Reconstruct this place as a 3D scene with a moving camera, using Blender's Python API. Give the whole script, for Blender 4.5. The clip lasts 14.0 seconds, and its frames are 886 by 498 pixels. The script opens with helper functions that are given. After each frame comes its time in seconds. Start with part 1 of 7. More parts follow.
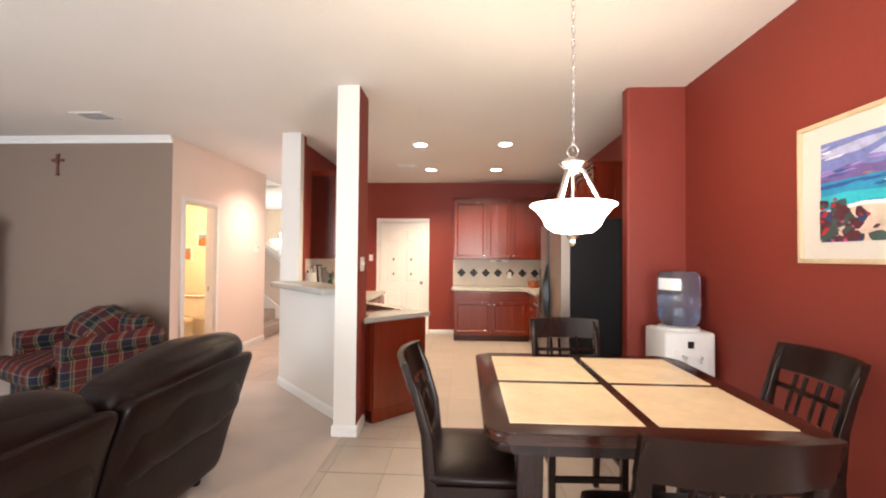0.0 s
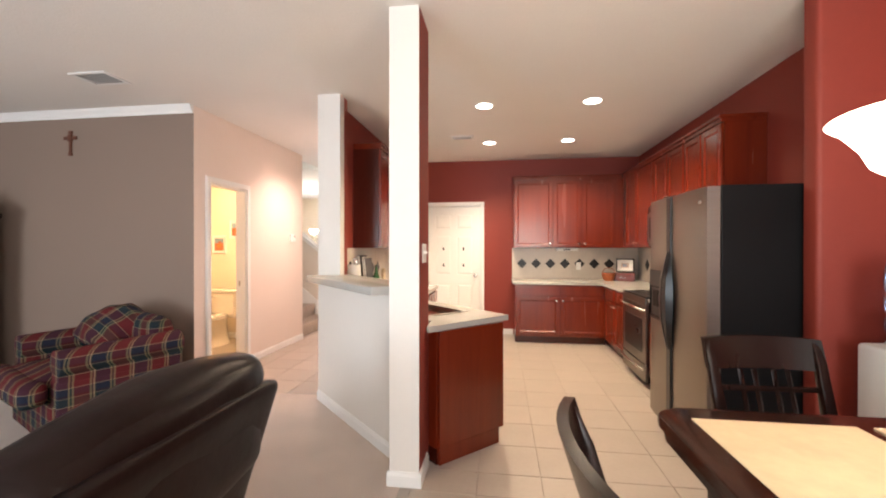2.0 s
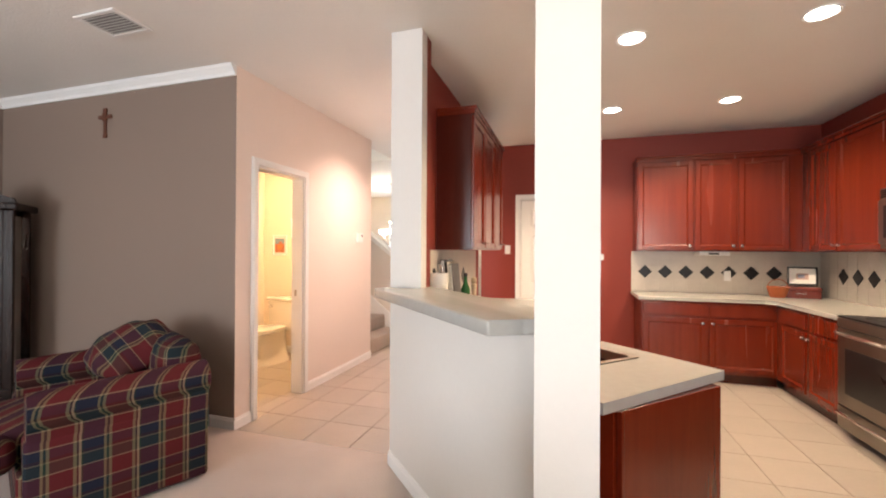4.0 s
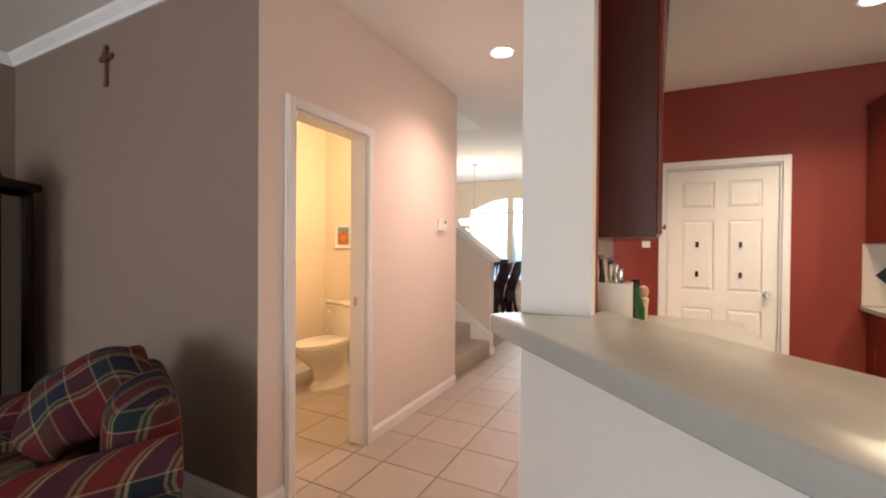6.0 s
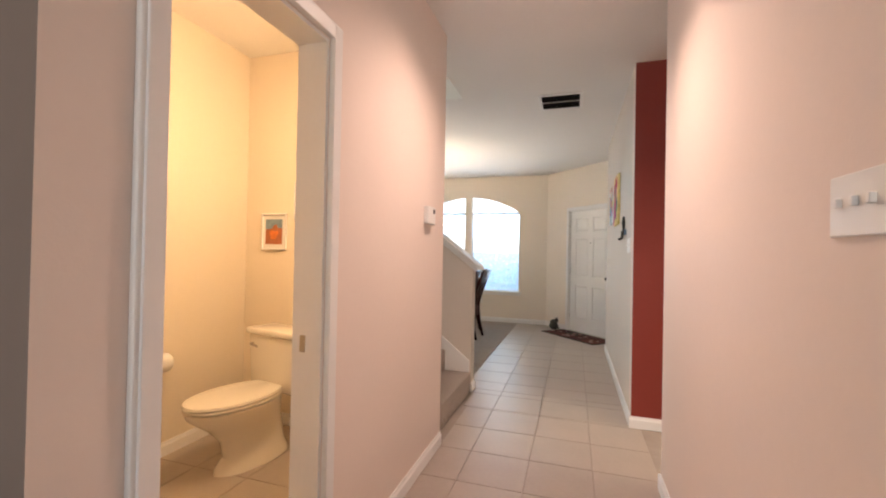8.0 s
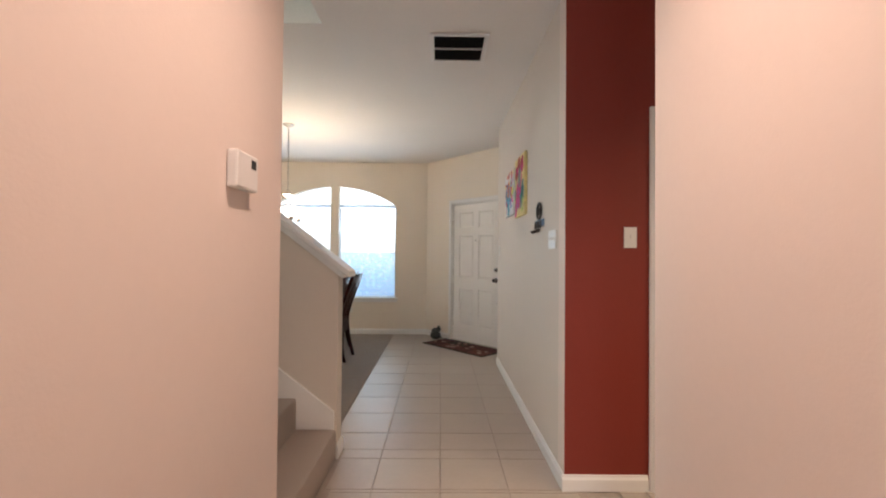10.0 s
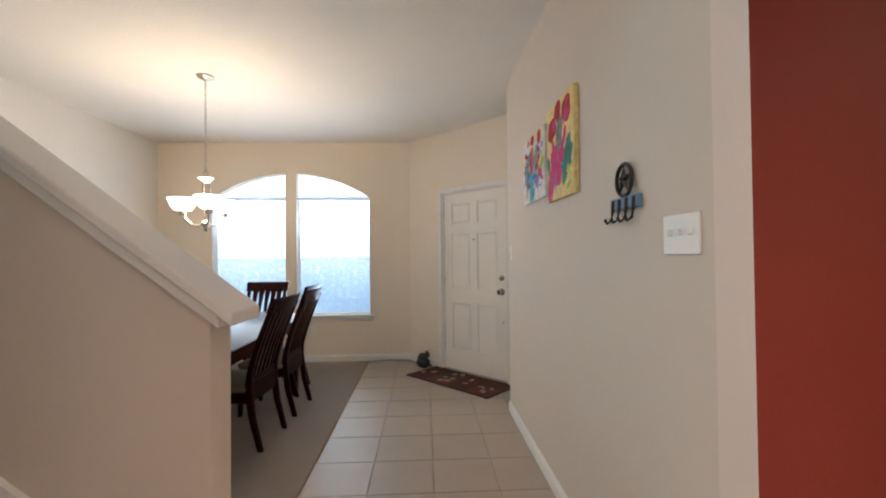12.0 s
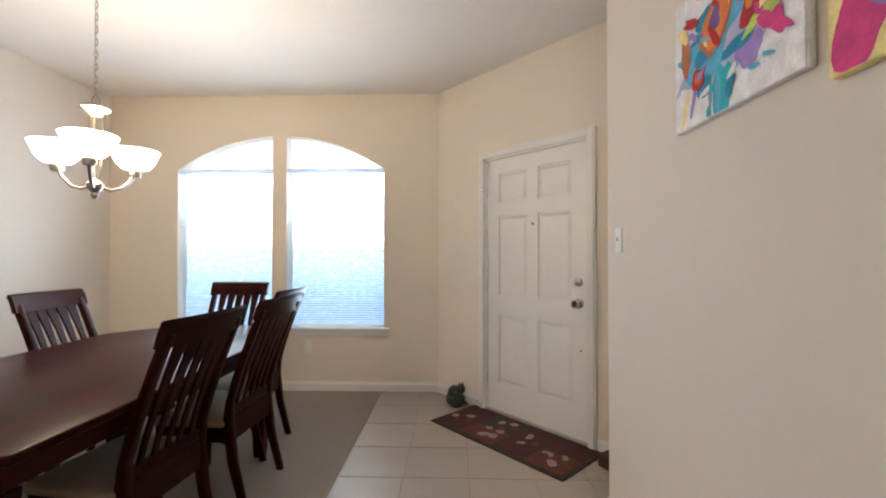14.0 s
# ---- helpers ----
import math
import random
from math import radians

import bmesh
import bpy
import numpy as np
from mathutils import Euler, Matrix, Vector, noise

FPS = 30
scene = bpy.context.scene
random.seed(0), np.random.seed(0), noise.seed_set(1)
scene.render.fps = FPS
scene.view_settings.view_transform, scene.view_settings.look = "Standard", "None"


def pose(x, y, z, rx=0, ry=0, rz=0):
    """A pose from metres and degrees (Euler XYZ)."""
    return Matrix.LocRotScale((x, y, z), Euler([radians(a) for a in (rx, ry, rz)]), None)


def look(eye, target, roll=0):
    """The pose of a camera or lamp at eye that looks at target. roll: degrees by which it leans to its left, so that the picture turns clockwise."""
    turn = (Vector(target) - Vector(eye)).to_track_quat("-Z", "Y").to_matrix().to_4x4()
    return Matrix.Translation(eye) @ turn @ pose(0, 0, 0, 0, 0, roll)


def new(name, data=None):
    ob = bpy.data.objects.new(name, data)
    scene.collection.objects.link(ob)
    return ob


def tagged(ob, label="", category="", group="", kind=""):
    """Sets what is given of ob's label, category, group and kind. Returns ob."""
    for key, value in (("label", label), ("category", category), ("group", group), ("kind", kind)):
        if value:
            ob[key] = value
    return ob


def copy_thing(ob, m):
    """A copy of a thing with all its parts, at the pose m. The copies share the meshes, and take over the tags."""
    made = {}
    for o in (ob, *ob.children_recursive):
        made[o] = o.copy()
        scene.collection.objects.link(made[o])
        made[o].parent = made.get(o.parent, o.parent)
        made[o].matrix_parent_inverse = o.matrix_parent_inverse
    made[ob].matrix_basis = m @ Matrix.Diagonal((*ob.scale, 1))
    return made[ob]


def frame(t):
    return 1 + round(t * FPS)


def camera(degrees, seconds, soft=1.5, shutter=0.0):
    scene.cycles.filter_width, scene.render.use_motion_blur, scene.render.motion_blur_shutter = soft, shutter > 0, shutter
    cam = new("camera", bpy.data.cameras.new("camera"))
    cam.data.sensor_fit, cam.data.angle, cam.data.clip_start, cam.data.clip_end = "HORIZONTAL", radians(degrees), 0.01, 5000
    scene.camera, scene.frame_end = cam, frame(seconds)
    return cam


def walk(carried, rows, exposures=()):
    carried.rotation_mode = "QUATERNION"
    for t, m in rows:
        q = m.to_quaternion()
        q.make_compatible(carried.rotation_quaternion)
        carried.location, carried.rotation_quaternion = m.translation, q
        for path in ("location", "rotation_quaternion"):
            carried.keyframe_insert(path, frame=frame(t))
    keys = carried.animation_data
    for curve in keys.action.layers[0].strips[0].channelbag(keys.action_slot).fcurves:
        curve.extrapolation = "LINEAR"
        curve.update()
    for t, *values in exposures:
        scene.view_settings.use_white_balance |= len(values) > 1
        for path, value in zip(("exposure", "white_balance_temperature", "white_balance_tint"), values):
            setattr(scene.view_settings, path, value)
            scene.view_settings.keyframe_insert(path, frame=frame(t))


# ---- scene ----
cam = camera(93.8, 14.0, soft=2.0)
PATH = [
    (0, (0.28, -0.418, 1.393), (0.178, 1.579, 1.432), 0.5),
    (0.5, (0.185, -0.268, 1.379), (0.038, 1.726, 1.41), 0.5),
    (1, (0.091, -0.039, 1.375), (-0.109, 1.951, 1.388), 0.3),
    (1.5, (0.009, 0.205, 1.367), (-0.243, 2.189, 1.369), 0.1),
    (2, (-0.091, 0.467, 1.364), (-0.367, 2.447, 1.357), -0.0),
    (2.5, (-0.204, 0.734, 1.356), (-0.53, 2.707, 1.36), -0.1),
    (3, (-0.339, 1.025, 1.358), (-0.739, 2.985, 1.362), -0.1),
    (3.5, (-0.473, 1.3, 1.357), (-0.971, 3.237, 1.368), 0.2),
    (4, (-0.629, 1.584, 1.352), (-1.214, 3.496, 1.36), 0.3),
    (6.5, (-1.555, 2.992, 1.314), (-2.483, 4.764, 1.296), 0.5),
    (7, (-1.777, 3.212, 1.306), (-2.701, 4.986, 1.297), 0.5),
    (7.5, (-2.028, 3.439, 1.297), (-2.823, 5.274, 1.294), 0.7),
    (8, (-2.196, 3.67, 1.277), (-2.798, 5.577, 1.296), 1.1),
    (8.5, (-2.304, 3.958, 1.264), (-2.725, 5.913, 1.285), 1.3),
    (9, (-2.365, 4.223, 1.243), (-2.6, 6.208, 1.272), 1.3),
    (11.5, (-2.51, 5.85, 1.312), (-2.393, 7.846, 1.341), -0.6),
    (12, (-2.478, 6.207, 1.314), (-2.39, 8.205, 1.343), -0.6),
    (12.5, (-2.452, 6.557, 1.3), (-2.419, 8.557, 1.325), -0.3),
    (13, (-2.442, 6.925, 1.287), (-2.484, 8.925, 1.3), -0.2),
    (13.5, (-2.478, 7.292, 1.276), (-2.542, 9.291, 1.286), -0.1),
    (14, (-2.517, 7.651, 1.259), (-2.573, 9.65, 1.283), -0.0),
]
walk(cam, [(t, look(eye, target, roll)) for t, eye, target, roll in PATH], [(0, 0.65), (4.0, 0.60), (6.5, -0.05), (7.5, -0.05), (8.5, -0.3), (9.0, -0.38), (11.5, -0.42), (12.5, -0.34), (14.0, -0.12)])

# ---- world and light ----
world = bpy.data.worlds.new("world")
scene.world = world
world.use_nodes = True
_n = world.node_tree
_sky = _n.nodes.new("ShaderNodeTexSky")
_sky.sky_type = "NISHITA"
_sky.sun_disc = False
_sky.sun_elevation = radians(42)
_sky.sun_rotation = radians(160)
_n.links.new(_sky.outputs[0], _n.nodes["Background"].inputs[0])
_n.nodes["Background"].inputs[1].default_value = 0.12

WARM, WHITE, COOL = (1.0, 0.83, 0.64), (1.0, 0.95, 0.90), (0.82, 0.91, 1.0)


def area_lamp(name, m, w, h, watts, colour, spread=180):
    d = bpy.data.lights.new(name, "AREA")
    d.shape, d.size, d.size_y, d.energy, d.color = "RECTANGLE", w, h, watts, colour
    d.spread = radians(spread)
    ob = new(name, d)
    ob.matrix_world = m
    return ob


def point_lamp(name, at, watts, colour, r=0.04):
    d = bpy.data.lights.new(name, "POINT")
    d.energy, d.color, d.shadow_soft_size = watts, colour, r
    ob = new(name, d)
    ob.location = at
    return ob


def spot_lamp(name, at, watts, colour, deg=140, r=0.06, blend=0.6):
    d = bpy.data.lights.new(name, "SPOT")
    d.energy, d.color, d.shadow_soft_size, d.spot_size, d.spot_blend = watts, colour, r, radians(deg), blend
    ob = new(name, d)
    ob.location = at
    return ob


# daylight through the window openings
area_lamp("daylight_dining", look((-4.14, 11.40, 1.35), (-4.14, 5.0, 3.6)), 1.9, 1.5, 36, (0.64, 0.81, 1.0), 140)
area_lamp("daylight_living", look((-3.6, -2.86, 1.35), (-3.6, 3.0, 1.2)), 2.2, 1.8, 140, COOL)
area_lamp("daylight_patio", look((0.7, -2.86, 1.15), (0.4, 3.0, 1.2)), 1.8, 2.0, 100, (0.975, 0.975, 0.97))
# upstairs lamp: added for an unseen window assumed from the cool stairwell light
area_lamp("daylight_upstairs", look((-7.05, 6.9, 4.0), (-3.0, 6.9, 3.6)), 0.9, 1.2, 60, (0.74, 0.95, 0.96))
# lamps of the place
KITCHEN_CANS = [(-0.25, 4.51), (0.76, 4.51), (-0.24, 5.945), (0.76, 5.945)]
HALL_CAN = (-2.36, 5.66)
for _x, _y in KITCHEN_CANS:
    spot_lamp("can_light", (_x, _y, 2.70), 86, (1.0, 0.77, 0.53))
spot_lamp("can_light_hall", (*HALL_CAN, 2.70), 140, (1.0, 0.69, 0.57), 136, 0.08, 1.0)
PENDANT = (0.737, 1.355)
point_lamp("pendant_bulb", (*PENDANT, 1.66), 34, WARM, 0.06)
CHANDELIER = (-4.19, 9.53)
for _k in range(3):
    _a = radians(-55 + 120 * _k)
    point_lamp("chandelier_bulb", (CHANDELIER[0] + 0.168 * math.cos(_a), CHANDELIER[1] + 0.168 * math.sin(_a), 1.752), 3, (1.0, 0.80, 0.58), 0.03)
point_lamp("chandelier_glow", (*CHANDELIER, 1.78), 58, (1.0, 0.76, 0.52), 0.10)
area_lamp("bath_lamp", look((-3.30, 5.35, 2.25), (-4.3, 5.45, 1.5)), 0.6, 0.15, 29, (1.0, 0.66, 0.37))

# ---- materials ----


def nodes_of(name):
    m = bpy.data.materials.new(name)
    m.use_nodes = True
    return m, m.node_tree, m.node_tree.nodes["Principled BSDF"]


def mat(name, c, rough=0.5, metal=0.0, vary=0.06, scale=3.0, fine=60.0, bump=0.0, bscale=200.0, coat=0.0, dist=0.004,
        emit=0.0, trans=0.0, ior=1.45, sheen=0.0, rvary=0.08, island=0.0, stretch=None, spec=None):
    """A plain surface with variation at two scales and fine relief."""
    m, nt, b = nodes_of(name)
    N, L = nt.nodes, nt.links
    tc = N.new("ShaderNodeTexCoord")
    vec = tc.outputs["Object"]
    if stretch:
        mp = N.new("ShaderNodeMapping")
        mp.inputs["Scale"].default_value = stretch
        L.new(vec, mp.inputs[0])
        vec = mp.outputs[0]
    n1, n2 = N.new("ShaderNodeTexNoise"), N.new("ShaderNodeTexNoise")
    n1.inputs["Scale"].default_value, n2.inputs["Scale"].default_value = scale, fine
    n1.inputs["Detail"].default_value, n2.inputs["Detail"].default_value = 5, 3
    L.new(vec, n1.inputs["Vector"]), L.new(vec, n2.inputs["Vector"])
    mixn = N.new("ShaderNodeMath")
    mixn.operation = "MULTIPLY_ADD"
    mixn.inputs[1].default_value = 0.45
    L.new(n2.outputs[0], mixn.inputs[0]), L.new(n1.outputs[0], mixn.inputs[2])
    val = mixn.outputs[0]
    if island:
        oi = N.new("ShaderNodeObjectInfo")
        mm = N.new("ShaderNodeMath")
        mm.operation = "MULTIPLY_ADD"
        mm.inputs[1].default_value = island
        L.new(oi.outputs["Random"], mm.inputs[0]), L.new(val, mm.inputs[2])
        val = mm.outputs[0]
    mr = N.new("ShaderNodeMapRange")
    mr.inputs["From Min"].default_value, mr.inputs["From Max"].default_value = 0.35, 1.1 + island
    mr.inputs["To Min"].default_value, mr.inputs["To Max"].default_value = 1 - vary, 1 + vary
    L.new(val, mr.inputs[0])
    mul = N.new("ShaderNodeMix")
    mul.data_type, mul.blend_type = "RGBA", "MULTIPLY"
    mul.inputs["Factor"].default_value = 1
    mul.inputs["A"].default_value = (*c, 1)
    L.new(mr.outputs[0], mul.inputs["B"])
    L.new(mul.outputs["Result"], b.inputs["Base Color"])
    rr = N.new("ShaderNodeMapRange")
    rr.inputs["To Min"].default_value, rr.inputs["To Max"].default_value = max(0.02, rough - rvary), min(1, rough + rvary)
    L.new(n1.outputs[0], rr.inputs[0]), L.new(rr.outputs[0], b.inputs["Roughness"])
    b.inputs["Metallic"].default_value = metal
    b.inputs["Coat Weight"].default_value = coat
    b.inputs["Coat Roughness"].default_value = 0.15
    b.inputs["Transmission Weight"].default_value = trans
    b.inputs["IOR"].default_value = ior
    b.inputs["Sheen Weight"].default_value = sheen
    if spec is not None:
        b.inputs["Specular IOR Level"].default_value = spec
    if emit:
        b.inputs["Emission Color"].default_value = (*c, 1)
        b.inputs["Emission Strength"].default_value = emit
    if bump:
        nb, bp = N.new("ShaderNodeTexNoise"), N.new("ShaderNodeBump")
        nb.inputs["Scale"].default_value, nb.inputs["Detail"].default_value = bscale, 3
        bp.inputs["Strength"].default_value, bp.inputs["Distance"].default_value = bump, dist
        L.new(vec, nb.inputs["Vector"]), L.new(nb.outputs[0], bp.inputs["Height"]), L.new(bp.outputs[0], b.inputs["Normal"])
    return m


def wood(name, dark, light, rough=0.3, axis="z", coat=0.3, scale=1.0, spec=0.5):
    """Stained wood with grain along an axis."""
    m, nt, b = nodes_of(name)
    N, L = nt.nodes, nt.links
    tc, mp = N.new("ShaderNodeTexCoord"), N.new("ShaderNodeMapping")
    s = [14 * scale, 14 * scale, 14 * scale]
    s["xyz".index(axis)] = 0.9 * scale
    mp.inputs["Scale"].default_value = s
    L.new(tc.outputs["Object"], mp.inputs[0])
    oi = N.new("ShaderNodeObjectInfo")
    add = N.new("ShaderNodeVectorMath")
    add.operation = "ADD"
    cmb = N.new("ShaderNodeMath")
    cmb.operation = "MULTIPLY"
    cmb.inputs[1].default_value = 37.0
    L.new(oi.outputs["Random"], cmb.inputs[0]), L.new(mp.outputs[0], add.inputs[0]), L.new(cmb.outputs[0], add.inputs[1])
    n1, n2 = N.new("ShaderNodeTexNoise"), N.new("ShaderNodeTexNoise")
    n1.inputs["Scale"].default_value, n1.inputs["Detail"].default_value, n1.inputs["Distortion"].default_value = 0.8, 6, 0.6
    n2.inputs["Scale"].default_value, n2.inputs["Detail"].default_value = 6, 4
    L.new(add.outputs[0], n1.inputs["Vector"]), L.new(add.outputs[0], n2.inputs["Vector"])
    mx = N.new("ShaderNodeMath")
    mx.operation = "MULTIPLY_ADD"
    mx.inputs[1].default_value = 0.35
    L.new(n2.outputs[0], mx.inputs[0]), L.new(n1.outputs[0], mx.inputs[2])
    cr = N.new("ShaderNodeValToRGB")
    cr.color_ramp.elements[0].position, cr.color_ramp.elements[1].position = 0.45, 0.95
    cr.color_ramp.elements[0].color, cr.color_ramp.elements[1].color = (*dark, 1), (*light, 1)
    L.new(mx.outputs[0], cr.inputs[0]), L.new(cr.outputs[0], b.inputs["Base Color"])
    rr = N.new("ShaderNodeMapRange")
    rr.inputs["To Min"].default_value, rr.inputs["To Max"].default_value = rough - 0.03, rough + 0.05
    L.new(n1.outputs[0], rr.inputs[0]), L.new(rr.outputs[0], b.inputs["Roughness"])
    b.inputs["Coat Weight"].default_value, b.inputs["Coat Roughness"].default_value = coat, 0.2
    b.inputs["Specular IOR Level"].default_value = spec
    bp = N.new("ShaderNodeBump")
    bp.inputs["Strength"].default_value, bp.inputs["Distance"].default_value = 0.015, 0.001
    L.new(mx.outputs[0], bp.inputs["Height"]), L.new(bp.outputs[0], b.inputs["Normal"])
    return m


def plaid(name, lying=False):
    """Woven plaid of red, green and navy bands with cream lines."""
    m, nt, b = nodes_of(name)
    N, L = nt.nodes, nt.links
    tc, sep = N.new("ShaderNodeTexCoord"), N.new("ShaderNodeSeparateXYZ")
    L.new(tc.outputs["Object"], sep.inputs[0])

    def ramp(src, period, stops):
        d, f = N.new("ShaderNodeMath"), N.new("ShaderNodeMath")
        d.operation, f.operation = "DIVIDE", "FRACT"
        d.inputs[1].default_value = period
        L.new(src, d.inputs[0]), L.new(d.outputs[0], f.inputs[0])
        cr = N.new("ShaderNodeValToRGB")
        cr.color_ramp.interpolation = "CONSTANT"
        el = cr.color_ramp.elements
        el[0].position, el[0].color = stops[0][0], (*stops[0][1], 1)
        el[1].position, el[1].color = stops[1][0], (*stops[1][1], 1)
        for p, c in stops[2:]:
            el.new(p).color = (*c, 1)
        L.new(f.outputs[0], cr.inputs[0])
        return cr.outputs[0]

    red, navy, green, cream, tan, plum = (0.092, 0.013, 0.015), (0.013, 0.016, 0.031), (0.015, 0.030, 0.024), (0.27, 0.205, 0.13), (0.16, 0.135, 0.075), (0.033, 0.010, 0.012)
    add = N.new("ShaderNodeMath")
    add.operation = "ADD"
    L.new(sep.outputs[0], add.inputs[0]), L.new(sep.outputs[1], add.inputs[1])
    across, along = (sep.outputs[0], sep.outputs[1]) if lying else (add.outputs[0], sep.outputs[2])
    u = ramp(across, 0.235, [(0, red), (0.33, tan), (0.385, plum), (0.415, cream), (0.46, green), (0.49, navy), (0.83, tan), (0.875, green), (0.915, tan), (0.965, red)])
    v = ramp(along, 0.21, [(0, red), (0.34, cream), (0.37, green), (0.62, tan), (0.65, plum), (0.72, navy), (0.93, cream), (0.96, red)])
    mx = N.new("ShaderNodeMix")
    mx.data_type = "RGBA"
    mx.inputs["Factor"].default_value = 0.42
    L.new(u, mx.inputs["A"]), L.new(v, mx.inputs["B"])
    L.new(mx.outputs["Result"], b.inputs["Base Color"])
    b.inputs["Roughness"].default_value = 0.9
    b.inputs["Specular IOR Level"].default_value = 0.15
    nb, bp = N.new("ShaderNodeTexNoise"), N.new("ShaderNodeBump")
    nb.inputs["Scale"].default_value = 260
    bp.inputs["Strength"].default_value, bp.inputs["Distance"].default_value = 0.4, 0.002
    L.new(tc.outputs["Object"], nb.inputs["Vector"]), L.new(nb.outputs[0], bp.inputs["Height"]), L.new(bp.outputs[0], b.inputs["Normal"])
    return m


WALL = dict(rough=0.75, vary=0.03, scale=1.3, fine=40, bump=0.12, bscale=120, dist=0.003)
M_white = mat("off_white_paint", (0.72, 0.69, 0.65), **WALL)
# off-white paint with the hall lamp's pink tint put into its colour
M_hall = mat("pink_lit_off_white", (0.77, 0.67, 0.605), **WALL)
# cream house paint darkened: dimmer light on entry and knee walls is in it
M_cream_shaded = mat("shaded_house_cream", (0.665, 0.60, 0.53), **WALL)
M_cream = mat("cream_paint", (0.80, 0.725, 0.625), **WALL)
M_red = mat("brick_red_paint", (0.222, 0.030, 0.018), rough=0.6, vary=0.06, scale=1.3, fine=40, bump=0.3, bscale=120, dist=0.003)
M_taupe = mat("taupe_paint", (0.226, 0.165, 0.130), **WALL)
M_bath = mat("bath_cream_paint", (0.78, 0.69, 0.56), **WALL)
M_ceil = mat("ceiling_paint", (0.80, 0.77, 0.73), rough=0.85, vary=0.04, scale=1.1, fine=50, bump=0.5, bscale=70, dist=0.004)
M_trim = mat("white_gloss_trim", (0.80, 0.79, 0.77), rough=0.35, vary=0.03, scale=4)
M_door = mat("white_door_paint", (0.85, 0.83, 0.80), rough=0.4, vary=0.03, scale=3)
M_carpet = mat("beige_carpet", (0.66, 0.54, 0.46), rough=0.95, vary=0.16, scale=2.2, fine=220, bump=0.9, bscale=420, dist=0.008, sheen=0.3)
M_carpet2 = mat("grey_brown_carpet", (0.31, 0.245, 0.19), rough=0.95, vary=0.16, scale=2.2, fine=220, bump=0.9, bscale=420, dist=0.008, sheen=0.3)
M_stair = mat("tan_stair_carpet", (0.34, 0.26, 0.205), rough=0.95, vary=0.16, scale=2.2, fine=220, bump=0.9, bscale=420, dist=0.008, sheen=0.3)
M_tile = mat("beige_ceramic_tile", (0.405, 0.348, 0.298), rough=0.42, vary=0.12, scale=4, fine=34, bump=0.06, bscale=60, island=0.35, coat=0.0)
M_grout = mat("grey_grout", (0.375, 0.32, 0.275), rough=0.9, vary=0.15, scale=6)
M_cherry = wood("cherry_cabinet_wood", (0.120, 0.0120, 0.0030), (0.165, 0.0185, 0.0050), rough=0.25, coat=0.22, spec=0.5)
# cherry darkened: partition end panel's shade is in the colour; toe kicks share it
M_cherry_shaded = wood("shaded_cherry_wood", (0.050, 0.0062, 0.0030), (0.072, 0.0088, 0.0040), rough=0.24, coat=0.1, spec=0.45)
M_mahog = wood("dark_mahogany", (0.011, 0.0019, 0.0015), (0.042, 0.0062, 0.0046), rough=0.31, coat=0.0, axis="y", spec=0.09)
M_espresso = wood("espresso_wood", (0.007, 0.0030, 0.0024), (0.020, 0.0078, 0.0052), rough=0.24, coat=0.0, spec=0.3)
M_rim = wood("dark_walnut_rim", (0.014, 0.004, 0.0025), (0.058, 0.016, 0.008), rough=0.15, coat=0.25, axis="x", spec=0.3)
M_stone = mat("grey_speckled_solid_surface", (0.40, 0.385, 0.355), rough=0.26, vary=0.05, scale=30, fine=500, coat=0.1, rvary=0.01)
M_splash = mat("pale_backsplash_tile", (0.56, 0.50, 0.43), rough=0.35, vary=0.10, scale=6, fine=60, bump=0.05, bscale=40)
M_black = mat("black_plastic", (0.010, 0.010, 0.011), rough=0.3, vary=0.2)
M_blackm = mat("black_satin_panel", (0.006, 0.006, 0.0065), rough=0.42, spec=0.15, vary=0.2, bump=0.2, bscale=300, dist=0.001)
M_glass_black = mat("black_ceramic_tile", (0.010, 0.009, 0.010), rough=0.38, vary=0.3)
M_steel = mat("brushed_stainless", (0.26, 0.23, 0.20), rough=0.33, metal=1.0, vary=0.08, stretch=(1, 1, 30), scale=5, fine=90, rvary=0.06)
M_chrome = mat("satin_nickel", (0.62, 0.60, 0.57), rough=0.22, metal=1.0, vary=0.05)
M_bronze = mat("aged_nickel", (0.45, 0.41, 0.36), rough=0.3, metal=1.0, vary=0.12)
M_leather = mat("dark_brown_leather", (0.011, 0.0046, 0.0038), rough=0.36, spec=0.22, vary=0.35, scale=5, fine=90, bump=0.15, bscale=24, dist=0.006)
M_plaid = plaid("plaid_upholstery")
M_plaid2 = plaid("plaid_cushion_cloth", True)
M_seat = mat("beige_seat_fabric", (0.29, 0.22, 0.155), rough=0.9, vary=0.1, fine=200, bump=0.4, bscale=300)
M_porc = mat("glazed_porcelain", (0.80, 0.76, 0.68), rough=0.12, vary=0.02, coat=0.4)
M_plastic = mat("white_plastic", (0.78, 0.77, 0.74), rough=0.4, vary=0.03)
M_glow = mat("frosted_lamp_glass", (1.0, 0.90, 0.74), rough=0.5, emit=9.0)
M_glow2 = mat("recessed_lamp_lens", (1.0, 0.92, 0.80), rough=0.5, emit=12.0)
M_tabletile = mat("honey_table_tile", (0.84, 0.66, 0.42), rough=0.2, vary=0.14, scale=7, fine=30, coat=0.3)
M_duct = mat("grey_duct_shade", (0.30, 0.29, 0.28), rough=0.6, vary=0.1)
M_dark = mat("dark_void", (0.01, 0.01, 0.01), rough=0.8)
M_ironmetal = mat("dark_cast_iron", (0.05, 0.04, 0.035), rough=0.5, metal=0.8, vary=0.3)
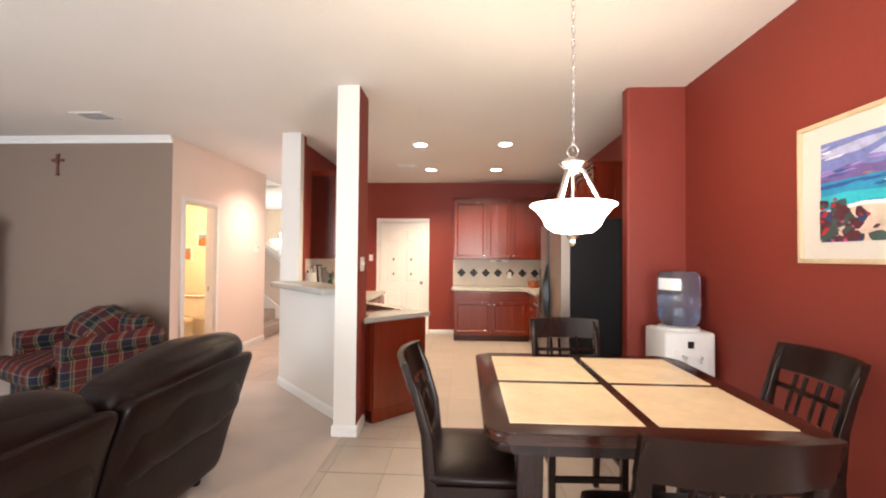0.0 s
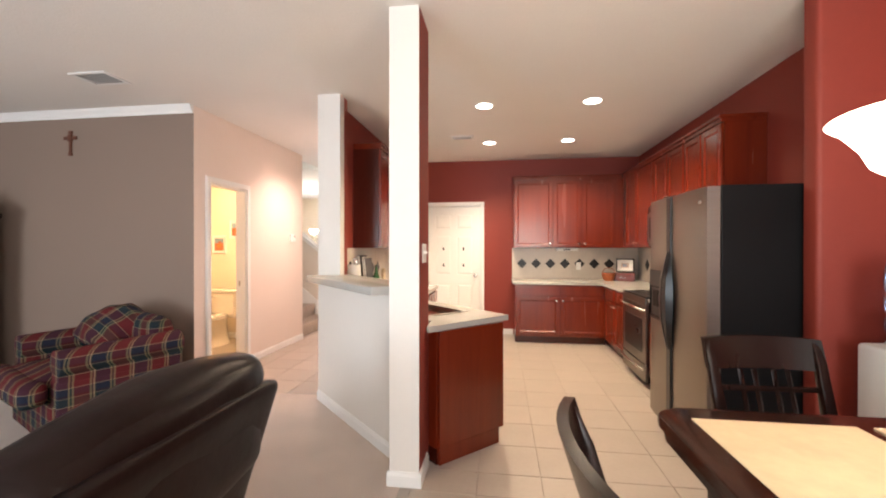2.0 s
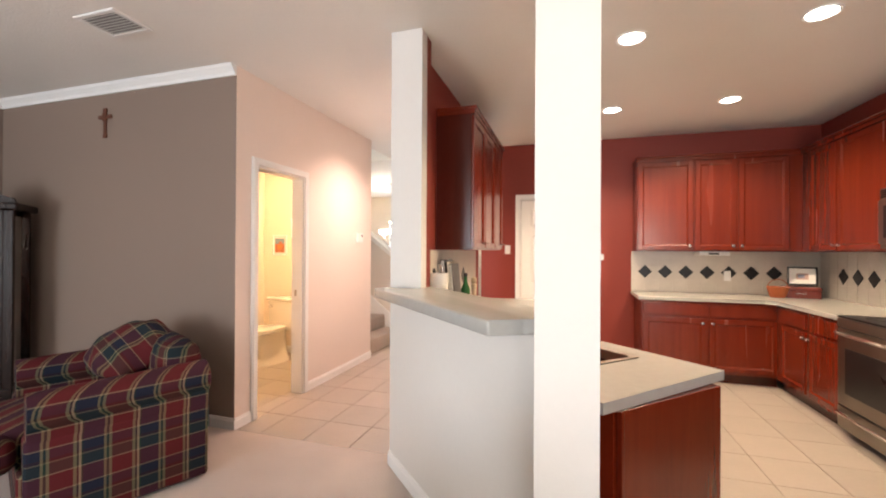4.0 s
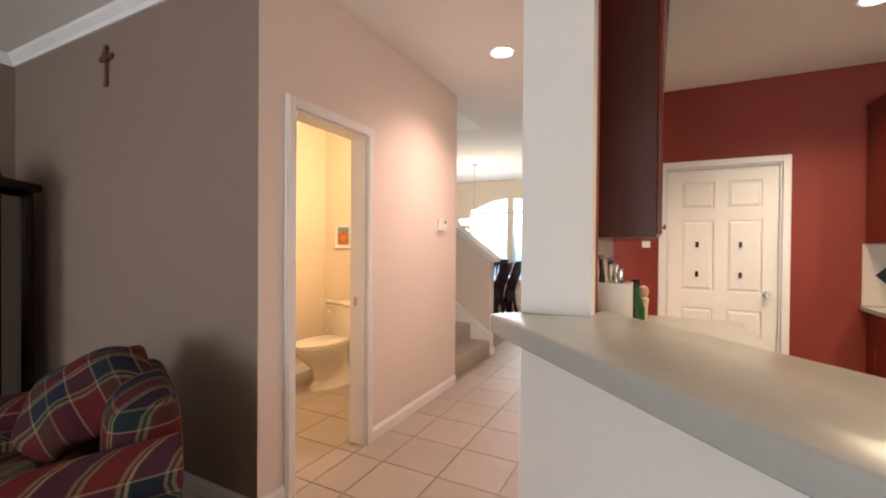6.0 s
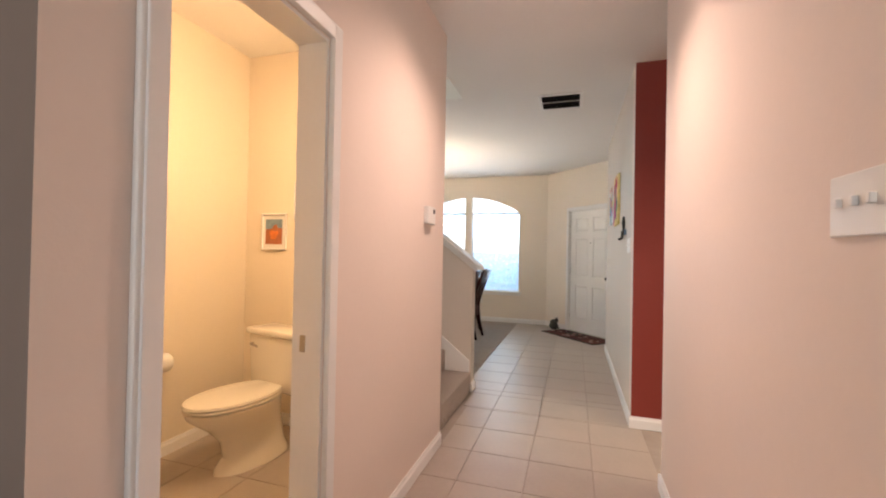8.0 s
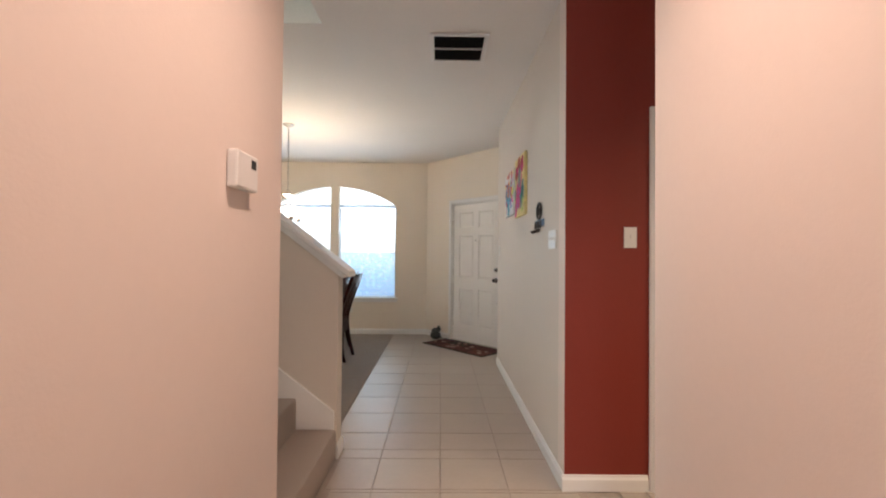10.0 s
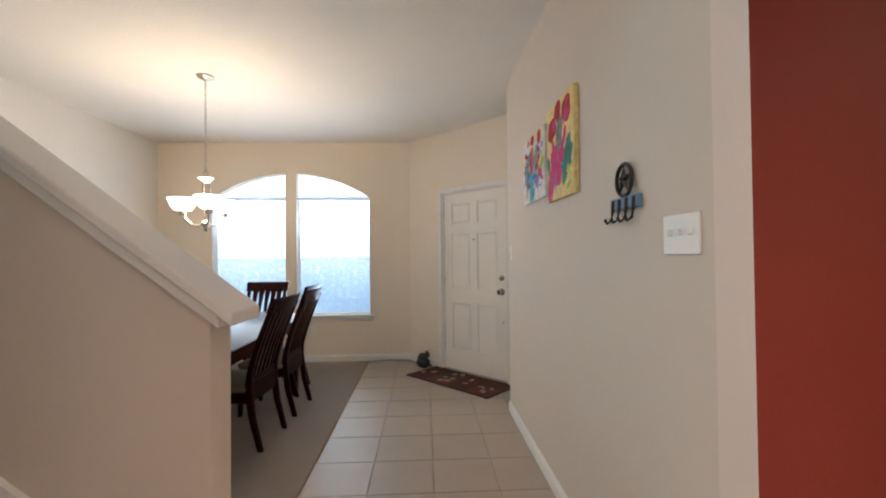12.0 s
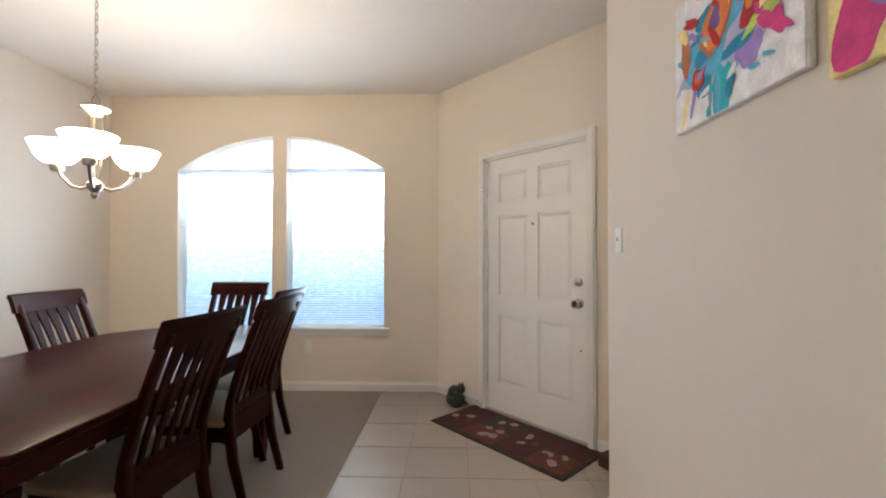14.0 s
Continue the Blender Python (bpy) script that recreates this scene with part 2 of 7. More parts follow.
M_bluepaint = mat("slate_blue_paint", (0.15, 0.24, 0.37), rough=0.6, vary=0.2, scale=20)
M_slat, _t, _b = nodes_of("white_translucent_slat")
_mx, _tr = _t.nodes.new("ShaderNodeMixShader"), _t.nodes.new("ShaderNodeBsdfTranslucent")
_b.inputs["Base Color"].default_value, _b.inputs["Roughness"].default_value = (0.84, 0.87, 0.90, 1), 0.5
_tr.inputs[0].default_value, _mx.inputs[0].default_value = (0.88, 0.94, 1.0, 1), 0.5
_t.links.new(_b.outputs[0], _mx.inputs[1]), _t.links.new(_tr.outputs[0], _mx.inputs[2]), _t.links.new(_mx.outputs[0], _t.nodes["Material Output"].inputs[0])
M_water = mat("blue_tinted_plastic", (0.70, 0.76, 0.87), rough=0.05, vary=0.03, trans=0.95, ior=1.30)
M_drink = mat("bottled_water", (0.74, 0.82, 0.93), rough=0.02, vary=0.01, trans=1.0, ior=1.2)
M_screen, _t, _b = nodes_of("insect_screen_mesh")
_mx, _tr = _t.nodes.new("ShaderNodeMixShader"), _t.nodes.new("ShaderNodeBsdfTransparent")
_b.inputs["Base Color"].default_value, _b.inputs["Roughness"].default_value = (0.03, 0.035, 0.045, 1), 0.8
_tr.inputs[0].default_value, _mx.inputs[0].default_value = (0.86, 0.95, 1.0, 1), 0.80
_t.links.new(_b.outputs[0], _mx.inputs[1]), _t.links.new(_tr.outputs[0], _mx.inputs[2]), _t.links.new(_mx.outputs[0], _t.nodes["Material Output"].inputs[0])
M_glass = mat("window_glass", (0.95, 0.97, 0.98), rough=0.02, vary=0.01, trans=1.0, ior=1.45)


def flat(name, c, rough=0.7):
    return mat(name, c, rough=rough, vary=0.14, scale=14, fine=90, bump=0.15, bscale=180, dist=0.001)


# ---- geometry helpers ----


def quad_box(bm, x0, x1, y0, y1, z0, z1, mi=0):
    v = [bm.verts.new((x, y, z)) for z in (z0, z1) for y in (y0, y1) for x in (x0, x1)]
    fs = []
    for a in ((0, 2, 3, 1), (4, 5, 7, 6), (0, 1, 5, 4), (2, 6, 7, 3), (0, 4, 6, 2), (1, 3, 7, 5)):
        f = bm.faces.new([v[i] for i in a])
        f.material_index = mi
        fs.append(f)
    return v


def box(x0, x1, y0, y1, z0, z1, bevel=0.0, seg=2, bm=None):
    own = bmesh.new()
    quad_box(own, min(x0, x1), max(x0, x1), min(y0, y1), max(y0, y1), min(z0, z1), max(z0, z1))
    if bevel:
        bmesh.ops.bevel(own, geom=own.edges[:], offset=bevel, segments=seg, affect="EDGES", profile=0.5)
    return join(bm, own) if bm else own


def join(bm, other):
    me = bpy.data.meshes.new("tmp")
    other.to_mesh(me)
    other.free()
    bm.from_mesh(me)
    bpy.data.meshes.remove(me)
    return bm


def prism(poly, z0, z1, bevel=0.0, seg=2, bm=None):
    own = bmesh.new()
    if sum(a[0] * b[1] - b[0] * a[1] for a, b in zip(poly, poly[1:] + poly[:1])) < 0:
        poly = poly[::-1]
    lo = [own.verts.new((x, y, z0)) for x, y in poly]
    hi = [own.verts.new((x, y, z1)) for x, y in poly]
    own.faces.new(lo[::-1]), own.faces.new(hi)
    for i in range(len(poly)):
        j = (i + 1) % len(poly)
        own.faces.new((lo[i], lo[j], hi[j], hi[i]))
    if bevel:
        bmesh.ops.bevel(own, geom=own.edges[:], offset=bevel, segments=seg, affect="EDGES", profile=0.5)
    return join(bm, own) if bm else own


def lathe(profile, n=24, bm=None, at=(0, 0, 0)):
    """Turns (radius, height) pairs about z."""
    own = bmesh.new()
    rings = []
    for r, z in profile:
        if r < 1e-5:
            rings.append([own.verts.new((at[0], at[1], at[2] + z))])
        else:
            rings.append([own.verts.new((at[0] + r * math.cos(2 * math.pi * i / n), at[1] + r * math.sin(2 * math.pi * i / n), at[2] + z)) for i in range(n)])
    for a, b in zip(rings, rings[1:]):
        for i in range(n):
            j = (i + 1) % n
            if len(a) == 1 and len(b) == 1:
                continue
            if len(a) == 1:
                own.faces.new((a[0], b[j], b[i]))
            elif len(b) == 1:
                own.faces.new((a[i], a[j], b[0]))
            else:
                own.faces.new((a[i], a[j], b[j], b[i]))
    bmesh.ops.recalc_face_normals(own, faces=own.faces[:])
    return join(bm, own) if bm else own


def tube(pts, r, n=10, bm=None, flatten=None):
    """A round bar along points; r is one radius or one for each point."""
    own = bmesh.new()
    pts = [Vector(p) for p in pts]
    rs = r if isinstance(r, (list, tuple)) else [r] * len(pts)
    rings, up = [], Vector((0.13, 0.27, 0.95)).normalized()
    for i, p in enumerate(pts):
        d = (pts[min(i + 1, len(pts) - 1)] - pts[max(i - 1, 0)]).normalized()
        a = d.cross(up)
        a = a.normalized() if a.length > 1e-4 else Vector((1, 0, 0))
        b = d.cross(a).normalized()
        rings.append([own.verts.new(p + rs[i] * (a * math.cos(2 * math.pi * k / n) + b * math.sin(2 * math.pi * k / n))) for k in range(n)])
    for a, b in zip(rings, rings[1:]):
        for i in range(n):
            j = (i + 1) % n
            own.faces.new((a[i], a[j], b[j], b[i]))
    own.faces.new(rings[0][::-1]), own.faces.new(rings[-1])
    bmesh.ops.recalc_face_normals(own, faces=own.faces[:])
    return join(bm, own) if bm else own


def loft(sections, bm=None, bevel=0.0):
    """Joins rectangles (x0, x1, y0, y1, z), bottom to top, into one solid."""
    own = bmesh.new()
    rings = [[own.verts.new(p) for p in ((x0, y0, z), (x1, y0, z), (x1, y1, z), (x0, y1, z))] for x0, x1, y0, y1, z in sections]
    for a, b in zip(rings, rings[1:]):
        for i in range(4):
            j = (i + 1) % 4
            own.faces.new((a[i], a[j], b[j], b[i]))
    own.faces.new(rings[0][::-1]), own.faces.new(rings[-1])
    if bevel:
        bmesh.ops.bevel(own, geom=own.edges[:], offset=bevel, segments=2, affect="EDGES", profile=0.5)
    return join(bm, own) if bm else own


def soft_box(x0, x1, y0, y1, z0, z1, puff=0.02, r=0.05, cuts=6, seed=0.0, lump=0.008, bm=None):
    """A cushion: rounded box with swollen faces and slight lumps."""
    own = bmesh.new()
    bmesh.ops.create_cube(own, size=2)
    bmesh.ops.subdivide_edges(own, edges=own.edges[:], cuts=cuts, use_grid_fill=True)
    h = Vector(((x1 - x0) / 2, (y1 - y0) / 2, (z1 - z0) / 2))
    c = Vector(((x0 + x1) / 2, (y0 + y1) / 2, (z0 + z1) / 2))
    r = min(r, min(h) * 0.95)
    for v in own.verts:
        p = Vector([math.sin(a * math.pi / 2) for a in v.co])
        q = Vector((p.x * h.x, p.y * h.y, p.z * h.z))
        inner = Vector([max(-h[i] + r, min(h[i] - r, q[i])) for i in range(3)])
        d = q - inner
        if d.length > 1e-6:
            q = inner + d.normalized() * r
        side = [i for i in range(3) if abs(p[i]) > 0.999]
        if len(side) == 1:
            i = side[0]
            q[i] += math.copysign(puff, p[i]) * math.prod(1 - p[j] ** 2 for j in range(3) if j != i)
        q += Vector((noise.noise(q * 5 + Vector((seed, 0, 0))), noise.noise(q * 5 + Vector((0, seed + 9, 0))), noise.noise(q * 5 + Vector((0, 0, seed + 4))))) * lump
        v.co = c + q
    return join(bm, own) if bm else own


def part(name, bm, material, parent=None, label="", smooth=False, kind="", at=None):
    """Links a bmesh as one mesh object under a thing or part."""
    me = bpy.data.meshes.new(name)
    bm.to_mesh(me)
    bm.free()
    for mm in material if isinstance(material, (list, tuple)) else [material]:
        me.materials.append(mm)
    if smooth:
        me.polygons.foreach_set("use_smooth", [True] * len(me.polygons))
        me.set_sharp_from_angle(angle=radians(42))
    ob = new(name, me)
    if parent:
        ob.parent = parent
    if at is not None:
        ob.matrix_basis = at
    if label or kind:
        tagged(ob, label, kind=kind)
    return ob


def thing(name, m, label, category, group="", kind=""):
    """An empty at a thing's base, to hold its parts."""
    ob = new(name)
    ob.empty_display_size = 0.1
    ob.matrix_basis = m
    return tagged(ob, label, category, group, kind)


def structure(name, bm, material, label, category="", smooth=False):
    ob = part(name, bm, material, smooth=smooth)
    return tagged(ob, label, category or name.rsplit("_", 1)[0].replace("_", " "), kind="structure")


def wall(name, boxes, mats, label, faces=None):
    """A wall out of boxes; faces maps a side (+x, -x, +y, -y) to a material's number."""
    bm = bmesh.new()
    for b in boxes:
        quad_box(bm, *b)
    bm.normal_update()
    for f in bm.faces:
        n = f.normal
        key = ("+x" if n.x > 0.5 else "-x" if n.x < -0.5 else "+y" if n.y > 0.5 else "-y" if n.y < -0.5 else "z")
        f.material_index = (faces or {}).get(key, 0)
    return structure(name, bm, mats, label, "wall")

# ---- the large structure ----
C, TOP = 2.74, 2.84
S0, W0 = -3.0, -5.76  # south and west limits

# floors
bm = bmesh.new()
quad_box(bm, W0 - 0.12, -0.66, S0 - 0.12, 4.11, -0.12, 0.0)
structure("floor_living", bm, M_carpet, "beige cut-pile carpet of the living room", "floor")
bm = bmesh.new()
quad_box(bm, W0 - 0.12, -3.19, 7.53, 11.58, -0.12, 0.0)
structure("floor_dining", bm, M_carpet2, "grey-brown carpet of the dining room", "floor")
bm = bmesh.new()
quad_box(bm, -0.66, 2.15, S0 - 0.12, 7.07, -0.12, -0.008)
quad_box(bm, -1.69, -0.66, 4.11, 7.07, -0.12, -0.008)
FLOOR_K = structure("floor_kitchen", bm, M_grout, "beige ceramic tiles with grey joints in kitchen and nook", "floor")
bm = bmesh.new()
quad_box(bm, W0, -1.69, 4.11, 7.53, -0.12, -0.008)
quad_box(bm, -3.19, -0.9, 7.53, 11.6, -0.12, -0.008)
FLOOR_H = structure("floor_hall", bm, M_grout, "beige ceramic tiles with grey joints in hall and entry", "floor")

# ceiling, open over the stair
bm = bmesh.new()
for b in ((W0 - 0.12, 2.2, S0 - 0.12, 6.33), (-3.22, 2.2, 6.33, 7.45), (W0 - 0.12, 2.2, 7.45, 11.7)):
    quad_box(bm, *b, C, TOP + 0.1)
structure("ceiling", bm, M_ceil, "off-white lightly textured flat ceiling", "ceiling")

# walls
wall("wall_grey", [(W0, -3.035, 4.11, 4.23, 0, C)], [M_taupe, M_bath, M_hall], "taupe living room wall under a white crown", {"+y": 1, "+x": 2})
DY0, DY1 = 4.325, 4.945
wall("wall_hall", [(-3.155, -3.035, 4.23, DY0, 0, C), (-3.155, -3.035, DY1, 6.33, 0, C), (-3.155, -3.035, DY0, DY1, 2.03, C)],
     [M_hall, M_bath], "pale painted hall wall with a doorway", {"-x": 1})
wall("wall_bath_back", [(-4.70, -3.155, 6.235, 6.33, 0, C)], [M_bath, M_hall], "cream bathroom wall behind the toilet", {"+y": 1})
wall("wall_bath_side", [(-4.70, -4.58, 4.23, 6.235, 0, C)], [M_bath], "cream bathroom side wall")
wall("wall_stair_side", [(-7.2, -4.70, 6.235, 6.33, 0, 5.2), (-4.70, -3.22, 6.235, 6.33, C + 0.2, 5.2)], [M_hall], "pale stairwell wall")
wall("wall_stair_upper", [(-7.2, -3.22, 7.53, 7.63, C + 0.2, 5.2), (-3.22, -3.12, 6.235, 7.63, C + 0.2, 5.2),
                          (-7.2, W0 - 0.12, 7.53, 7.63, 0, C + 0.2)], [M_hall], "pale upper stairwell wall")
# unseen end wall; its window opening is assumed, to admit cool daylight
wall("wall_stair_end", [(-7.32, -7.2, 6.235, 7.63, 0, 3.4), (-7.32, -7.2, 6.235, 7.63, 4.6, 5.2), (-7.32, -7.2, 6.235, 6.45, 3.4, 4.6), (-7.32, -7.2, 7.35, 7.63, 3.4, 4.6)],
     [M_hall], "unseen stairwell end wall with an assumed upper window")
bm = bmesh.new()
quad_box(bm, -7.32, -3.12, 6.235, 7.63, 5.2, 5.3)
structure("ceiling_stairwell", bm, M_ceil, "white ceiling over the stairwell", "ceiling")
wall("wall_column", [(-0.724, -0.55, 2.777, 3.085, 0, C)], [M_white, M_red], "full-height white wall end with a red kitchen side", {"+x": 1})
wall("wall_partition_end", [(-1.72, -1.513, 4.01, 4.105, 0, C)], [M_white, M_hall], "white end of the partition above the bar", {"-x": 1})
wall("wall_partition", [(-1.72, -1.515, 4.105, 4.19, 0, C), (-1.72, -1.625, 4.19, 6.22, 0, C)], [M_white, M_red, M_hall], "partition between hall and kitchen", {"+x": 1, "-x": 2, "+y": 2})
GX0, GX1 = -1.255, -0.41
wall("wall_kitchen_back", [(-1.77, GX0, 7.07, 7.19, 0, C), (GX1, 2.09, 7.07, 7.19, 0, C), (GX0, GX1, 7.07, 7.19, 2.03, C)], [M_red, M_cream, M_hall], "brick-red kitchen wall", {"+y": 1, "-x": 2})
wall("wall_kitchen_right", [(1.97, 2.09, 3.005, 7.07, 0, C)], [M_red], "brick-red kitchen side wall")
wall("wall_nook_right", [(1.995, 2.115, S0, 2.885, 0, C)], [M_red], "brick-red nook wall")
bm = bmesh.new()
box(1.55, 2.115, 2.885, 3.005, 0, C, bm=bm)
eds = [e for e in bm.edges if abs(e.verts[0].co.x - 1.55) < 1e-4 and abs(e.verts[1].co.x - 1.55) < 1e-4 and abs(e.verts[0].co.z - e.verts[1].co.z) > 1]
bmesh.ops.bevel(bm, geom=eds, offset=0.025, segments=4, affect="EDGES", profile=0.5)
structure("wall_stub", bm, M_red, "brick-red wall stub with rounded corners beside the fridge", "wall", smooth=True)
wall("wall_entry", [(-1.77, -1.65, 7.19, 9.69, 0, C)], [M_cream_shaded], "cream entry wall hung with pictures")
wall("wall_dining_left", [(W0 - 0.12, W0, 7.53, 11.58, 0, C)], [M_white], "pale dining room side wall")
wall("wall_west", [(W0 - 0.12, W0, S0, 4.23, 0, C)], [M_taupe], "taupe living room side wall")
wall("wall_south", [(W0 - 0.12, -4.7, S0 - 0.12, S0, 0, C), (-4.7, -2.5, S0 - 0.12, S0, 0, 0.45), (-4.7, -2.5, S0 - 0.12, S0, 2.25, C),
                    (-2.5, -0.2, S0 - 0.12, S0, 0, C), (-0.2, 1.6, S0 - 0.12, S0, 2.15, C), (1.6, 2.155, S0 - 0.12, S0, 0, C)],
     [M_white], "off-white wall with a window and patio door opening")
wall("wall_alcove", [(-0.95, -0.83, 9.4, 10.0, 0, C), (-1.65, -0.83, 9.57, 9.69, 0, C)], [M_cream], "cream wall of the entry alcove")


def slanted(a, b, z0, z1, bm, th):
    """A wall piece from a to b with its thickness to the left of the way."""
    d = Vector((b[0] - a[0], b[1] - a[1])).normalized()
    n = Vector((-d.y, d.x)) * th
    prism([a, b, (b[0] + n.x, b[1] + n.y), (a[0] + n.x, a[1] + n.y)], z0, z1, bm=bm)


# angled front wall and door opening
FA, FB = Vector((-2.665, 11.46)), Vector((-1.62, 10.36))
FD = (FB - FA).normalized()
FN = Vector((FD.y, -FD.x))  # towards the room
if FN.y > 0:
    FN = -FN


def on_front(s, off=0.0):
    p = FA + FD * s + FN * off
    return (p.x, p.y)


FS0, FS1 = 0.575, 1.485  # door opening along the wall
bm = bmesh.new()
slanted(on_front(0), on_front(FS0), 0, C, bm, 0.14)
slanted(on_front(FS1), on_front(2.35), 0, C, bm, 0.14)
slanted(on_front(FS0), on_front(FS1), 2.03, C, bm, 0.14)
structure("wall_front_angled", bm, M_cream, "cream angled wall holding the front door", "wall")

# window wall with one arch over two openings
WX0, WX1, WM0, WM1, WZ0, WSP, WCR = -5.11, -3.165, -4.213, -4.08, 0.575, 2.045, 2.355
WCX, WHALF = (WX0 + WX1) / 2, (WX1 - WX0) / 2
WR = (WHALF ** 2 + (WCR - WSP) ** 2) / (2 * (WCR - WSP))


def arch(x):
    return WCR - WR + math.sqrt(max(0, WR ** 2 - (x - WCX) ** 2))


bm = bmesh.new()
for b in ((W0 - 0.12, WX0, 0, C), (WX1, -2.5, 0, C), (WX0, WX1, 0, WZ0), (WM0, WM1, WZ0, C)):
    quad_box(bm, b[0], b[1], 11.46, 11.60, b[2], b[3])
for xa, xb in ((WX0, WM0), (WM1, WX1)):
    for i in range(14):
        x0, x1 = xa + (xb - xa) * i / 14, xa + (xb - xa) * (i + 1) / 14
        v = [bm.verts.new(p) for p in ((x0, 11.46, arch(x0)), (x1, 11.46, arch(x1)), (x1, 11.46, C), (x0, 11.46, C),
                                       (x0, 11.60, arch(x0)), (x1, 11.60, arch(x1)), (x1, 11.60, C), (x0, 11.60, C))]
        for a in ((0, 1, 2, 3), (5, 4, 7, 6), (4, 5, 1, 0)):
            bm.faces.new([v[k] for k in a])
bmesh.ops.recalc_face_normals(bm, faces=bm.faces[:])
structure("wall_window", bm, M_cream, "cream dining wall with twin arched window openings", "wall")

# knee walls
bm = bmesh.new()
prism([(-0.724, 3.010), (-0.724, 3.18), (-1.635, 4.10), (-1.72, 4.012)], 0, 1.061, bm=bm)
structure("wall_bar", bm, M_white, "white diagonal half wall under the bar top", "wall")
SLOPE = 0.765
KX, KZ = -3.085, 1.137
bm = bmesh.new()
pts = [(KX, 0), (KX, KZ), (KX - (C - KZ) / SLOPE, C), (W0, C), (W0, 0)]
lo = [bm.verts.new((x, 7.41, min(z, C))) for x, z in pts]
hi = [bm.verts.new((x, 7.53, min(z, C))) for x, z in pts]
bm.faces.new(lo), bm.faces.new(hi[::-1])
for i in range(5):
    j = (i + 1) % 5
    bm.faces.new((lo[i], hi[i], hi[j], lo[j]))
bmesh.ops.recalc_face_normals(bm, faces=bm.faces[:])
structure("wall_stair_knee", bm, M_cream_shaded, "pale sloping half wall beside the stair", "wall")


def sloped_bar(bm, x0, z0, x1, z1, y0, y1, dz0, dz1):
    v = [bm.verts.new(p) for p in ((x0, y0, z0 + dz0), (x1, y0, z1 + dz0), (x1, y0, z1 + dz1), (x0, y0, z0 + dz1),
                                   (x0, y1, z0 + dz0), (x1, y1, z1 + dz0), (x1, y1, z1 + dz1), (x0, y1, z0 + dz1))]
    for a in ((0, 1, 2, 3), (5, 4, 7, 6), (3, 2, 6, 7), (1, 0, 4, 5), (0, 3, 7, 4), (2, 1, 5, 6)):
        bm.faces.new([v[k] for k in a])


bm = bmesh.new()
sloped_bar(bm, KX + 0.075, KZ + 0.03 - SLOPE * 0.075, -5.1, KZ + 0.03 + SLOPE * (KX + 5.1), 7.372, 7.568, 0.012, 0.05)
sloped_bar(bm, KX + 0.03, KZ + 0.03 - SLOPE * 0.03, -5.1, KZ + 0.03 + SLOPE * (KX + 5.1), 7.388, 7.552, -0.030, 0.012)
bmesh.ops.recalc_face_normals(bm, faces=bm.faces[:])
bmesh.ops.bevel(bm, geom=bm.edges[:], offset=0.006, segments=2, affect="EDGES", profile=0.5)
structure("trim_stair_cap", bm, M_trim, "white moulded cap on the stair half wall", "trim")
bm = bmesh.new()
sloped_bar(bm, -3.10, 0.19, -5.6, 0.19 + 0.775 * 2.5, 7.39, 7.41, -0.19, 0.10)
bmesh.ops.recalc_face_normals(bm, faces=bm.faces[:])
structure("trim_stair_skirt", bm, M_trim, "white skirting board along the stair", "trim")

# stair
stair = thing("staircase", pose(-3.1, 6.87, 0), "carpeted straight stair climbing beside a half wall", "stairs", kind="structure")
for i in range(15):
    bm = bmesh.new()
    box(-0.245 * i - 0.285, -0.245 * i + 0.02, -0.535, 0.52, 0.19 * i - (0 if i == 0 else 0.03), 0.19 * (i + 1), bevel=0.018, bm=bm)
    part("step", bm, M_stair, stair, smooth=True)

# ---- trim ----


def baseboard(a, b, side, h=0.085, th=0.014, name="baseboard", mt=None):
    """A moulded board from a to b, standing out to the side given as a vector."""
    a, b, n = Vector(a), Vector(b), Vector(side).normalized()
    bm = bmesh.new()
    prof = [(0, 0), (th, 0), (th, h * 0.72), (th * 0.55, h * 0.86), (th * 0.4, h), (0, h)]
    ra = [bm.verts.new((a.x + n.x * o, a.y + n.y * o, z)) for o, z in prof]
    rb = [bm.verts.new((b.x + n.x * o, b.y + n.y * o, z)) for o, z in prof]
    for i in range(6):
        j = (i + 1) % 6
        bm.faces.new((ra[i], ra[j], rb[j], rb[i]))
    bm.faces.new(ra[::-1]), bm.faces.new(rb)
    bmesh.ops.recalc_face_normals(bm, faces=bm.faces[:])
    return structure(name, bm, mt or M_trim, "white painted baseboard along the wall", "baseboard")


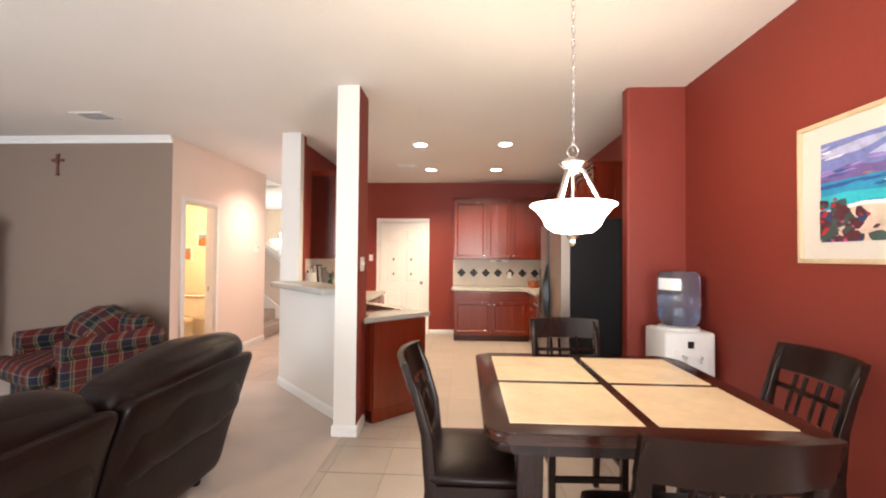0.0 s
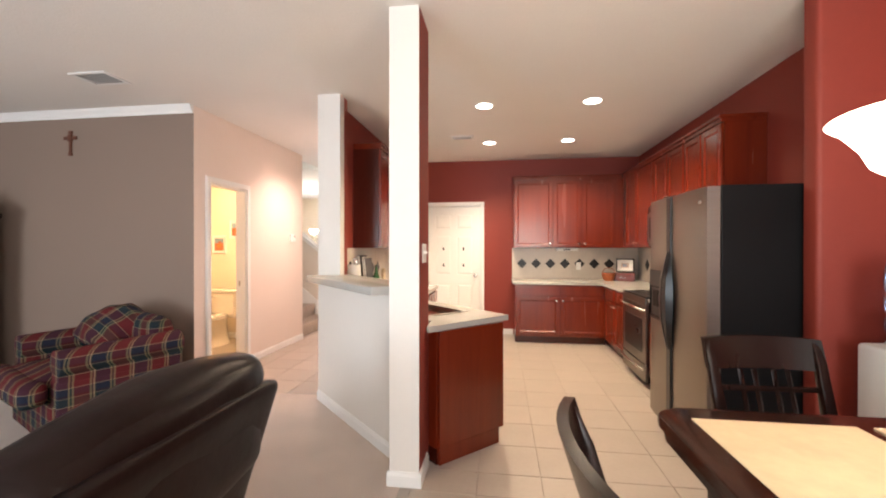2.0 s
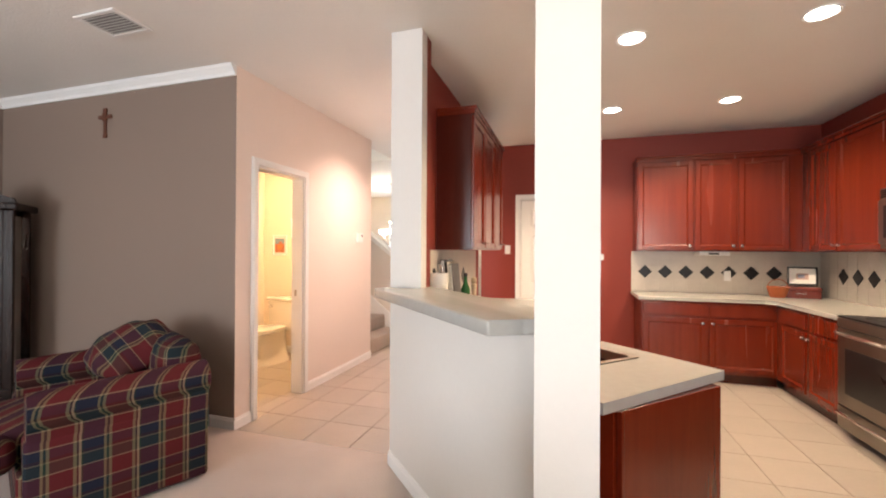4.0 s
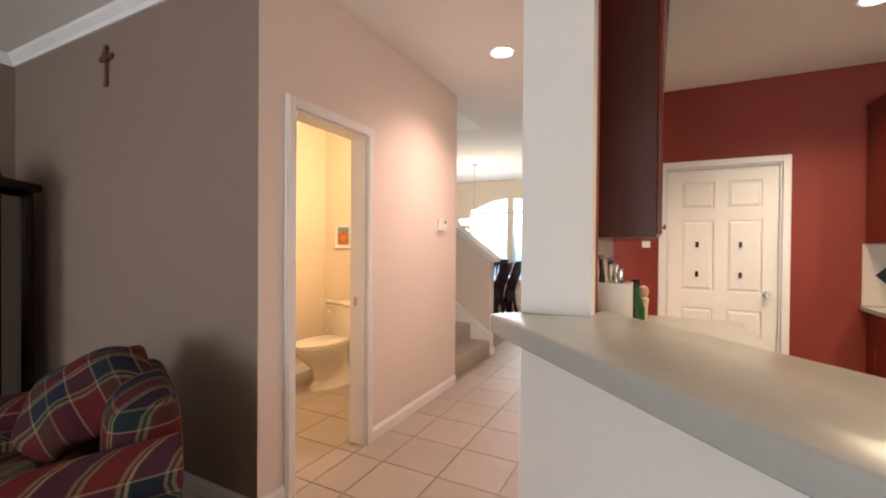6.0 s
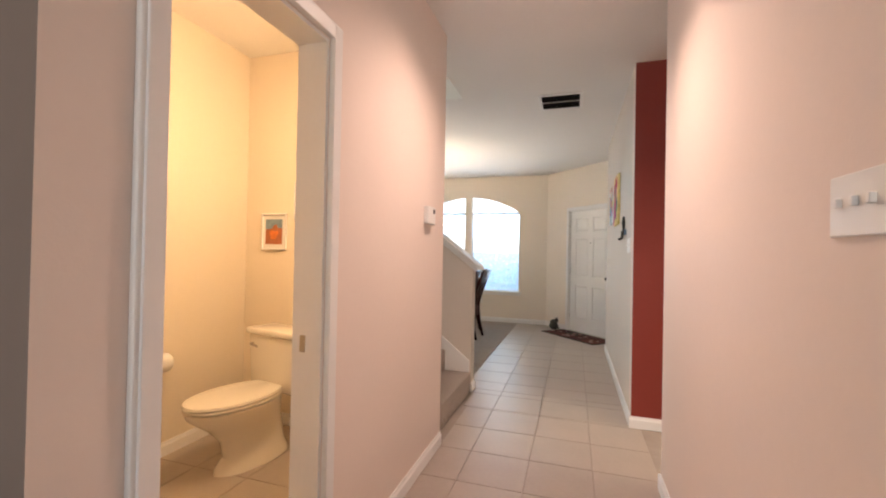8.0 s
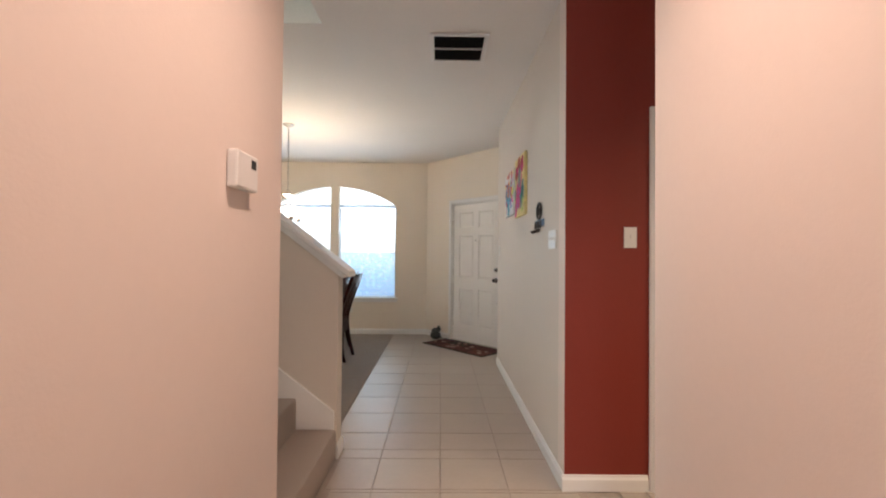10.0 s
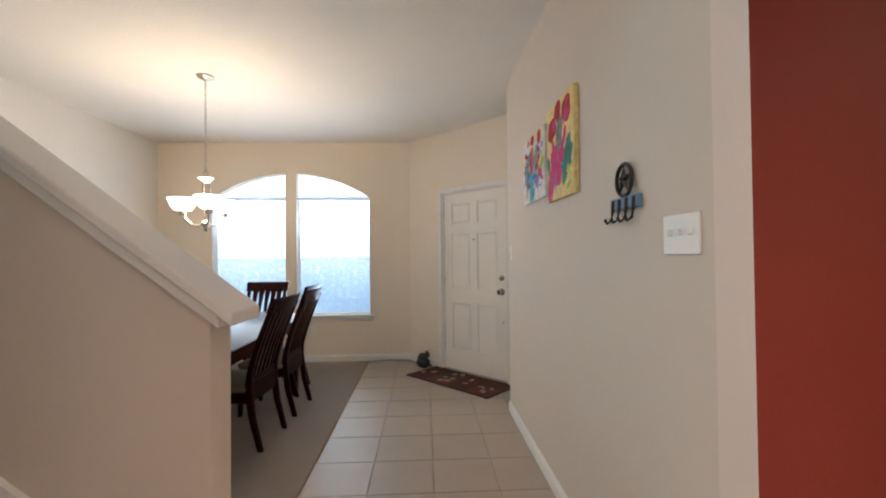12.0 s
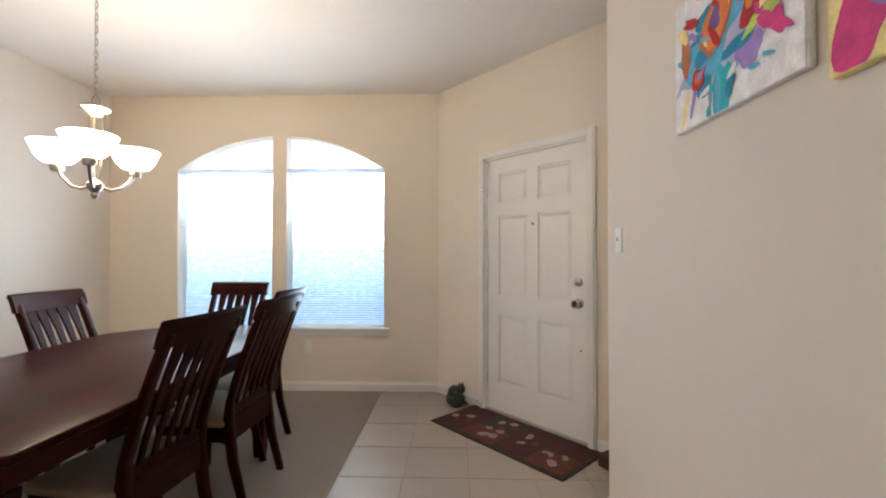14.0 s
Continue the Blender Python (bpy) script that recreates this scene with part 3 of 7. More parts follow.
for a, b, n in [((W0, 4.11), (-3.021, 4.11), (0, -1)), ((-3.035, 4.11), (-3.035, 4.268), (1, 0)), ((-3.035, 5.007), (-3.035, 6.33), (1, 0)),
                ((-3.05, 6.33), (-3.14, 6.33), (0, 1)), ((-4.58, 4.23), (-4.58, 6.22), (1, 0)), ((-4.58, 6.235), (-3.155, 6.235), (0, -1)),
                ((-0.738, 2.777), (-0.536, 2.777), (0, -1)), ((-0.55, 2.777), (-0.55, 3.02), (1, 0)), ((-0.724, 2.777), (-0.724, 3.01), (-1, 0)),
                ((-0.724, 3.01), (-1.72, 4.012), (-1, -1)), ((-1.72, 4.012), (-1.72, 6.22), (-1, 0)), ((-1.734, 6.22), (-1.611, 6.22), (0, 1)),
                ((-1.784, 7.07), (-1.318, 7.07), (0, -1)), ((-0.345, 7.07), (0.10, 7.07), (0, -1)), ((-1.77, 7.07), (-1.77, 9.69), (-1, 0)),
                ((W0, 11.46), (-2.665, 11.46), (0, -1)), ((W0, 7.53), (W0, 11.46), (1, 0)), ((-3.085, 7.40), (-3.085, 7.54), (1, 0)),
                ((W0, 7.53), (-3.071, 7.53), (0, 1)), ((1.995, S0), (1.995, 2.885), (-1, 0)), ((1.575, 2.885), (1.995, 2.885), (0, -1)), ((W0, S0), (W0, 4.11), (1, 0))]:
    baseboard(a, b, n)
baseboard(on_front(0), on_front(FS0 - 0.06), FN)
baseboard(on_front(FS1 + 0.06), on_front(2.2), FN)

# crown on the grey and west walls
for a, b, n in (((W0, 4.11), (-3.035, 4.11), (0, -1)), ((W0, S0), (W0, 4.11), (1, 0))):
    a, b, n = Vector(a), Vector(b), Vector(n)
    bm = bmesh.new()
    prof = [(0, C - 0.075), (0.012, C - 0.075), (0.02, C - 0.05), (0.05, C - 0.018), (0.06, C), (0, C)]
    ra = [bm.verts.new((a.x + n.x * o, a.y + n.y * o, z)) for o, z in prof]
    rb = [bm.verts.new((b.x + n.x * o, b.y + n.y * o, z)) for o, z in prof]
    for i in range(6):
        bm.faces.new((ra[i], ra[(i + 1) % 6], rb[(i + 1) % 6], rb[i]))
    bm.faces.new(ra[::-1]), bm.faces.new(rb)
    bmesh.ops.recalc_face_normals(bm, faces=bm.faces[:])
    structure("trim_crown", bm, M_trim, "white crown moulding under the ceiling", "trim")


def casing(name, m, w, h, label, cw=0.057, deep=0.12):
    """Door casing and jamb; local x along the wall, -y to the room, opening from 0 to w."""
    t = thing(name, m, label, "door frame", kind="structure")
    for x0, x1, z0, z1 in ((-cw, 0, 0, h + cw), (w, w + cw, 0, h + cw), (0, w, h, h + cw)):
        bm = bmesh.new()
        box(x0, x1, -0.018, 0, z0, z1, bevel=0.005, bm=bm)
        box(x0 + (0.012 if x0 < 0 else 0.0), x1 - (0.012 if x0 >= w else 0), -0.024, -0.016, z0, z1 - (0.012 if z0 < 1 or z0 == h else 0), bevel=0.003, bm=bm)
        part("casing", bm, M_trim, t)
    for x0, x1, z0, z1 in ((0, 0.014, 0, h), (w - 0.014, w, 0, h), (0.014, w - 0.014, h - 0.014, h)):
        bm = bmesh.new()
        box(x0, x1, 0.002, deep, z0, z1, bm=bm)
        part("jamb", bm, M_trim, t)
    return t


def panel_door(name, m, w, h, label, kind="structure"):
    """A six-panel door slab; local x along its width, front at y = 0 facing -y."""
    t = thing(name, m, label, "door", kind=kind)
    bm = bmesh.new()
    th, st = 0.042, w * 0.13
    ctr = w * 0.11
    cols = [(st, w / 2 - ctr / 2), (w / 2 + ctr / 2, w - st)]
    rows = [(0.115 * h, 0.385 * h), (0.46 * h, 0.775 * h), (0.825 * h, 0.945 * h)]
    xs = sorted({0, w, *[c for p in cols for c in p]})
    zs = sorted({0, h, *[c for p in rows for c in p]})
    for i in range(len(xs) - 1):
        for j in range(len(zs) - 1):
            if (xs[i], xs[i + 1]) not in cols or (zs[j], zs[j + 1]) not in rows:
                quad_box(bm, xs[i], xs[i + 1], 0, th, zs[j], zs[j + 1])
    bmesh.ops.remove_doubles(bm, verts=bm.verts[:], dist=1e-5)
    part("slab", bm, M_door, t)
    for c in cols:
        for r in rows:
            bm = bmesh.new()
            x0, x1, z0, z1 = c[0] + 0.012, c[1] - 0.012, r[0] + 0.012, r[1] - 0.012
            e = 0.022
            v = [bm.verts.new(p) for p in ((x0, 0.012, z0), (x1, 0.012, z0), (x1, 0.012, z1), (x0, 0.012, z1),
                                           (x0 + e, 0.001, z0 + e), (x1 - e, 0.001, z0 + e), (x1 - e, 0.001, z1 - e), (x0 + e, 0.001, z1 - e))]
            for a in ((4, 5, 6, 7), (0, 1, 5, 4), (1, 2, 6, 5), (2, 3, 7, 6), (3, 0, 4, 7)):
                bm.faces.new([v[k] for k in a])
            quad_box(bm, c[0], c[1], 0.0125, th - 0.012, r[0], r[1])
            part("raised_panel", bm, M_door, t)
    return t


def knob_bm(r=0.028, out=0.06):
    bm = lathe([(0, 0), (r * 1.15, 0), (r * 1.15, 0.006), (r * 0.4, 0.01), (r * 0.38, out * 0.5), (r * 0.9, out * 0.66), (r, out * 0.82), (r * 0.75, out), (0, out)], 20)
    bmesh.ops.rotate(bm, verts=bm.verts[:], cent=(0, 0, 0), matrix=Matrix.Rotation(radians(90), 3, "X"))
    return bm


# bathroom doorway, kitchen door, front door
casing("doorframe_bath", pose(-3.035, DY0, 0, 0, 0, 90), DY1 - DY0, 2.03, "white casing of the open bathroom doorway", cw=0.06)
casing("doorframe_kitchen", pose(GX0, 7.07, 0), GX1 - GX0, 2.03, "white casing of the kitchen door")
kd = panel_door("door_kitchen", pose(GX0 + 0.016, 7.10, 0.008), GX1 - GX0 - 0.032, 2.005, "closed white six-panel door with four black hooks")
part("knob", knob_bm(), M_chrome, kd, "satin nickel knob", True, at=pose(GX1 - GX0 - 0.10, 0, 0.915))
for hx in (-1.005, -0.684):
    for hz in (1.335, 1.07):
        bm = bmesh.new()
        box(-0.012, 0.012, -0.012, 0, -0.022, 0.026, bevel=0.003, bm=bm)
        tube([(0, -0.01, -0.012), (0, -0.035, -0.02), (0, -0.04, 0.004)], 0.005, 8, bm=bm)
        part("hook", bm, M_black, kd, "small black hook", at=pose(hx - GX0 - 0.016, 0, hz))
fa = math.degrees(math.atan2(FD.y, FD.x))
p = on_front(FS0)
casing("doorframe_front", pose(p[0], p[1], 0, 0, 0, fa), FS1 - FS0, 2.03, "white casing of the front door", deep=0.14)
p = on_front(FS0 + 0.016, -0.02)
fd = panel_door("door_front", pose(p[0], p[1], 0.012, 0, 0, fa), FS1 - FS0 - 0.032, 2.0, "closed white six-panel front door with deadbolt")
part("knob", knob_bm(0.03, 0.062), M_chrome, fd, "satin nickel knob", True, at=pose(FS1 - FS0 - 0.098, 0, 0.915))
part("deadbolt", knob_bm(0.026, 0.03), M_chrome, fd, "satin nickel deadbolt", True, at=pose(FS1 - FS0 - 0.098, 0, 1.06))
bm = lathe([(0, 0), (0.009, 0), (0.009, 0.004), (0, 0.004)], 12)
bmesh.ops.rotate(bm, verts=bm.verts[:], cent=(0, 0, 0), matrix=Matrix.Rotation(radians(90), 3, "X"))
part("peephole", bm, M_black, fd, "dark peephole", at=pose(0.44, 0, 1.47))
part("lock_pin", lathe([(0, 0), (0.006, 0), (0.006, 0.003), (0, 0.003)], 10), M_black, fd, "small dark hole", at=pose(FS1 - FS0 - 0.085, 0, 0.60, 90))
part("hinge_stop", tube([(-0.012, -0.014, 1.76), (-0.03, -0.035, 1.765), (-0.035, -0.055, 1.765)], [0.005, 0.005, 0.009], 8), M_chrome, fd, "small hinge-pin door stop", True)
for hz in (0.25, 1.0, 1.75):
    bm = bmesh.new()
    tube([(-0.006, -0.006, hz - 0.045), (-0.006, -0.006, hz + 0.045)], 0.006, 8, bm=bm)
    part("hinge", bm, M_chrome, fd, "satin nickel hinge")
bm = bmesh.new()
box(-0.01, FS1 - FS0 - 0.02, -0.035, 0.04, -0.012, 0.006, bevel=0.004, bm=bm)
part("threshold", bm, M_bronze, fd, "dark metal threshold")
# strike plate in the bathroom jamb
bm = bmesh.new()
box(-3.122, -3.100, DY1 - 0.017, DY1 - 0.0135, 0.915, 0.975, bevel=0.001, bm=bm)
tagged(part("strike_plate", bm, M_bronze), "satin nickel strike plate on the door jamb", "hardware")

# floor tiles last: see the end of the file


# ---- windows ----
win = thing("window_1", pose(WCX, 11.50, WZ0), "bright twin arched window with white blinds", "window", kind="structure")
bm = bmesh.new()
box(WX0 - 0.05 - WCX, WX1 + 0.05 - WCX, -0.075, 0.03, -0.022, 0.004, bevel=0.006, bm=bm)
part("window_sill", bm, M_trim, win, "white wooden sill")
bm = bmesh.new()
box(WX0 - 0.03 - WCX, WX1 + 0.03 - WCX, -0.055, -0.04, -0.07, -0.022, bevel=0.004, bm=bm)
part("apron", bm, M_trim, win)
for xa, xb in ((WX0, WM0), (WM1, WX1)):
    a, b = xa - WCX, xb - WCX
    bm = bmesh.new()
    for bx in ((a, a + 0.02, 0, WSP - WZ0), (b - 0.02, b, 0, WSP - WZ0), (a, b, 0, 0.02), (a, b, WSP - WZ0 - 0.02, WSP - WZ0 + 0.03)):
        quad_box(bm, bx[0], bx[1], 0.045, 0.085, bx[2], bx[3])
    part("window_frame", bm, M_trim, win, "white sash frame")
    bm = bmesh.new()
    n = 16
    lo = [bm.verts.new((a + (b - a) * i / n, 0.065, 0.0)) for i in range(n + 1)]
    hi = [bm.verts.new((a + (b - a) * i / n, 0.065, arch(xa + (xb - xa) * i / n) - WZ0)) for i in range(n + 1)]
    for i in range(n):
        bm.faces.new((lo[i], lo[i + 1], hi[i + 1], hi[i]))
    pane = part("pane", bm, M_glass, win, "clear window pane")
    pane.visible_shadow = False
    bm = bmesh.new()
    quad_box(bm, a + 0.02, b - 0.02, 0.088, 0.0885, 0.02, 0.735)
    scr = part("insect_screen", bm, M_screen, win, "fine dark insect screen over the lower sash")
    scr.visible_shadow = False
    # blinds: head rail, slats and bottom rail
    bl = thing("window_blind", pose((xa + xb) / 2, 11.483, WZ0 + 0.01), "white horizontal slat blind lowered over the window", "blind", "dining blinds")
    w = (xb - xa) / 2 - 0.004
    bm = bmesh.new()
    box(-w, w, -0.02, 0.02, WSP - WZ0 - 0.035, WSP - WZ0 + 0.0, bevel=0.004, bm=bm)
    part("head_rail", bm, M_slat, bl)
    bm = bmesh.new()
    box(-w, w, -0.012, 0.012, 0.0, 0.014, bevel=0.003, bm=bm)
    part("bottom_rail", bm, M_slat, bl)
    bm = bmesh.new()
    quad_box(bm, -w, w, -0.012, 0.012, -0.0004, 0.0004)
    for v in bm.verts:
        y, z = v.co.y, v.co.z
        v.co.y, v.co.z = y * math.cos(radians(25)), z + y * math.sin(radians(25)) + 0.0015 * (1 - (y / 0.012) ** 2)
    me = bpy.data.meshes.new("slat")
    bm.to_mesh(me), bm.free(), me.materials.append(M_slat)
    zz = 0.03
    while zz < WSP - WZ0 - 0.04:
        s = new("slat", me)
        s.parent = bl
        s.location = (0, 0, zz)
        zz += 0.0215
    for cx in (-w * 0.7, w * 0.7):
        part("cord", tube([(cx, -0.013, 0.01), (cx, -0.013, WSP - WZ0 - 0.03)], 0.0012, 5), M_slat, bl)

# outside the window: bright overcast garden
M_out, nt, b_ = nodes_of("bright_outdoor_haze")
N, L = nt.nodes, nt.links
tc, sp = N.new("ShaderNodeTexCoord"), N.new("ShaderNodeSeparateXYZ")
nz = N.new("ShaderNodeTexNoise")
nz.inputs["Scale"].default_value, nz.inputs["Detail"].default_value = 15, 9
cr, cr2, mx = N.new("ShaderNodeValToRGB"), N.new("ShaderNodeValToRGB"), N.new("ShaderNodeMix")
L.new(tc.outputs["Object"], sp.inputs[0]), L.new(tc.outputs["Object"], nz.inputs["Vector"])
mr = N.new("ShaderNodeMapRange")
mr.inputs["From Min"].default_value, mr.inputs["From Max"].default_value = -1.5, 3.5
L.new(sp.outputs[2], mr.inputs[0]), L.new(mr.outputs[0], cr.inputs[0])
el = cr.color_ramp.elements
el[0].position, el[0].color = 0.28, (0.30, 0.44, 0.66, 1)
el[1].position, el[1].color = 0.56, (0.86, 0.95, 1.0, 1)
el.new(0.40).color = (0.38, 0.57, 0.84, 1)
el.new(0.46).color = (0.54, 0.76, 0.98, 1)
el.new(0.51).color = (0.80, 0.92, 0.98, 1)
cr2.color_ramp.elements[0].position, cr2.color_ramp.elements[1].position = 0.52, 0.70
cr2.color_ramp.elements[0].color, cr2.color_ramp.elements[1].color = (0.88, 0.91, 0.94, 1), (2.3, 2.0, 1.8, 1)
L.new(nz.outputs[0], cr2.inputs[0])
mx.data_type, mx.blend_type = "RGBA", "MULTIPLY"
mx.inputs["Factor"].default_value = 1
L.new(cr.outputs[0], mx.inputs["A"]), L.new(cr2.outputs[0], mx.inputs["B"])
em = N.new("ShaderNodeEmission")
em.inputs[1].default_value = 3.8
L.new(mx.outputs["Result"], em.inputs[0]), L.new(em.outputs[0], nt.nodes["Material Output"].inputs[0])
bm = bmesh.new()
quad_box(bm, -10, 2, 15.0, 15.05, -1.5, 6)
tagged(part("backdrop", bm, M_out), "bright hazy garden beyond the front window", "backdrop", kind="structure")
bm = bmesh.new()
quad_box(bm, -40, 40, -40, 60, -0.4, -0.13)
tagged(part("ground", bm, flat("lawn_soil", (0.10, 0.11, 0.05), 0.95)), "flat ground around the house", "ground", kind="structure")

# ---- kitchen ----


def cabinet_front(t, name, x0, x1, z0, z1, knob=None, y=0.0, raised=True):
    """A framed cabinet door or drawer front standing before y, with a knob at (x, z)."""
    g = 0.003
    x0, x1, z0, z1 = x0 + g, x1 - g, z0 + g, z1 - g
    if raised:
        s = 0.048
        bm = bmesh.new()
        a, b, c, d, e = x0 + s - 0.001, x1 - s + 0.001, z0 + s - 0.001, z1 - s + 0.001, 0.012
        v = [bm.verts.new(p) for p in ((a, y - 0.018, c), (b, y - 0.018, c), (b, y - 0.018, d), (a, y - 0.018, d),
                                       (a + e, y - 0.010, c + e), (b - e, y - 0.010, c + e), (b - e, y - 0.010, d - e), (a + e, y - 0.010, d - e))]
        for q in ((4, 5, 6, 7), (0, 1, 5, 4), (1, 2, 6, 5), (2, 3, 7, 6), (3, 0, 4, 7)):
            bm.faces.new([v[k] for k in q])
        d = part(name, bm, M_cherry, t)
        for nm, b in (("stile", (x0, x0 + s, z0, z1)), ("stile", (x1 - s, x1, z0, z1)), ("rail", (x0 + s, x1 - s, z0, z0 + s)), ("rail", (x0 + s, x1 - s, z1 - s, z1))):
            part(nm, box(b[0], b[1], y - 0.022, y - 0.001, b[2], b[3], bevel=0.003, seg=1), M_cherry, d)
    else:
        d = part(name, box(x0, x1, y - 0.020, y - 0.001, z0, z1, bevel=0.004), M_cherry, t)
    if knob:
        part("handle", knob_bm(0.013, 0.026), M_chrome, d, "small nickel knob", True, at=pose(knob[0], y - 0.019, knob[1]))
    return d


def base_cabinet(m, w, d, fronts, label, h=0.838, name="base_cabinet"):
    """fronts: (x0, x1, side of the knob); each has a drawer over a door."""
    t = thing(name, m, label, "cabinet", "kitchen base cabinets")
    bm = bmesh.new()
    quad_box(bm, 0, w, 0, d, 0.10, h)
    part("body", bm, M_cherry, t)
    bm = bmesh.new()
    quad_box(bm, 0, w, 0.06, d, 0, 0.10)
    part("toe_kick", bm, M_cherry_shaded, t, "dark recessed toe kick")
    for x0, x1, side in fronts:
        cabinet_front(t, "drawer", x0 + 0.012, x1 - 0.012, h - 0.155, h - 0.02, None, raised=False)
        kx = x1 - 0.045 if side > 0 else x0 + 0.045
        cabinet_front(t, "door", x0 + 0.012, x1 - 0.012, 0.125, h - 0.175, (kx, h - 0.225))
    return t


def wall_cabinet(m, w, d, z0, z1, fronts, label, crown=True, group="kitchen wall cabinets"):
    t = thing("wall_cabinet", m, label, "cabinet", group)
    bm = bmesh.new()
    quad_box(bm, 0, w, 0, d, z0, z1)
    part("body", bm, M_cherry, t)
    if crown:
        bm = bmesh.new()
        box(-0.012, w + 0.012, -0.045, d, z1 + 0.002, z1 + 0.03, bevel=0.008, bm=bm)
        box(-0.004, w + 0.004, -0.028, d, z1 - 0.03, z1 + 0.004, bevel=0.004, bm=bm)
        part("crown", bm, M_cherry, t)
    for x0, x1, side in fronts:
        kx = x1 - 0.04 if side > 0 else x0 + 0.04
        cabinet_front(t, "door", x0 + 0.008, x1 - 0.008, z0 + 0.012, z1 - 0.035, (kx, z0 + 0.06))
    return t


BY = 6.49  # front of the back run
base_cabinet(pose(0.115, BY, 0), 1.25, 7.066 - BY, [(0.0, 0.62, 1), (0.62, 1.25, -1)], "cherry base cabinet with two drawers and doors under a pale counter")
RX = 1.33  # front of the right run
base_cabinet(pose(RX, 6.488, 0, 0, 0, -90), 1.06, 1.966 - RX, [(0.12, 0.59, 1), (0.59, 1.06, -1)], "cherry corner base cabinet beside the stove")
base_cabinet(pose(RX, 4.655, 0, 0, 0, -90), 0.73, 1.966 - RX, [(0.0, 0.37, 1), (0.37, 0.73, -1)], "cherry base cabinet between stove and fridge")

UZ0, UZ1 = 1.36, 2.39
UY, UX = 6.745, 1.66
wall_cabinet(pose(0.10, UY, 0), 0.57, 7.066 - UY, UZ0, UZ1, [(0, 0.57, 1)], "cherry wall cabinet with one raised-panel door")
wall_cabinet(pose(0.672, UY, 0), 0.985, 7.066 - UY, UZ0, UZ1, [(0, 0.41, 1), (0.41, 0.88, -1)], "cherry wall cabinet with two raised-panel doors")
wall_cabinet(pose(UX, 6.745, 0, 0, 0, -90), 1.235, 1.966 - UX, UZ0, UZ1, [(0.16, 0.61, 1), (0.61, 1.235, -1)], "cherry corner wall cabinet with two doors")
wall_cabinet(pose(UX, 5.508, 0, 0, 0, -90), 0.785, 1.966 - UX, 1.835, UZ1, [(0, 0.39, 1), (0.39, 0.785, -1)], "short cherry wall cabinet over the microwave")
wall_cabinet(pose(UX, 4.72, 0, 0, 0, -90), 0.70, 1.966 - UX, UZ0, UZ1, [(0, 0.35, 1), (0.35, 0.70, -1)], "cherry wall cabinet beside the fridge")
pcab = wall_cabinet(pose(-1.345, 4.635, 0, 0, 0, 90), 1.40, 0.276, UZ0, 2.42, [(0, 0.46, 1), (0.46, 0.93, -1), (0.93, 1.40, 1)], "dark cherry wall cabinet on the partition above the counter")
# darker cherry puts the unlit side's shade into this panel
part("end_panel", box(-0.006, -0.001, 0.002, 0.274, UZ0 + 0.002, 2.388), M_cherry_shaded, pcab, "cherry end panel coloured darker for its shade")

# counters
CT = 0.878
bm = bmesh.new()
prism([(0.075, 6.455), (1.22, 6.455), (1.30, 6.375), (1.30, 5.43), (1.966, 5.43), (1.966, 7.066), (0.075, 7.066)], 0.84, CT, bevel=0.008, bm=bm)
tagged(part("countertop", bm, M_stone), "pale grey solid-surface corner countertop on the cabinets", "countertop")
bm = bmesh.new()
prism([(1.30, 3.93), (1.30, 4.655), (1.966, 4.655), (1.966, 3.93)], 0.84, CT, bevel=0.008, bm=bm)
tagged(part("countertop", bm, M_stone), "pale grey solid-surface countertop between stove and fridge", "countertop")

# peninsula: local x to the north-west, y to the south-west, front at y = 0
pen = base_cabinet(pose(-0.086, 3.436, 0, 0, 0, 135), 1.18, 0.575, [(0.04, 0.42, 1), (0.42, 0.80, -1), (0.80, 1.16, 1)], "cherry peninsula cabinet with a plain end panel")
bm = bmesh.new()
box(-0.02, -0.002, 0.0, 0.56, 0.105, 0.838, bevel=0.002, bm=bm)
box(-0.02, -0.002, 0.045, 0.56, 0.0, 0.105, bm=bm)
part("end_panel", bm, M_cherry, pen, "plain cherry end panel")
bm = bmesh.new()
box(-0.026, -0.004, 0.552, 0.566, 0.0, 0.838, bevel=0.003, bm=bm)
part("corner_strip", bm, M_cherry, pen)
base_cabinet(pose(-0.92, 4.45, 0, 0, 0, 90), 1.28, 0.69, [(0, 0.43, 1), (0.43, 0.86, -1), (0.86, 1.28, 1)], "cherry base cabinet along the partition")
# counter with a sink cut-out
A_, B_, D_, E_ = (-0.527, 2.972), (-0.036, 3.504), (-0.888, 4.356), (-0.888, 5.75)
U, V = Vector((-0.7071, 0.7071)), Vector((-0.7071, -0.7071))  # along and across the peninsula
O = Vector(B_)


def pl(u, v):
    q = O + U * u + V * v
    return (q.x, q.y)


bm = bmesh.new()
SU0, SU1, SV0, SV1 = 0.30, 0.86, 0.16, 0.52
for poly in ([pl(0, 0), pl(SU0, 0), pl(SU0, 0.70), (-0.543, 3.185), (-0.543, 2.985), A_],
             [pl(SU0, 0), pl(SU1, 0), pl(SU1, SV0), pl(SU0, SV0)], [pl(SU0, SV1), pl(SU1, SV1), pl(SU1, 0.70), pl(SU0, 0.70)],
             [pl(SU1, 0), D_, E_, (-1.622, 5.75), (-1.622, 4.195), (-1.52, 4.195), pl(SU1, 0.70)]):
    prism(poly, 0.84, CT, bm=bm)
tagged(part("countertop", bm, M_stone), "pale grey solid-surface counter with a sink cut-out", "countertop")
sink = thing("sink", pose(*pl((SU0 + SU1) / 2, (SV0 + SV1) / 2), CT, 0, 0, 135), "stainless steel drop-in sink in the counter", "sink")
bm = bmesh.new()
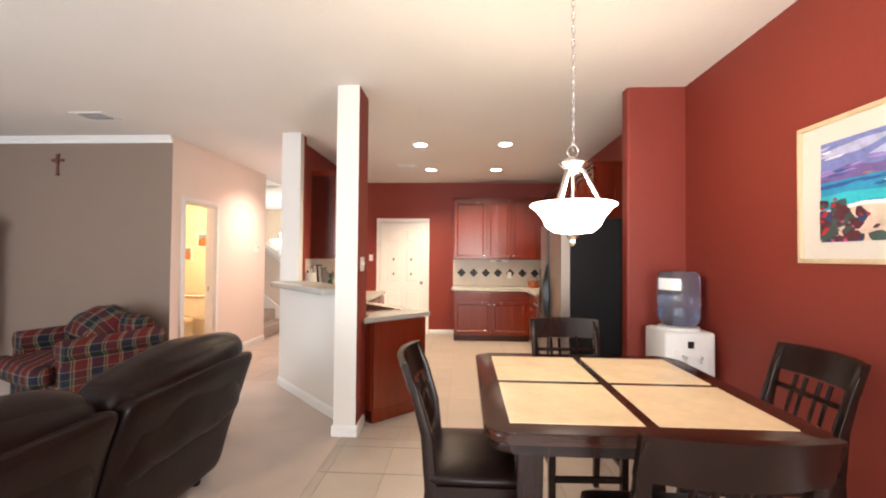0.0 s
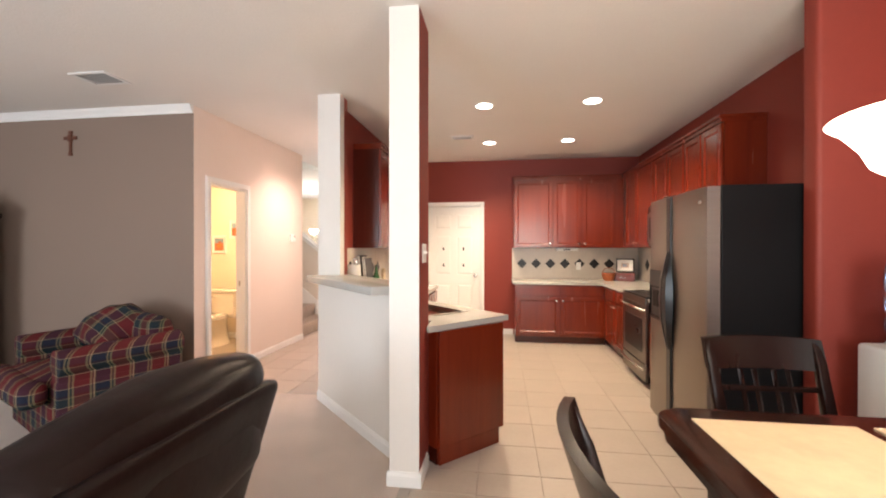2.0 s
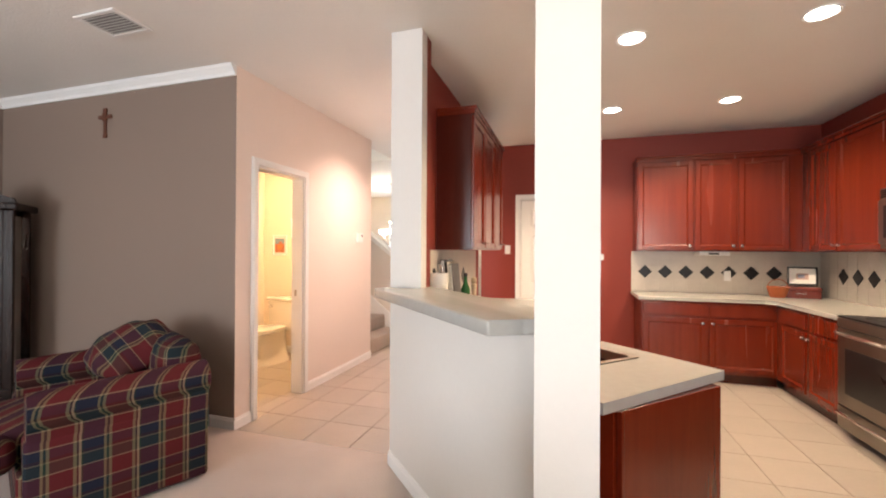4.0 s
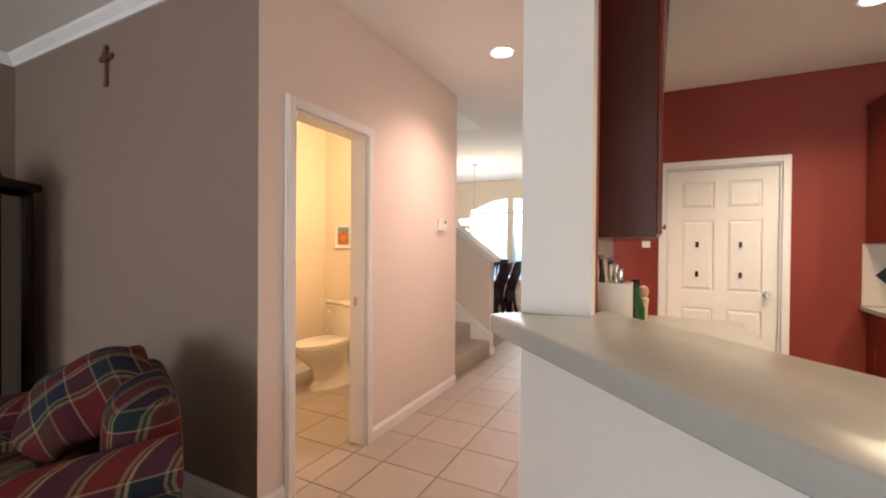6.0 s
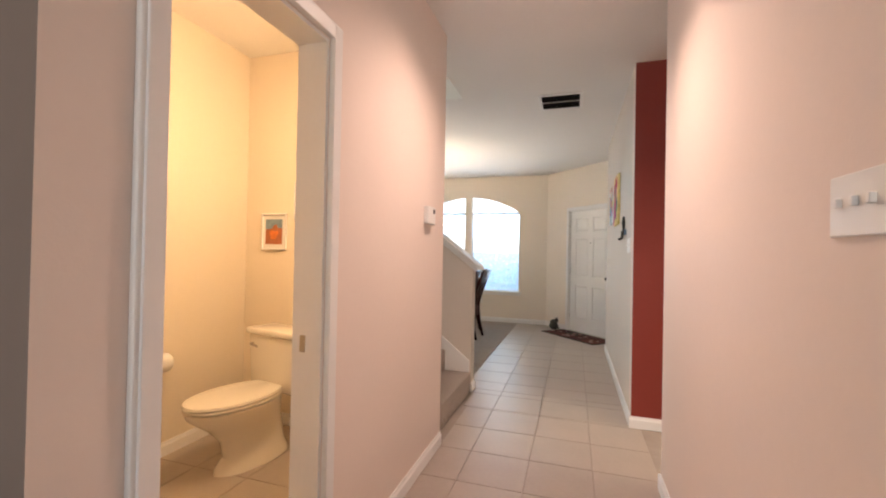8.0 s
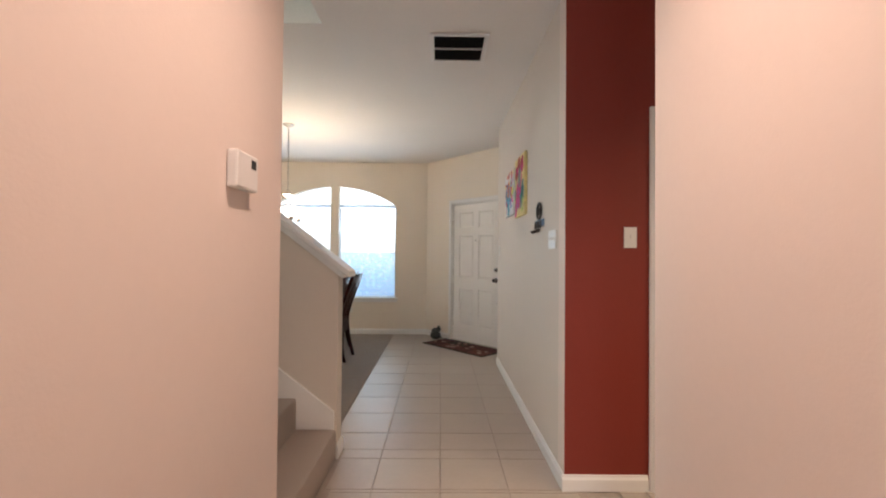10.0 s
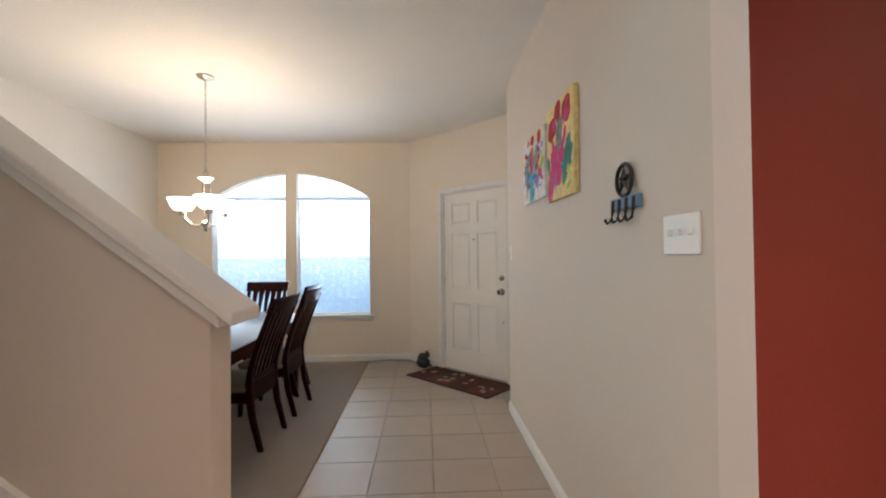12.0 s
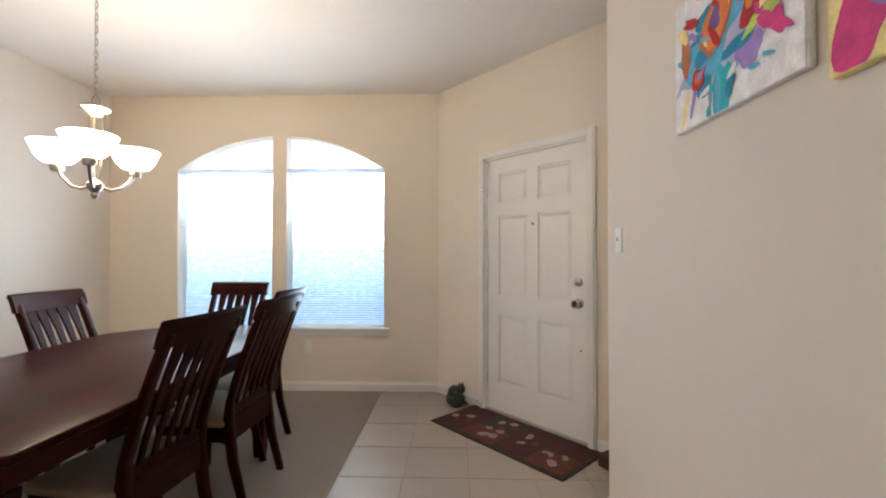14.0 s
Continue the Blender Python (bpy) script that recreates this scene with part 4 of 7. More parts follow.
a, b = (SU1 - SU0) / 2, (SV1 - SV0) / 2
for bx in ((-a - 0.02, a + 0.02, -b - 0.02, -b + 0.01), (-a - 0.02, a + 0.02, b - 0.01, b + 0.02), (-a - 0.02, -a + 0.01, -b, b), (a - 0.01, a + 0.02, -b, b)):
    box(*bx, 0.001, 0.006, bevel=0.002, seg=1, bm=bm)
part("rim", bm, M_steel, sink)
bm = bmesh.new()
quad_box(bm, -a, a, -b, b, -0.19, -0.18)
for bx in ((-a, -a + 0.004, -b, b), (a - 0.004, a, -b, b), (-a, a, -b, -b + 0.004), (-a, a, b - 0.004, b)):
    quad_box(bm, *bx, -0.18, 0.0)
part("basin", bm, M_steel, sink)
fau = thing("faucet", pose(*pl(0.58, 0.60), CT, 0, 0, 135), "chrome kitchen faucet behind the sink", "faucet")
part("base", lathe([(0, 0), (0.032, 0), (0.032, 0.012), (0.02, 0.03), (0.018, 0.07), (0, 0.07)], 18), M_chrome, fau, smooth=True)
part("spout", tube([(0, 0, 0.06), (0, -0.01, 0.13), (0, -0.05, 0.17), (0, -0.12, 0.175), (0, -0.17, 0.145), (0, -0.18, 0.12)], [0.014, 0.013, 0.012, 0.011, 0.011, 0.012], 12), M_chrome, fau, smooth=True)
part("lever", tube([(0.02, 0, 0.07), (0.05, 0.0, 0.10), (0.09, 0.01, 0.125)], [0.009, 0.007, 0.008], 10), M_chrome, fau, smooth=True)

# bar top
bm = prism([(-0.729, 3.045), (-0.785, 3.045), (-0.893, 2.962), (-1.77, 3.893), (-1.79, 3.925), (-1.782, 3.95), (-1.73, 3.997), (-1.507, 3.997), (-1.507, 4.19), (-0.729, 3.34)], 1.062, 1.117, bevel=0.010, seg=3)
tagged(part("bar_top", bm, M_stone, smooth=True), "grey solid-surface bar top with rounded edges on the half wall", "countertop")

# backsplash with black diamonds
def splash(name, m, w, h, first, n, step, label):
    t = thing(name, m, label, "backsplash", kind="structure")
    bm = bmesh.new()
    S, g = 0.150, 0.002
    x = 0.0
    while x < w - 0.001:
        z = 0.0
        while z < h - 0.001:
            box(x + g, min(x + S, w) - g, -0.008, 0, z + g, min(z + S, h) - g, bevel=0.0015, seg=1, bm=bm)
            z += S
        x += S
    part("tile_field", bm, M_splash, t, "pale ceramic tiles", kind="stuff")
    bm = bmesh.new()
    quad_box(bm, 0, w, -0.005, -0.001, 0, h)
    part("grout", bm, M_splash, t)
    bm = bmesh.new()
    r = 0.078
    quad_box(bm, -r * 0.707, r * 0.707, -0.013, -0.006, -r * 0.707, r * 0.707)
    bmesh.ops.rotate(bm, verts=bm.verts[:], cent=(0, 0, 0), matrix=Matrix.Rotation(radians(45), 3, "Y"))
    me = bpy.data.meshes.new("diamond_tile")
    bm.to_mesh(me), bm.free(), me.materials.append(M_glass_black)
    for k in range(n):
        o = new("diamond_tile", me)
        o.parent = t
        o.location = (first + k * step, 0, 1.115 - CT)
    return t


splash("backsplash_back", pose(0.085, 7.069, CT + 0.001), 1.88, UZ0 - CT - 0.003, 0.15, 8, 0.2175, "pale tile backsplash with a row of black diamonds")
splash("backsplash_right", pose(1.969, 7.06, CT + 0.001, 0, 0, -90), 3.10, UZ0 - CT - 0.003, 0.396, 10, 0.2175, "pale tile backsplash with black diamonds behind the stove")
splash("backsplash_partition", pose(-1.624, 4.195, CT + 0.001, 0, 0, 90), 1.85, UZ0 - CT - 0.003, 0.2, 6, 0.2175, "pale tile backsplash on the partition")

# stove
st = thing("stove", pose(1.285, 5.418, 0, 0, 0, -90), "stainless electric range with a black glass cooktop", "stove")
SW = 0.75
bm = bmesh.new()
quad_box(bm, 0.004, SW - 0.004, 0.03, 0.66, 0.06, 0.872)
part("body", bm, M_blackm, st, "black enamel body")
part("cooktop", box(0.0, SW, 0.0, 0.66, 0.872, 0.888, bevel=0.004), M_black, st, "black glass cooktop")
part("oven_door", box(0.006, SW - 0.006, 0.0, 0.03, 0.235, 0.80, bevel=0.006), M_steel, st, "stainless oven door")
part("oven_window", box(0.10, SW - 0.10, -0.004, 0.01, 0.33, 0.66, bevel=0.003), M_black, st, "dark oven window")
part("control_strip", box(0.006, SW - 0.006, -0.002, 0.03, 0.805, 0.870, bevel=0.004), M_steel, st)
bm = tube([(0.03, -0.004, 0.752), (0.06, -0.038, 0.765), (0.16, -0.056, 0.772), (SW / 2, -0.062, 0.774), (SW - 0.16, -0.056, 0.772), (SW - 0.06, -0.038, 0.765), (SW - 0.03, -0.004, 0.752)], 0.014, 12)
part("oven_handle", bm, M_chrome, st, "bar handle", True)
part("drawer", box(0.006, SW - 0.006, 0.0, 0.03, 0.065, 0.225, bevel=0.006), M_steel, st, "stainless drawer front")
bm = tube([(0.03, -0.004, 0.178), (0.06, -0.03, 0.188), (0.16, -0.044, 0.194), (SW / 2, -0.048, 0.195), (SW - 0.16, -0.044, 0.194), (SW - 0.06, -0.03, 0.188), (SW - 0.03, -0.004, 0.178)], 0.012, 12)
part("drawer_handle", bm, M_chrome, st, "bar handle", True)
bm = bmesh.new()
prism([(0.585, 0.888), (0.668, 0.888), (0.668, 1.165), (0.628, 1.165), (0.60, 1.02)], 0.0, SW, bevel=0.006, bm=bm)
bmesh.ops.transform(bm, matrix=Matrix(((0, 0, 1, 0), (1, 0, 0, 0), (0, 1, 0, 0), (0, 0, 0, 1))), verts=bm.verts[:])
part("back_guard", bm, M_blackm, st, "black sloping control panel")
part("console_trim", box(0.0, SW, 0.612, 0.668, 1.166, 1.186, bevel=0.006), M_steel, st, "stainless console cap")
for x in (0.07, 0.15, 0.60, 0.68):
    part("control_knob", knob_bm(0.022, 0.03), M_blackm, st, "round control knob", True, at=pose(x, 0.612, 1.085, -11))
part("clock_display", box(0.27, 0.48, 0.598, 0.612, 1.055, 1.115, bevel=0.003), M_black, st, "dark clock display")
for x, y, r in ((0.2, 0.18, 0.10), (0.55, 0.18, 0.085), (0.2, 0.45, 0.085), (0.55, 0.45, 0.10)):
    part("burner", lathe([(r - 0.006, 0), (r, 0), (r, 0.0012), (r - 0.006, 0.0012), (r - 0.006, 0)], 28), M_blackm, st, at=pose(x, y, 0.8885))

# microwave
mw = thing("microwave", pose(1.575, 5.503, 1.385, 0, 0, -90), "stainless over-range microwave with a dark window", "microwave")
MW = 0.755
part("body", box(0, MW, 0.015, 0.39, 0, 0.445, bevel=0.004), M_steel, mw)
part("door", box(0.01, 0.56, -0.006, 0.014, 0.035, 0.36, bevel=0.006), M_steel, mw, "stainless door")
part("window", box(0.07, 0.47, -0.010, 0.0, 0.075, 0.315, bevel=0.003), M_black, mw, "dark glass window")
part("handle", tube([(0.53, -0.005, 0.06), (0.53, -0.045, 0.09), (0.53, -0.052, 0.20), (0.53, -0.045, 0.31), (0.53, -0.005, 0.34)], 0.014, 10), M_chrome, mw, "curved handle", True)
part("control_panel", box(0.575, MW - 0.01, -0.004, 0.014, 0.035, 0.36, bevel=0.004), M_black, mw)
for k in range(4):
    part("vent_slat", box(0.02, MW - 0.02, -0.004, 0.012, 0.375 + k * 0.016, 0.384 + k * 0.016, bevel=0.002, seg=1), M_blackm, mw)

# refrigerator
fr = thing("refrigerator", pose(1.073, 3.915, 0, 0, 0, -90), "side-by-side refrigerator with stainless doors and black sides", "refrigerator")
FW, FZ = 0.905, 1.72
part("body", box(0.0, FW, 0.075, 0.83, 0.02, FZ, bevel=0.004), M_blackm, fr, "black textured sides")
part("kick_grille", box(0.01, FW - 0.01, 0.05, 0.09, 0.0, 0.10, bevel=0.004), M_black, fr, "black base grille")


def fridge_door(x0, x1):
    bm = bmesh.new()
    n, pts = 8, []
    for i in range(n + 1):
        u = i / n
        pts.append((x0 + (x1 - x0) * u, -0.010 * (1 - (2 * u - 1) ** 2)))
    poly = pts + [(x1, 0.07), (x0, 0.07)]
    return prism(poly, 0.11, FZ - 0.006, bm=bm)


XS = 0.382
d1 = part("freezer_door", fridge_door(0.004, XS - 0.016), M_steel, fr, "narrow stainless freezer door", True)
d2 = part("fridge_door", fridge_door(XS + 0.016, FW - 0.004), M_steel, fr, "wide stainless fridge door", True)
part("handle_channel", box(XS - 0.036, XS + 0.036, -0.014, 0.05, 0.11, FZ - 0.006, bevel=0.006), M_black, fr, "black handle strip")
for s, dd in ((-1, d1), (1, d2)):
    bm = bmesh.new()
    prof = [(0.66, 0.036, -0.018), (0.74, 0.050, -0.035), (0.86, 0.072, -0.055), (1.00, 0.084, -0.062), (1.14, 0.074, -0.055), (1.25, 0.050, -0.035), (1.33, 0.036, -0.018)]
    ra = [bm.verts.new((XS + s * 0.006, -0.012, z)) for z, w, y in prof]
    rb = [bm.verts.new((XS + s * 0.008, y, z)) for z, w, y in prof]
    rc = [bm.verts.new((XS + s * (w * 0.75), y * 0.9, z)) for z, w, y in prof]
    rd = [bm.verts.new((XS + s * w, -0.012, z)) for z, w, y in prof]
    for p_, q_ in ((ra, rb), (rb, rc), (rc, rd), (rd, ra)):
        for i in range(len(prof) - 1):
            bm.faces.new((p_[i], p_[i + 1], q_[i + 1], q_[i]))
    bm.faces.new((ra[0], rb[0], rc[0], rd[0])), bm.faces.new((ra[-1], rb[-1], rc[-1], rd[-1]))
    bmesh.ops.recalc_face_normals(bm, faces=bm.faces[:])
    part("handle", bm, M_black, dd, "large black moulded handle", True)
bm = bmesh.new()
box(0.045, 0.318, -0.022, 0.0, 0.83, 1.20, bevel=0.006, bm=bm)
disp = part("dispenser", bm, M_black, d1, "black water and ice dispenser")
bm = bmesh.new()
for b in ((0.075, 0.082, 0.86, 1.07), (0.281, 0.288, 0.86, 1.07), (0.075, 0.288, 0.853, 0.862), (0.075, 0.288, 1.07, 1.078)):
    quad_box(bm, b[0], b[1], -0.030, -0.020, b[2], b[3])
bm2 = box(0.13, 0.235, -0.0285, -0.021, 0.93, 1.05, bevel=0.004)
join(bm, bm2)
part("dispenser_frame", bm, M_blackm, d1, "dispenser recess frame")
part("badge", box(0.76, 0.84, -0.006, 0.0, FZ - 0.10, FZ - 0.08, bevel=0.002), M_chrome, d2, "small bright badge")

# small kitchen things
rad = thing("under_cabinet_radio", pose(0.74, 6.80, UZ0 - 0.058), "white radio hung under the wall cabinet", "radio")
part("case", box(0, 0.30, 0, 0.20, 0.012, 0.056, bevel=0.010, seg=3), M_plastic, rad)
part("display", box(0.09, 0.19, -0.003, 0.004, 0.022, 0.042, bevel=0.001), M_black, rad, "dark display")

fr2 = thing("picture_frame", pose(1.72, 6.88, CT + 0.125, -14, 0, -20), "black photo frame leaning on a wooden box", "picture frame")
bm = bmesh.new()
for b in ((-0.125, 0.125, 0, 0.018), (-0.125, 0.125, 0.182, 0.20), (-0.125, -0.107, 0.018, 0.182), (0.107, 0.125, 0.018, 0.182)):
    box(b[0], b[1], -0.012, 0.006, b[2], b[3], bevel=0.003, seg=1, bm=bm)
part("frame", bm, M_black, fr2)
bm = bmesh.new()
quad_box(bm, -0.107, 0.107, -0.002, 0.002, 0.018, 0.182)
part("mat_board", bm, M_plastic, fr2, "white photo mat")
for q, c in (((-0.05, 0.05, 0.065, 0.13), (0.5, 0.35, 0.3)), ((-0.035, 0.02, 0.08, 0.115), (0.25, 0.3, 0.4))):
    bm = bmesh.new()
    quad_box(bm, q[0], q[1], -0.0045 if q[0] < -0.04 else -0.006, -0.002, q[2], q[3])
    part("photo", bm, flat("photo_tint", c), fr2)
bxw = thing("wooden_box", pose(1.68, 6.83, CT + 0.001, 0, 0, -20), "small red-brown wooden chest on the counter", "box")
part("case", box(-0.16, 0.16, -0.08, 0.08, 0, 0.075, bevel=0.005), M_cherry, bxw)
part("lid", box(-0.165, 0.165, -0.085, 0.085, 0.077, 0.118, bevel=0.010), M_cherry, bxw)
part("clasp", tube([(-0.04, -0.086, 0.06), (-0.04, -0.10, 0.05), (0.04, -0.10, 0.05), (0.04, -0.086, 0.06)], 0.004, 8), M_chrome, bxw, "metal handle")
bk = thing("basket", pose(1.47, 6.80, CT + 0.001), "round orange wicker basket on the counter", "basket")
M_wick = mat("orange_wicker", (0.34, 0.085, 0.025), rough=0.7, vary=0.3, fine=140, bump=1.0, bscale=160, dist=0.01)
part("bowl", lathe([(0, 0), (0.065, 0), (0.085, 0.05), (0.095, 0.105), (0.088, 0.105), (0.078, 0.05), (0.06, 0.008), (0, 0.008)], 24), M_wick, bk, smooth=True)
part("rim", tube([(0.092 * math.cos(a * math.pi / 12), 0.092 * math.sin(a * math.pi / 12), 0.106) for a in range(25)], 0.008, 8), M_wick, bk, smooth=True)
part("bail", tube([(0.09 * math.cos(a * math.pi / 12), 0, 0.105 + 0.085 * math.sin(a * math.pi / 12)) for a in range(13)], 0.005, 6), M_wick, bk, "wicker hoop handle", True)

cr_ = thing("utensil_crock", pose(-1.475, 4.262, CT + 0.001), "tall white ceramic crock of utensils on the counter", "crock")
part("jar", lathe([(0, 0), (0.058, 0), (0.063, 0.008), (0.063, 0.315), (0.066, 0.323), (0.058, 0.323), (0.056, 0.016), (0, 0.016)], 28), M_porc, cr_, "white glazed jar", True)
for dx, dy, hh, mt in ((0.012, 0.005, 0.385, M_chrome), (-0.008, 0.012, 0.38, M_bronze), (0.026, -0.012, 0.37, M_chrome), (-0.034, -0.008, 0.352, M_ironmetal)):
    bm = tube([(dx * 0.5, dy * 0.5, 0.02), (dx, dy, hh - 0.05)], 0.005, 8)
    bm3 = soft_box(dx - 0.009, dx + 0.009, dy - 0.005, dy + 0.005, hh - 0.05, hh, puff=0.002, r=0.008, cuts=2, lump=0)
    part("utensil", join(bm, bm3), mt, cr_, smooth=True)
for k, (x, w, h, lean, mt, lb) in enumerate(((-1.548, 0.032, 0.40, -5, M_espresso, "tall dark book leaning on the kitchen counter"), (-1.508, 0.016, 0.385, -5, flat("cream_paper", (0.6, 0.55, 0.45)), "thin pale book leaning on the kitchen counter"),
                                             (-1.483, 0.022, 0.37, -6, M_black, "black book leaning on the kitchen counter"))):
    bt = thing("book", pose(x, 4.80, CT + 0.004, 0, lean, 0), lb, "book")
    part("cover", box(-w / 2, w / 2, -0.11, 0.11, 0, h, bevel=0.003), mt, bt)
    part("pages", box(-w / 2 + 0.004, w / 2 - 0.004, -0.112, 0.105, 0.006, h - 0.006), M_plastic, bt, "white page edges")
M_green = mat("green_bottle_glass", (0.02, 0.10, 0.03), rough=0.1, vary=0.2)
pm = thing("pepper_mill", pose(-1.395, 4.98, CT + 0.001), "pale turned wooden pepper mill on the counter", "pepper mill")
M_mill = wood("pale_beech", (0.50, 0.38, 0.24), (0.66, 0.52, 0.36), rough=0.45, coat=0.05)
part("body", lathe([(0, 0), (0.027, 0), (0.028, 0.02), (0.020, 0.08), (0.022, 0.16), (0.026, 0.19), (0.018, 0.20), (0, 0.20)], 18), M_mill, pm, smooth=True)
part("cap", lathe([(0, 0.201), (0.018, 0.201), (0.026, 0.22), (0.022, 0.245), (0.008, 0.255), (0, 0.256)], 18), M_mill, pm, smooth=True)
bo = thing("bottle", pose(-1.42, 4.79, CT + 0.001), "green glass bottle on the counter", "bottle")
part("glass", lathe([(0, 0), (0.034, 0), (0.036, 0.01), (0.036, 0.17), (0.014, 0.225), (0.013, 0.27), (0, 0.27)], 20), M_green, bo, smooth=True)
part("cap", lathe([(0, 0.27), (0.015, 0.27), (0.015, 0.295), (0, 0.297)], 14), M_black, bo)

def plate(m, label, gangs=1, rocker=True, name="light_switch", mt=None):
    """A wall plate; local -y is outward."""
    t = thing(name, m, label, "switch" if name == "light_switch" else "outlet")
    w = 0.07 + 0.046 * (gangs - 1)
    part("cover", box(-w / 2, w / 2, -0.007, -0.0005, -0.057, 0.057, bevel=0.003), mt or M_plastic, t)
    for g_ in range(gangs):
        cx = (g_ - (gangs - 1) / 2) * 0.046
        if rocker:
            part("toggle", box(cx - 0.005, cx + 0.005, -0.017, -0.004, -0.004, 0.014, bevel=0.002), M_plastic, t)
        else:
            for z in (-0.024, 0.024):
                part("socket", box(cx - 0.016, cx + 0.016, -0.009, -0.004, z - 0.014, z + 0.014, bevel=0.004), M_trim, t)
    return t


plate(pose(-0.55, 2.92, 1.33, 0, 0, 90), "white two-gang switch plate on the red wall end", 2)
plate(pose(-1.415, 7.07, 1.37), "white switch plate on the red kitchen wall")
plate(pose(1.09, 7.06, 1.08), "white outlet plate in the backsplash", 1, False, "outlet")
plate(pose(1.96, 5.9, 1.08, 0, 0, -90), "white outlet plate in the side backsplash", 1, False, "outlet")
plate(pose(-1.72, 4.575, 1.377, 0, 0, -90), "glossy white three-gang switch plate on the hall wall", 3)
plate(pose(-1.77, 7.315, 1.365, 0, 0, -90), "white three-gang switch plate on the entry wall", 3)
plate(pose(-1.77, 9.55, 1.32, 0, 0, -90), "white switch plate at the end of the entry wall")
plate(pose(-3.875, 11.46, 0.40), "white outlet under the window", 1, False, "outlet")


def can_light(x, y):
    t = thing("recessed_light", pose(x, y, C), "round white recessed ceiling light, lit", "ceiling light", "recessed lights")
    part("trim_ring", lathe([(0.072, -0.001), (0.098, -0.001), (0.098, -0.006), (0.090, -0.010), (0.078, -0.006), (0.072, -0.001)], 36), M_trim, t, smooth=True)
    bm = lathe([(0, -0.003), (0.074, -0.003), (0.074, -0.0055), (0, -0.0055)], 36)
    part("lens", bm, M_glow2, t, "glowing lens")


for q in KITCHEN_CANS:
    can_light(*q)
can_light(*HALL_CAN)


def ceiling_vent(m, w, h, n, label, dark=False, mid=False):
    t = thing("ceiling_vent", m, label, "vent")
    bm = bmesh.new()
    f = 0.03
    for b in ((-w / 2, w / 2, -h / 2, -h / 2 + f), (-w / 2, w / 2, h / 2 - f, h / 2), (-w / 2, -w / 2 + f, -h / 2 + f, h / 2 - f), (w / 2 - f, w / 2, -h / 2 + f, h / 2 - f)):
        box(*b, -0.012, -0.001, bevel=0.003, seg=1, bm=bm)
    if mid:
        box(-w / 2 + f, w / 2 - f, -0.008, 0.008, -0.011, -0.002, bm=bm)
    part("frame", bm, M_trim, t)
    # flat sheet; its tone stands for the shade behind the slats
    bm = bmesh.new()
    quad_box(bm, -w / 2 + f, w / 2 - f, -h / 2 + f, h / 2 - f, -0.003, -0.001)
    part("backing", bm, M_dark if dark else M_duct, t, "dark sheet for the shade inside the duct" if dark else "grey sheet for the shade inside the duct")
    for i in range(n):
        y = -h / 2 + f + (h - 2 * f) * (i + 0.5) / n
        bm = bmesh.new()
        quad_box(bm, -w / 2 + f, w / 2 - f, -0.009, 0.009, -0.001, 0.0)
        part("slat", bm, M_dark if dark else M_trim, t, at=pose(0, y, -0.009, 25, 0, 0))


ceiling_vent(pose(-3.31, 3.42, C), 0.33, 0.25, 8, "white slatted ceiling vent in the living room")
ceiling_vent(pose(-0.57, 5.63, C), 0.28, 0.16, 6, "white ceiling vent in the kitchen")
ceiling_vent(pose(-2.335, 7.74, C), 0.40, 0.40, 14, "dark return-air grille with a white frame", True, True)
ceiling_vent(pose(-3.65, 5.45, C), 0.22, 0.22, 7, "white exhaust vent in the bathroom ceiling")

# ---- breakfast nook ----
tb = thing("pub_table", pose(0.837, 1.255, 0), "square counter-height table with a tiled top and dark wood rim", "table")
TZ, TH = 0.90, 0.495


def rounded(a, r=0.07, n=7):
    pts = []
    for cx, cy, s in ((a - r, a - r, 0), (-a + r, a - r, 90), (-a + r, -a + r, 180), (a - r, -a + r, 270)):
        for i in range(n + 1):
            th = radians(s + 90 * i / n)
            pts.append((cx + r * math.cos(th), cy + r * math.sin(th)))
    return pts


part("top_board", prism(rounded(TH), TZ - 0.030, TZ, bevel=0.011, seg=4), M_rim, tb, "dark walnut board with a rounded edge", True)
part("edge_moulding", prism(rounded(TH - 0.012), TZ - 0.062, TZ - 0.0305, bevel=0.009, seg=3), M_espresso, tb, "dark stepped moulding under the edge", True)
r_, m_ = 0.418, 0.018
for sx in (-1, 1):
    for sy in (-1, 1):
        x0, x1 = sorted((sx * (m_ + 0.001), sx * (r_ - 0.001)))
        y0, y1 = sorted((sy * (m_ + 0.001), sy * (r_ - 0.001)))
        part("tile", box(x0, x1, y0, y1, TZ - 0.006, TZ + 0.002, bevel=0.0015, seg=1), M_tabletile, tb, "honey-coloured ceramic tile")
bm = bmesh.new()
for b in ((-0.38, 0.38, -0.38, -0.36), (-0.38, 0.38, 0.36, 0.38), (-0.38, -0.36, -0.36, 0.36), (0.36, 0.38, -0.36, 0.36)):
    box(*b, TZ - 0.115, TZ - 0.0625, bevel=0.003, seg=1, bm=bm)
part("apron", bm, M_espresso, tb)
for sx in (-1, 1):
    for sy in (-1, 1):
        part("leg", loft([(sx * 0.355 - 0.03, sx * 0.355 + 0.03, sy * 0.355 - 0.03, sy * 0.355 + 0.03, 0), (sx * 0.35 - 0.04, sx * 0.35 + 0.04, sy * 0.35 - 0.04, sy * 0.35 + 0.04, TZ - 0.0625)], bevel=0.004), M_espresso, tb)


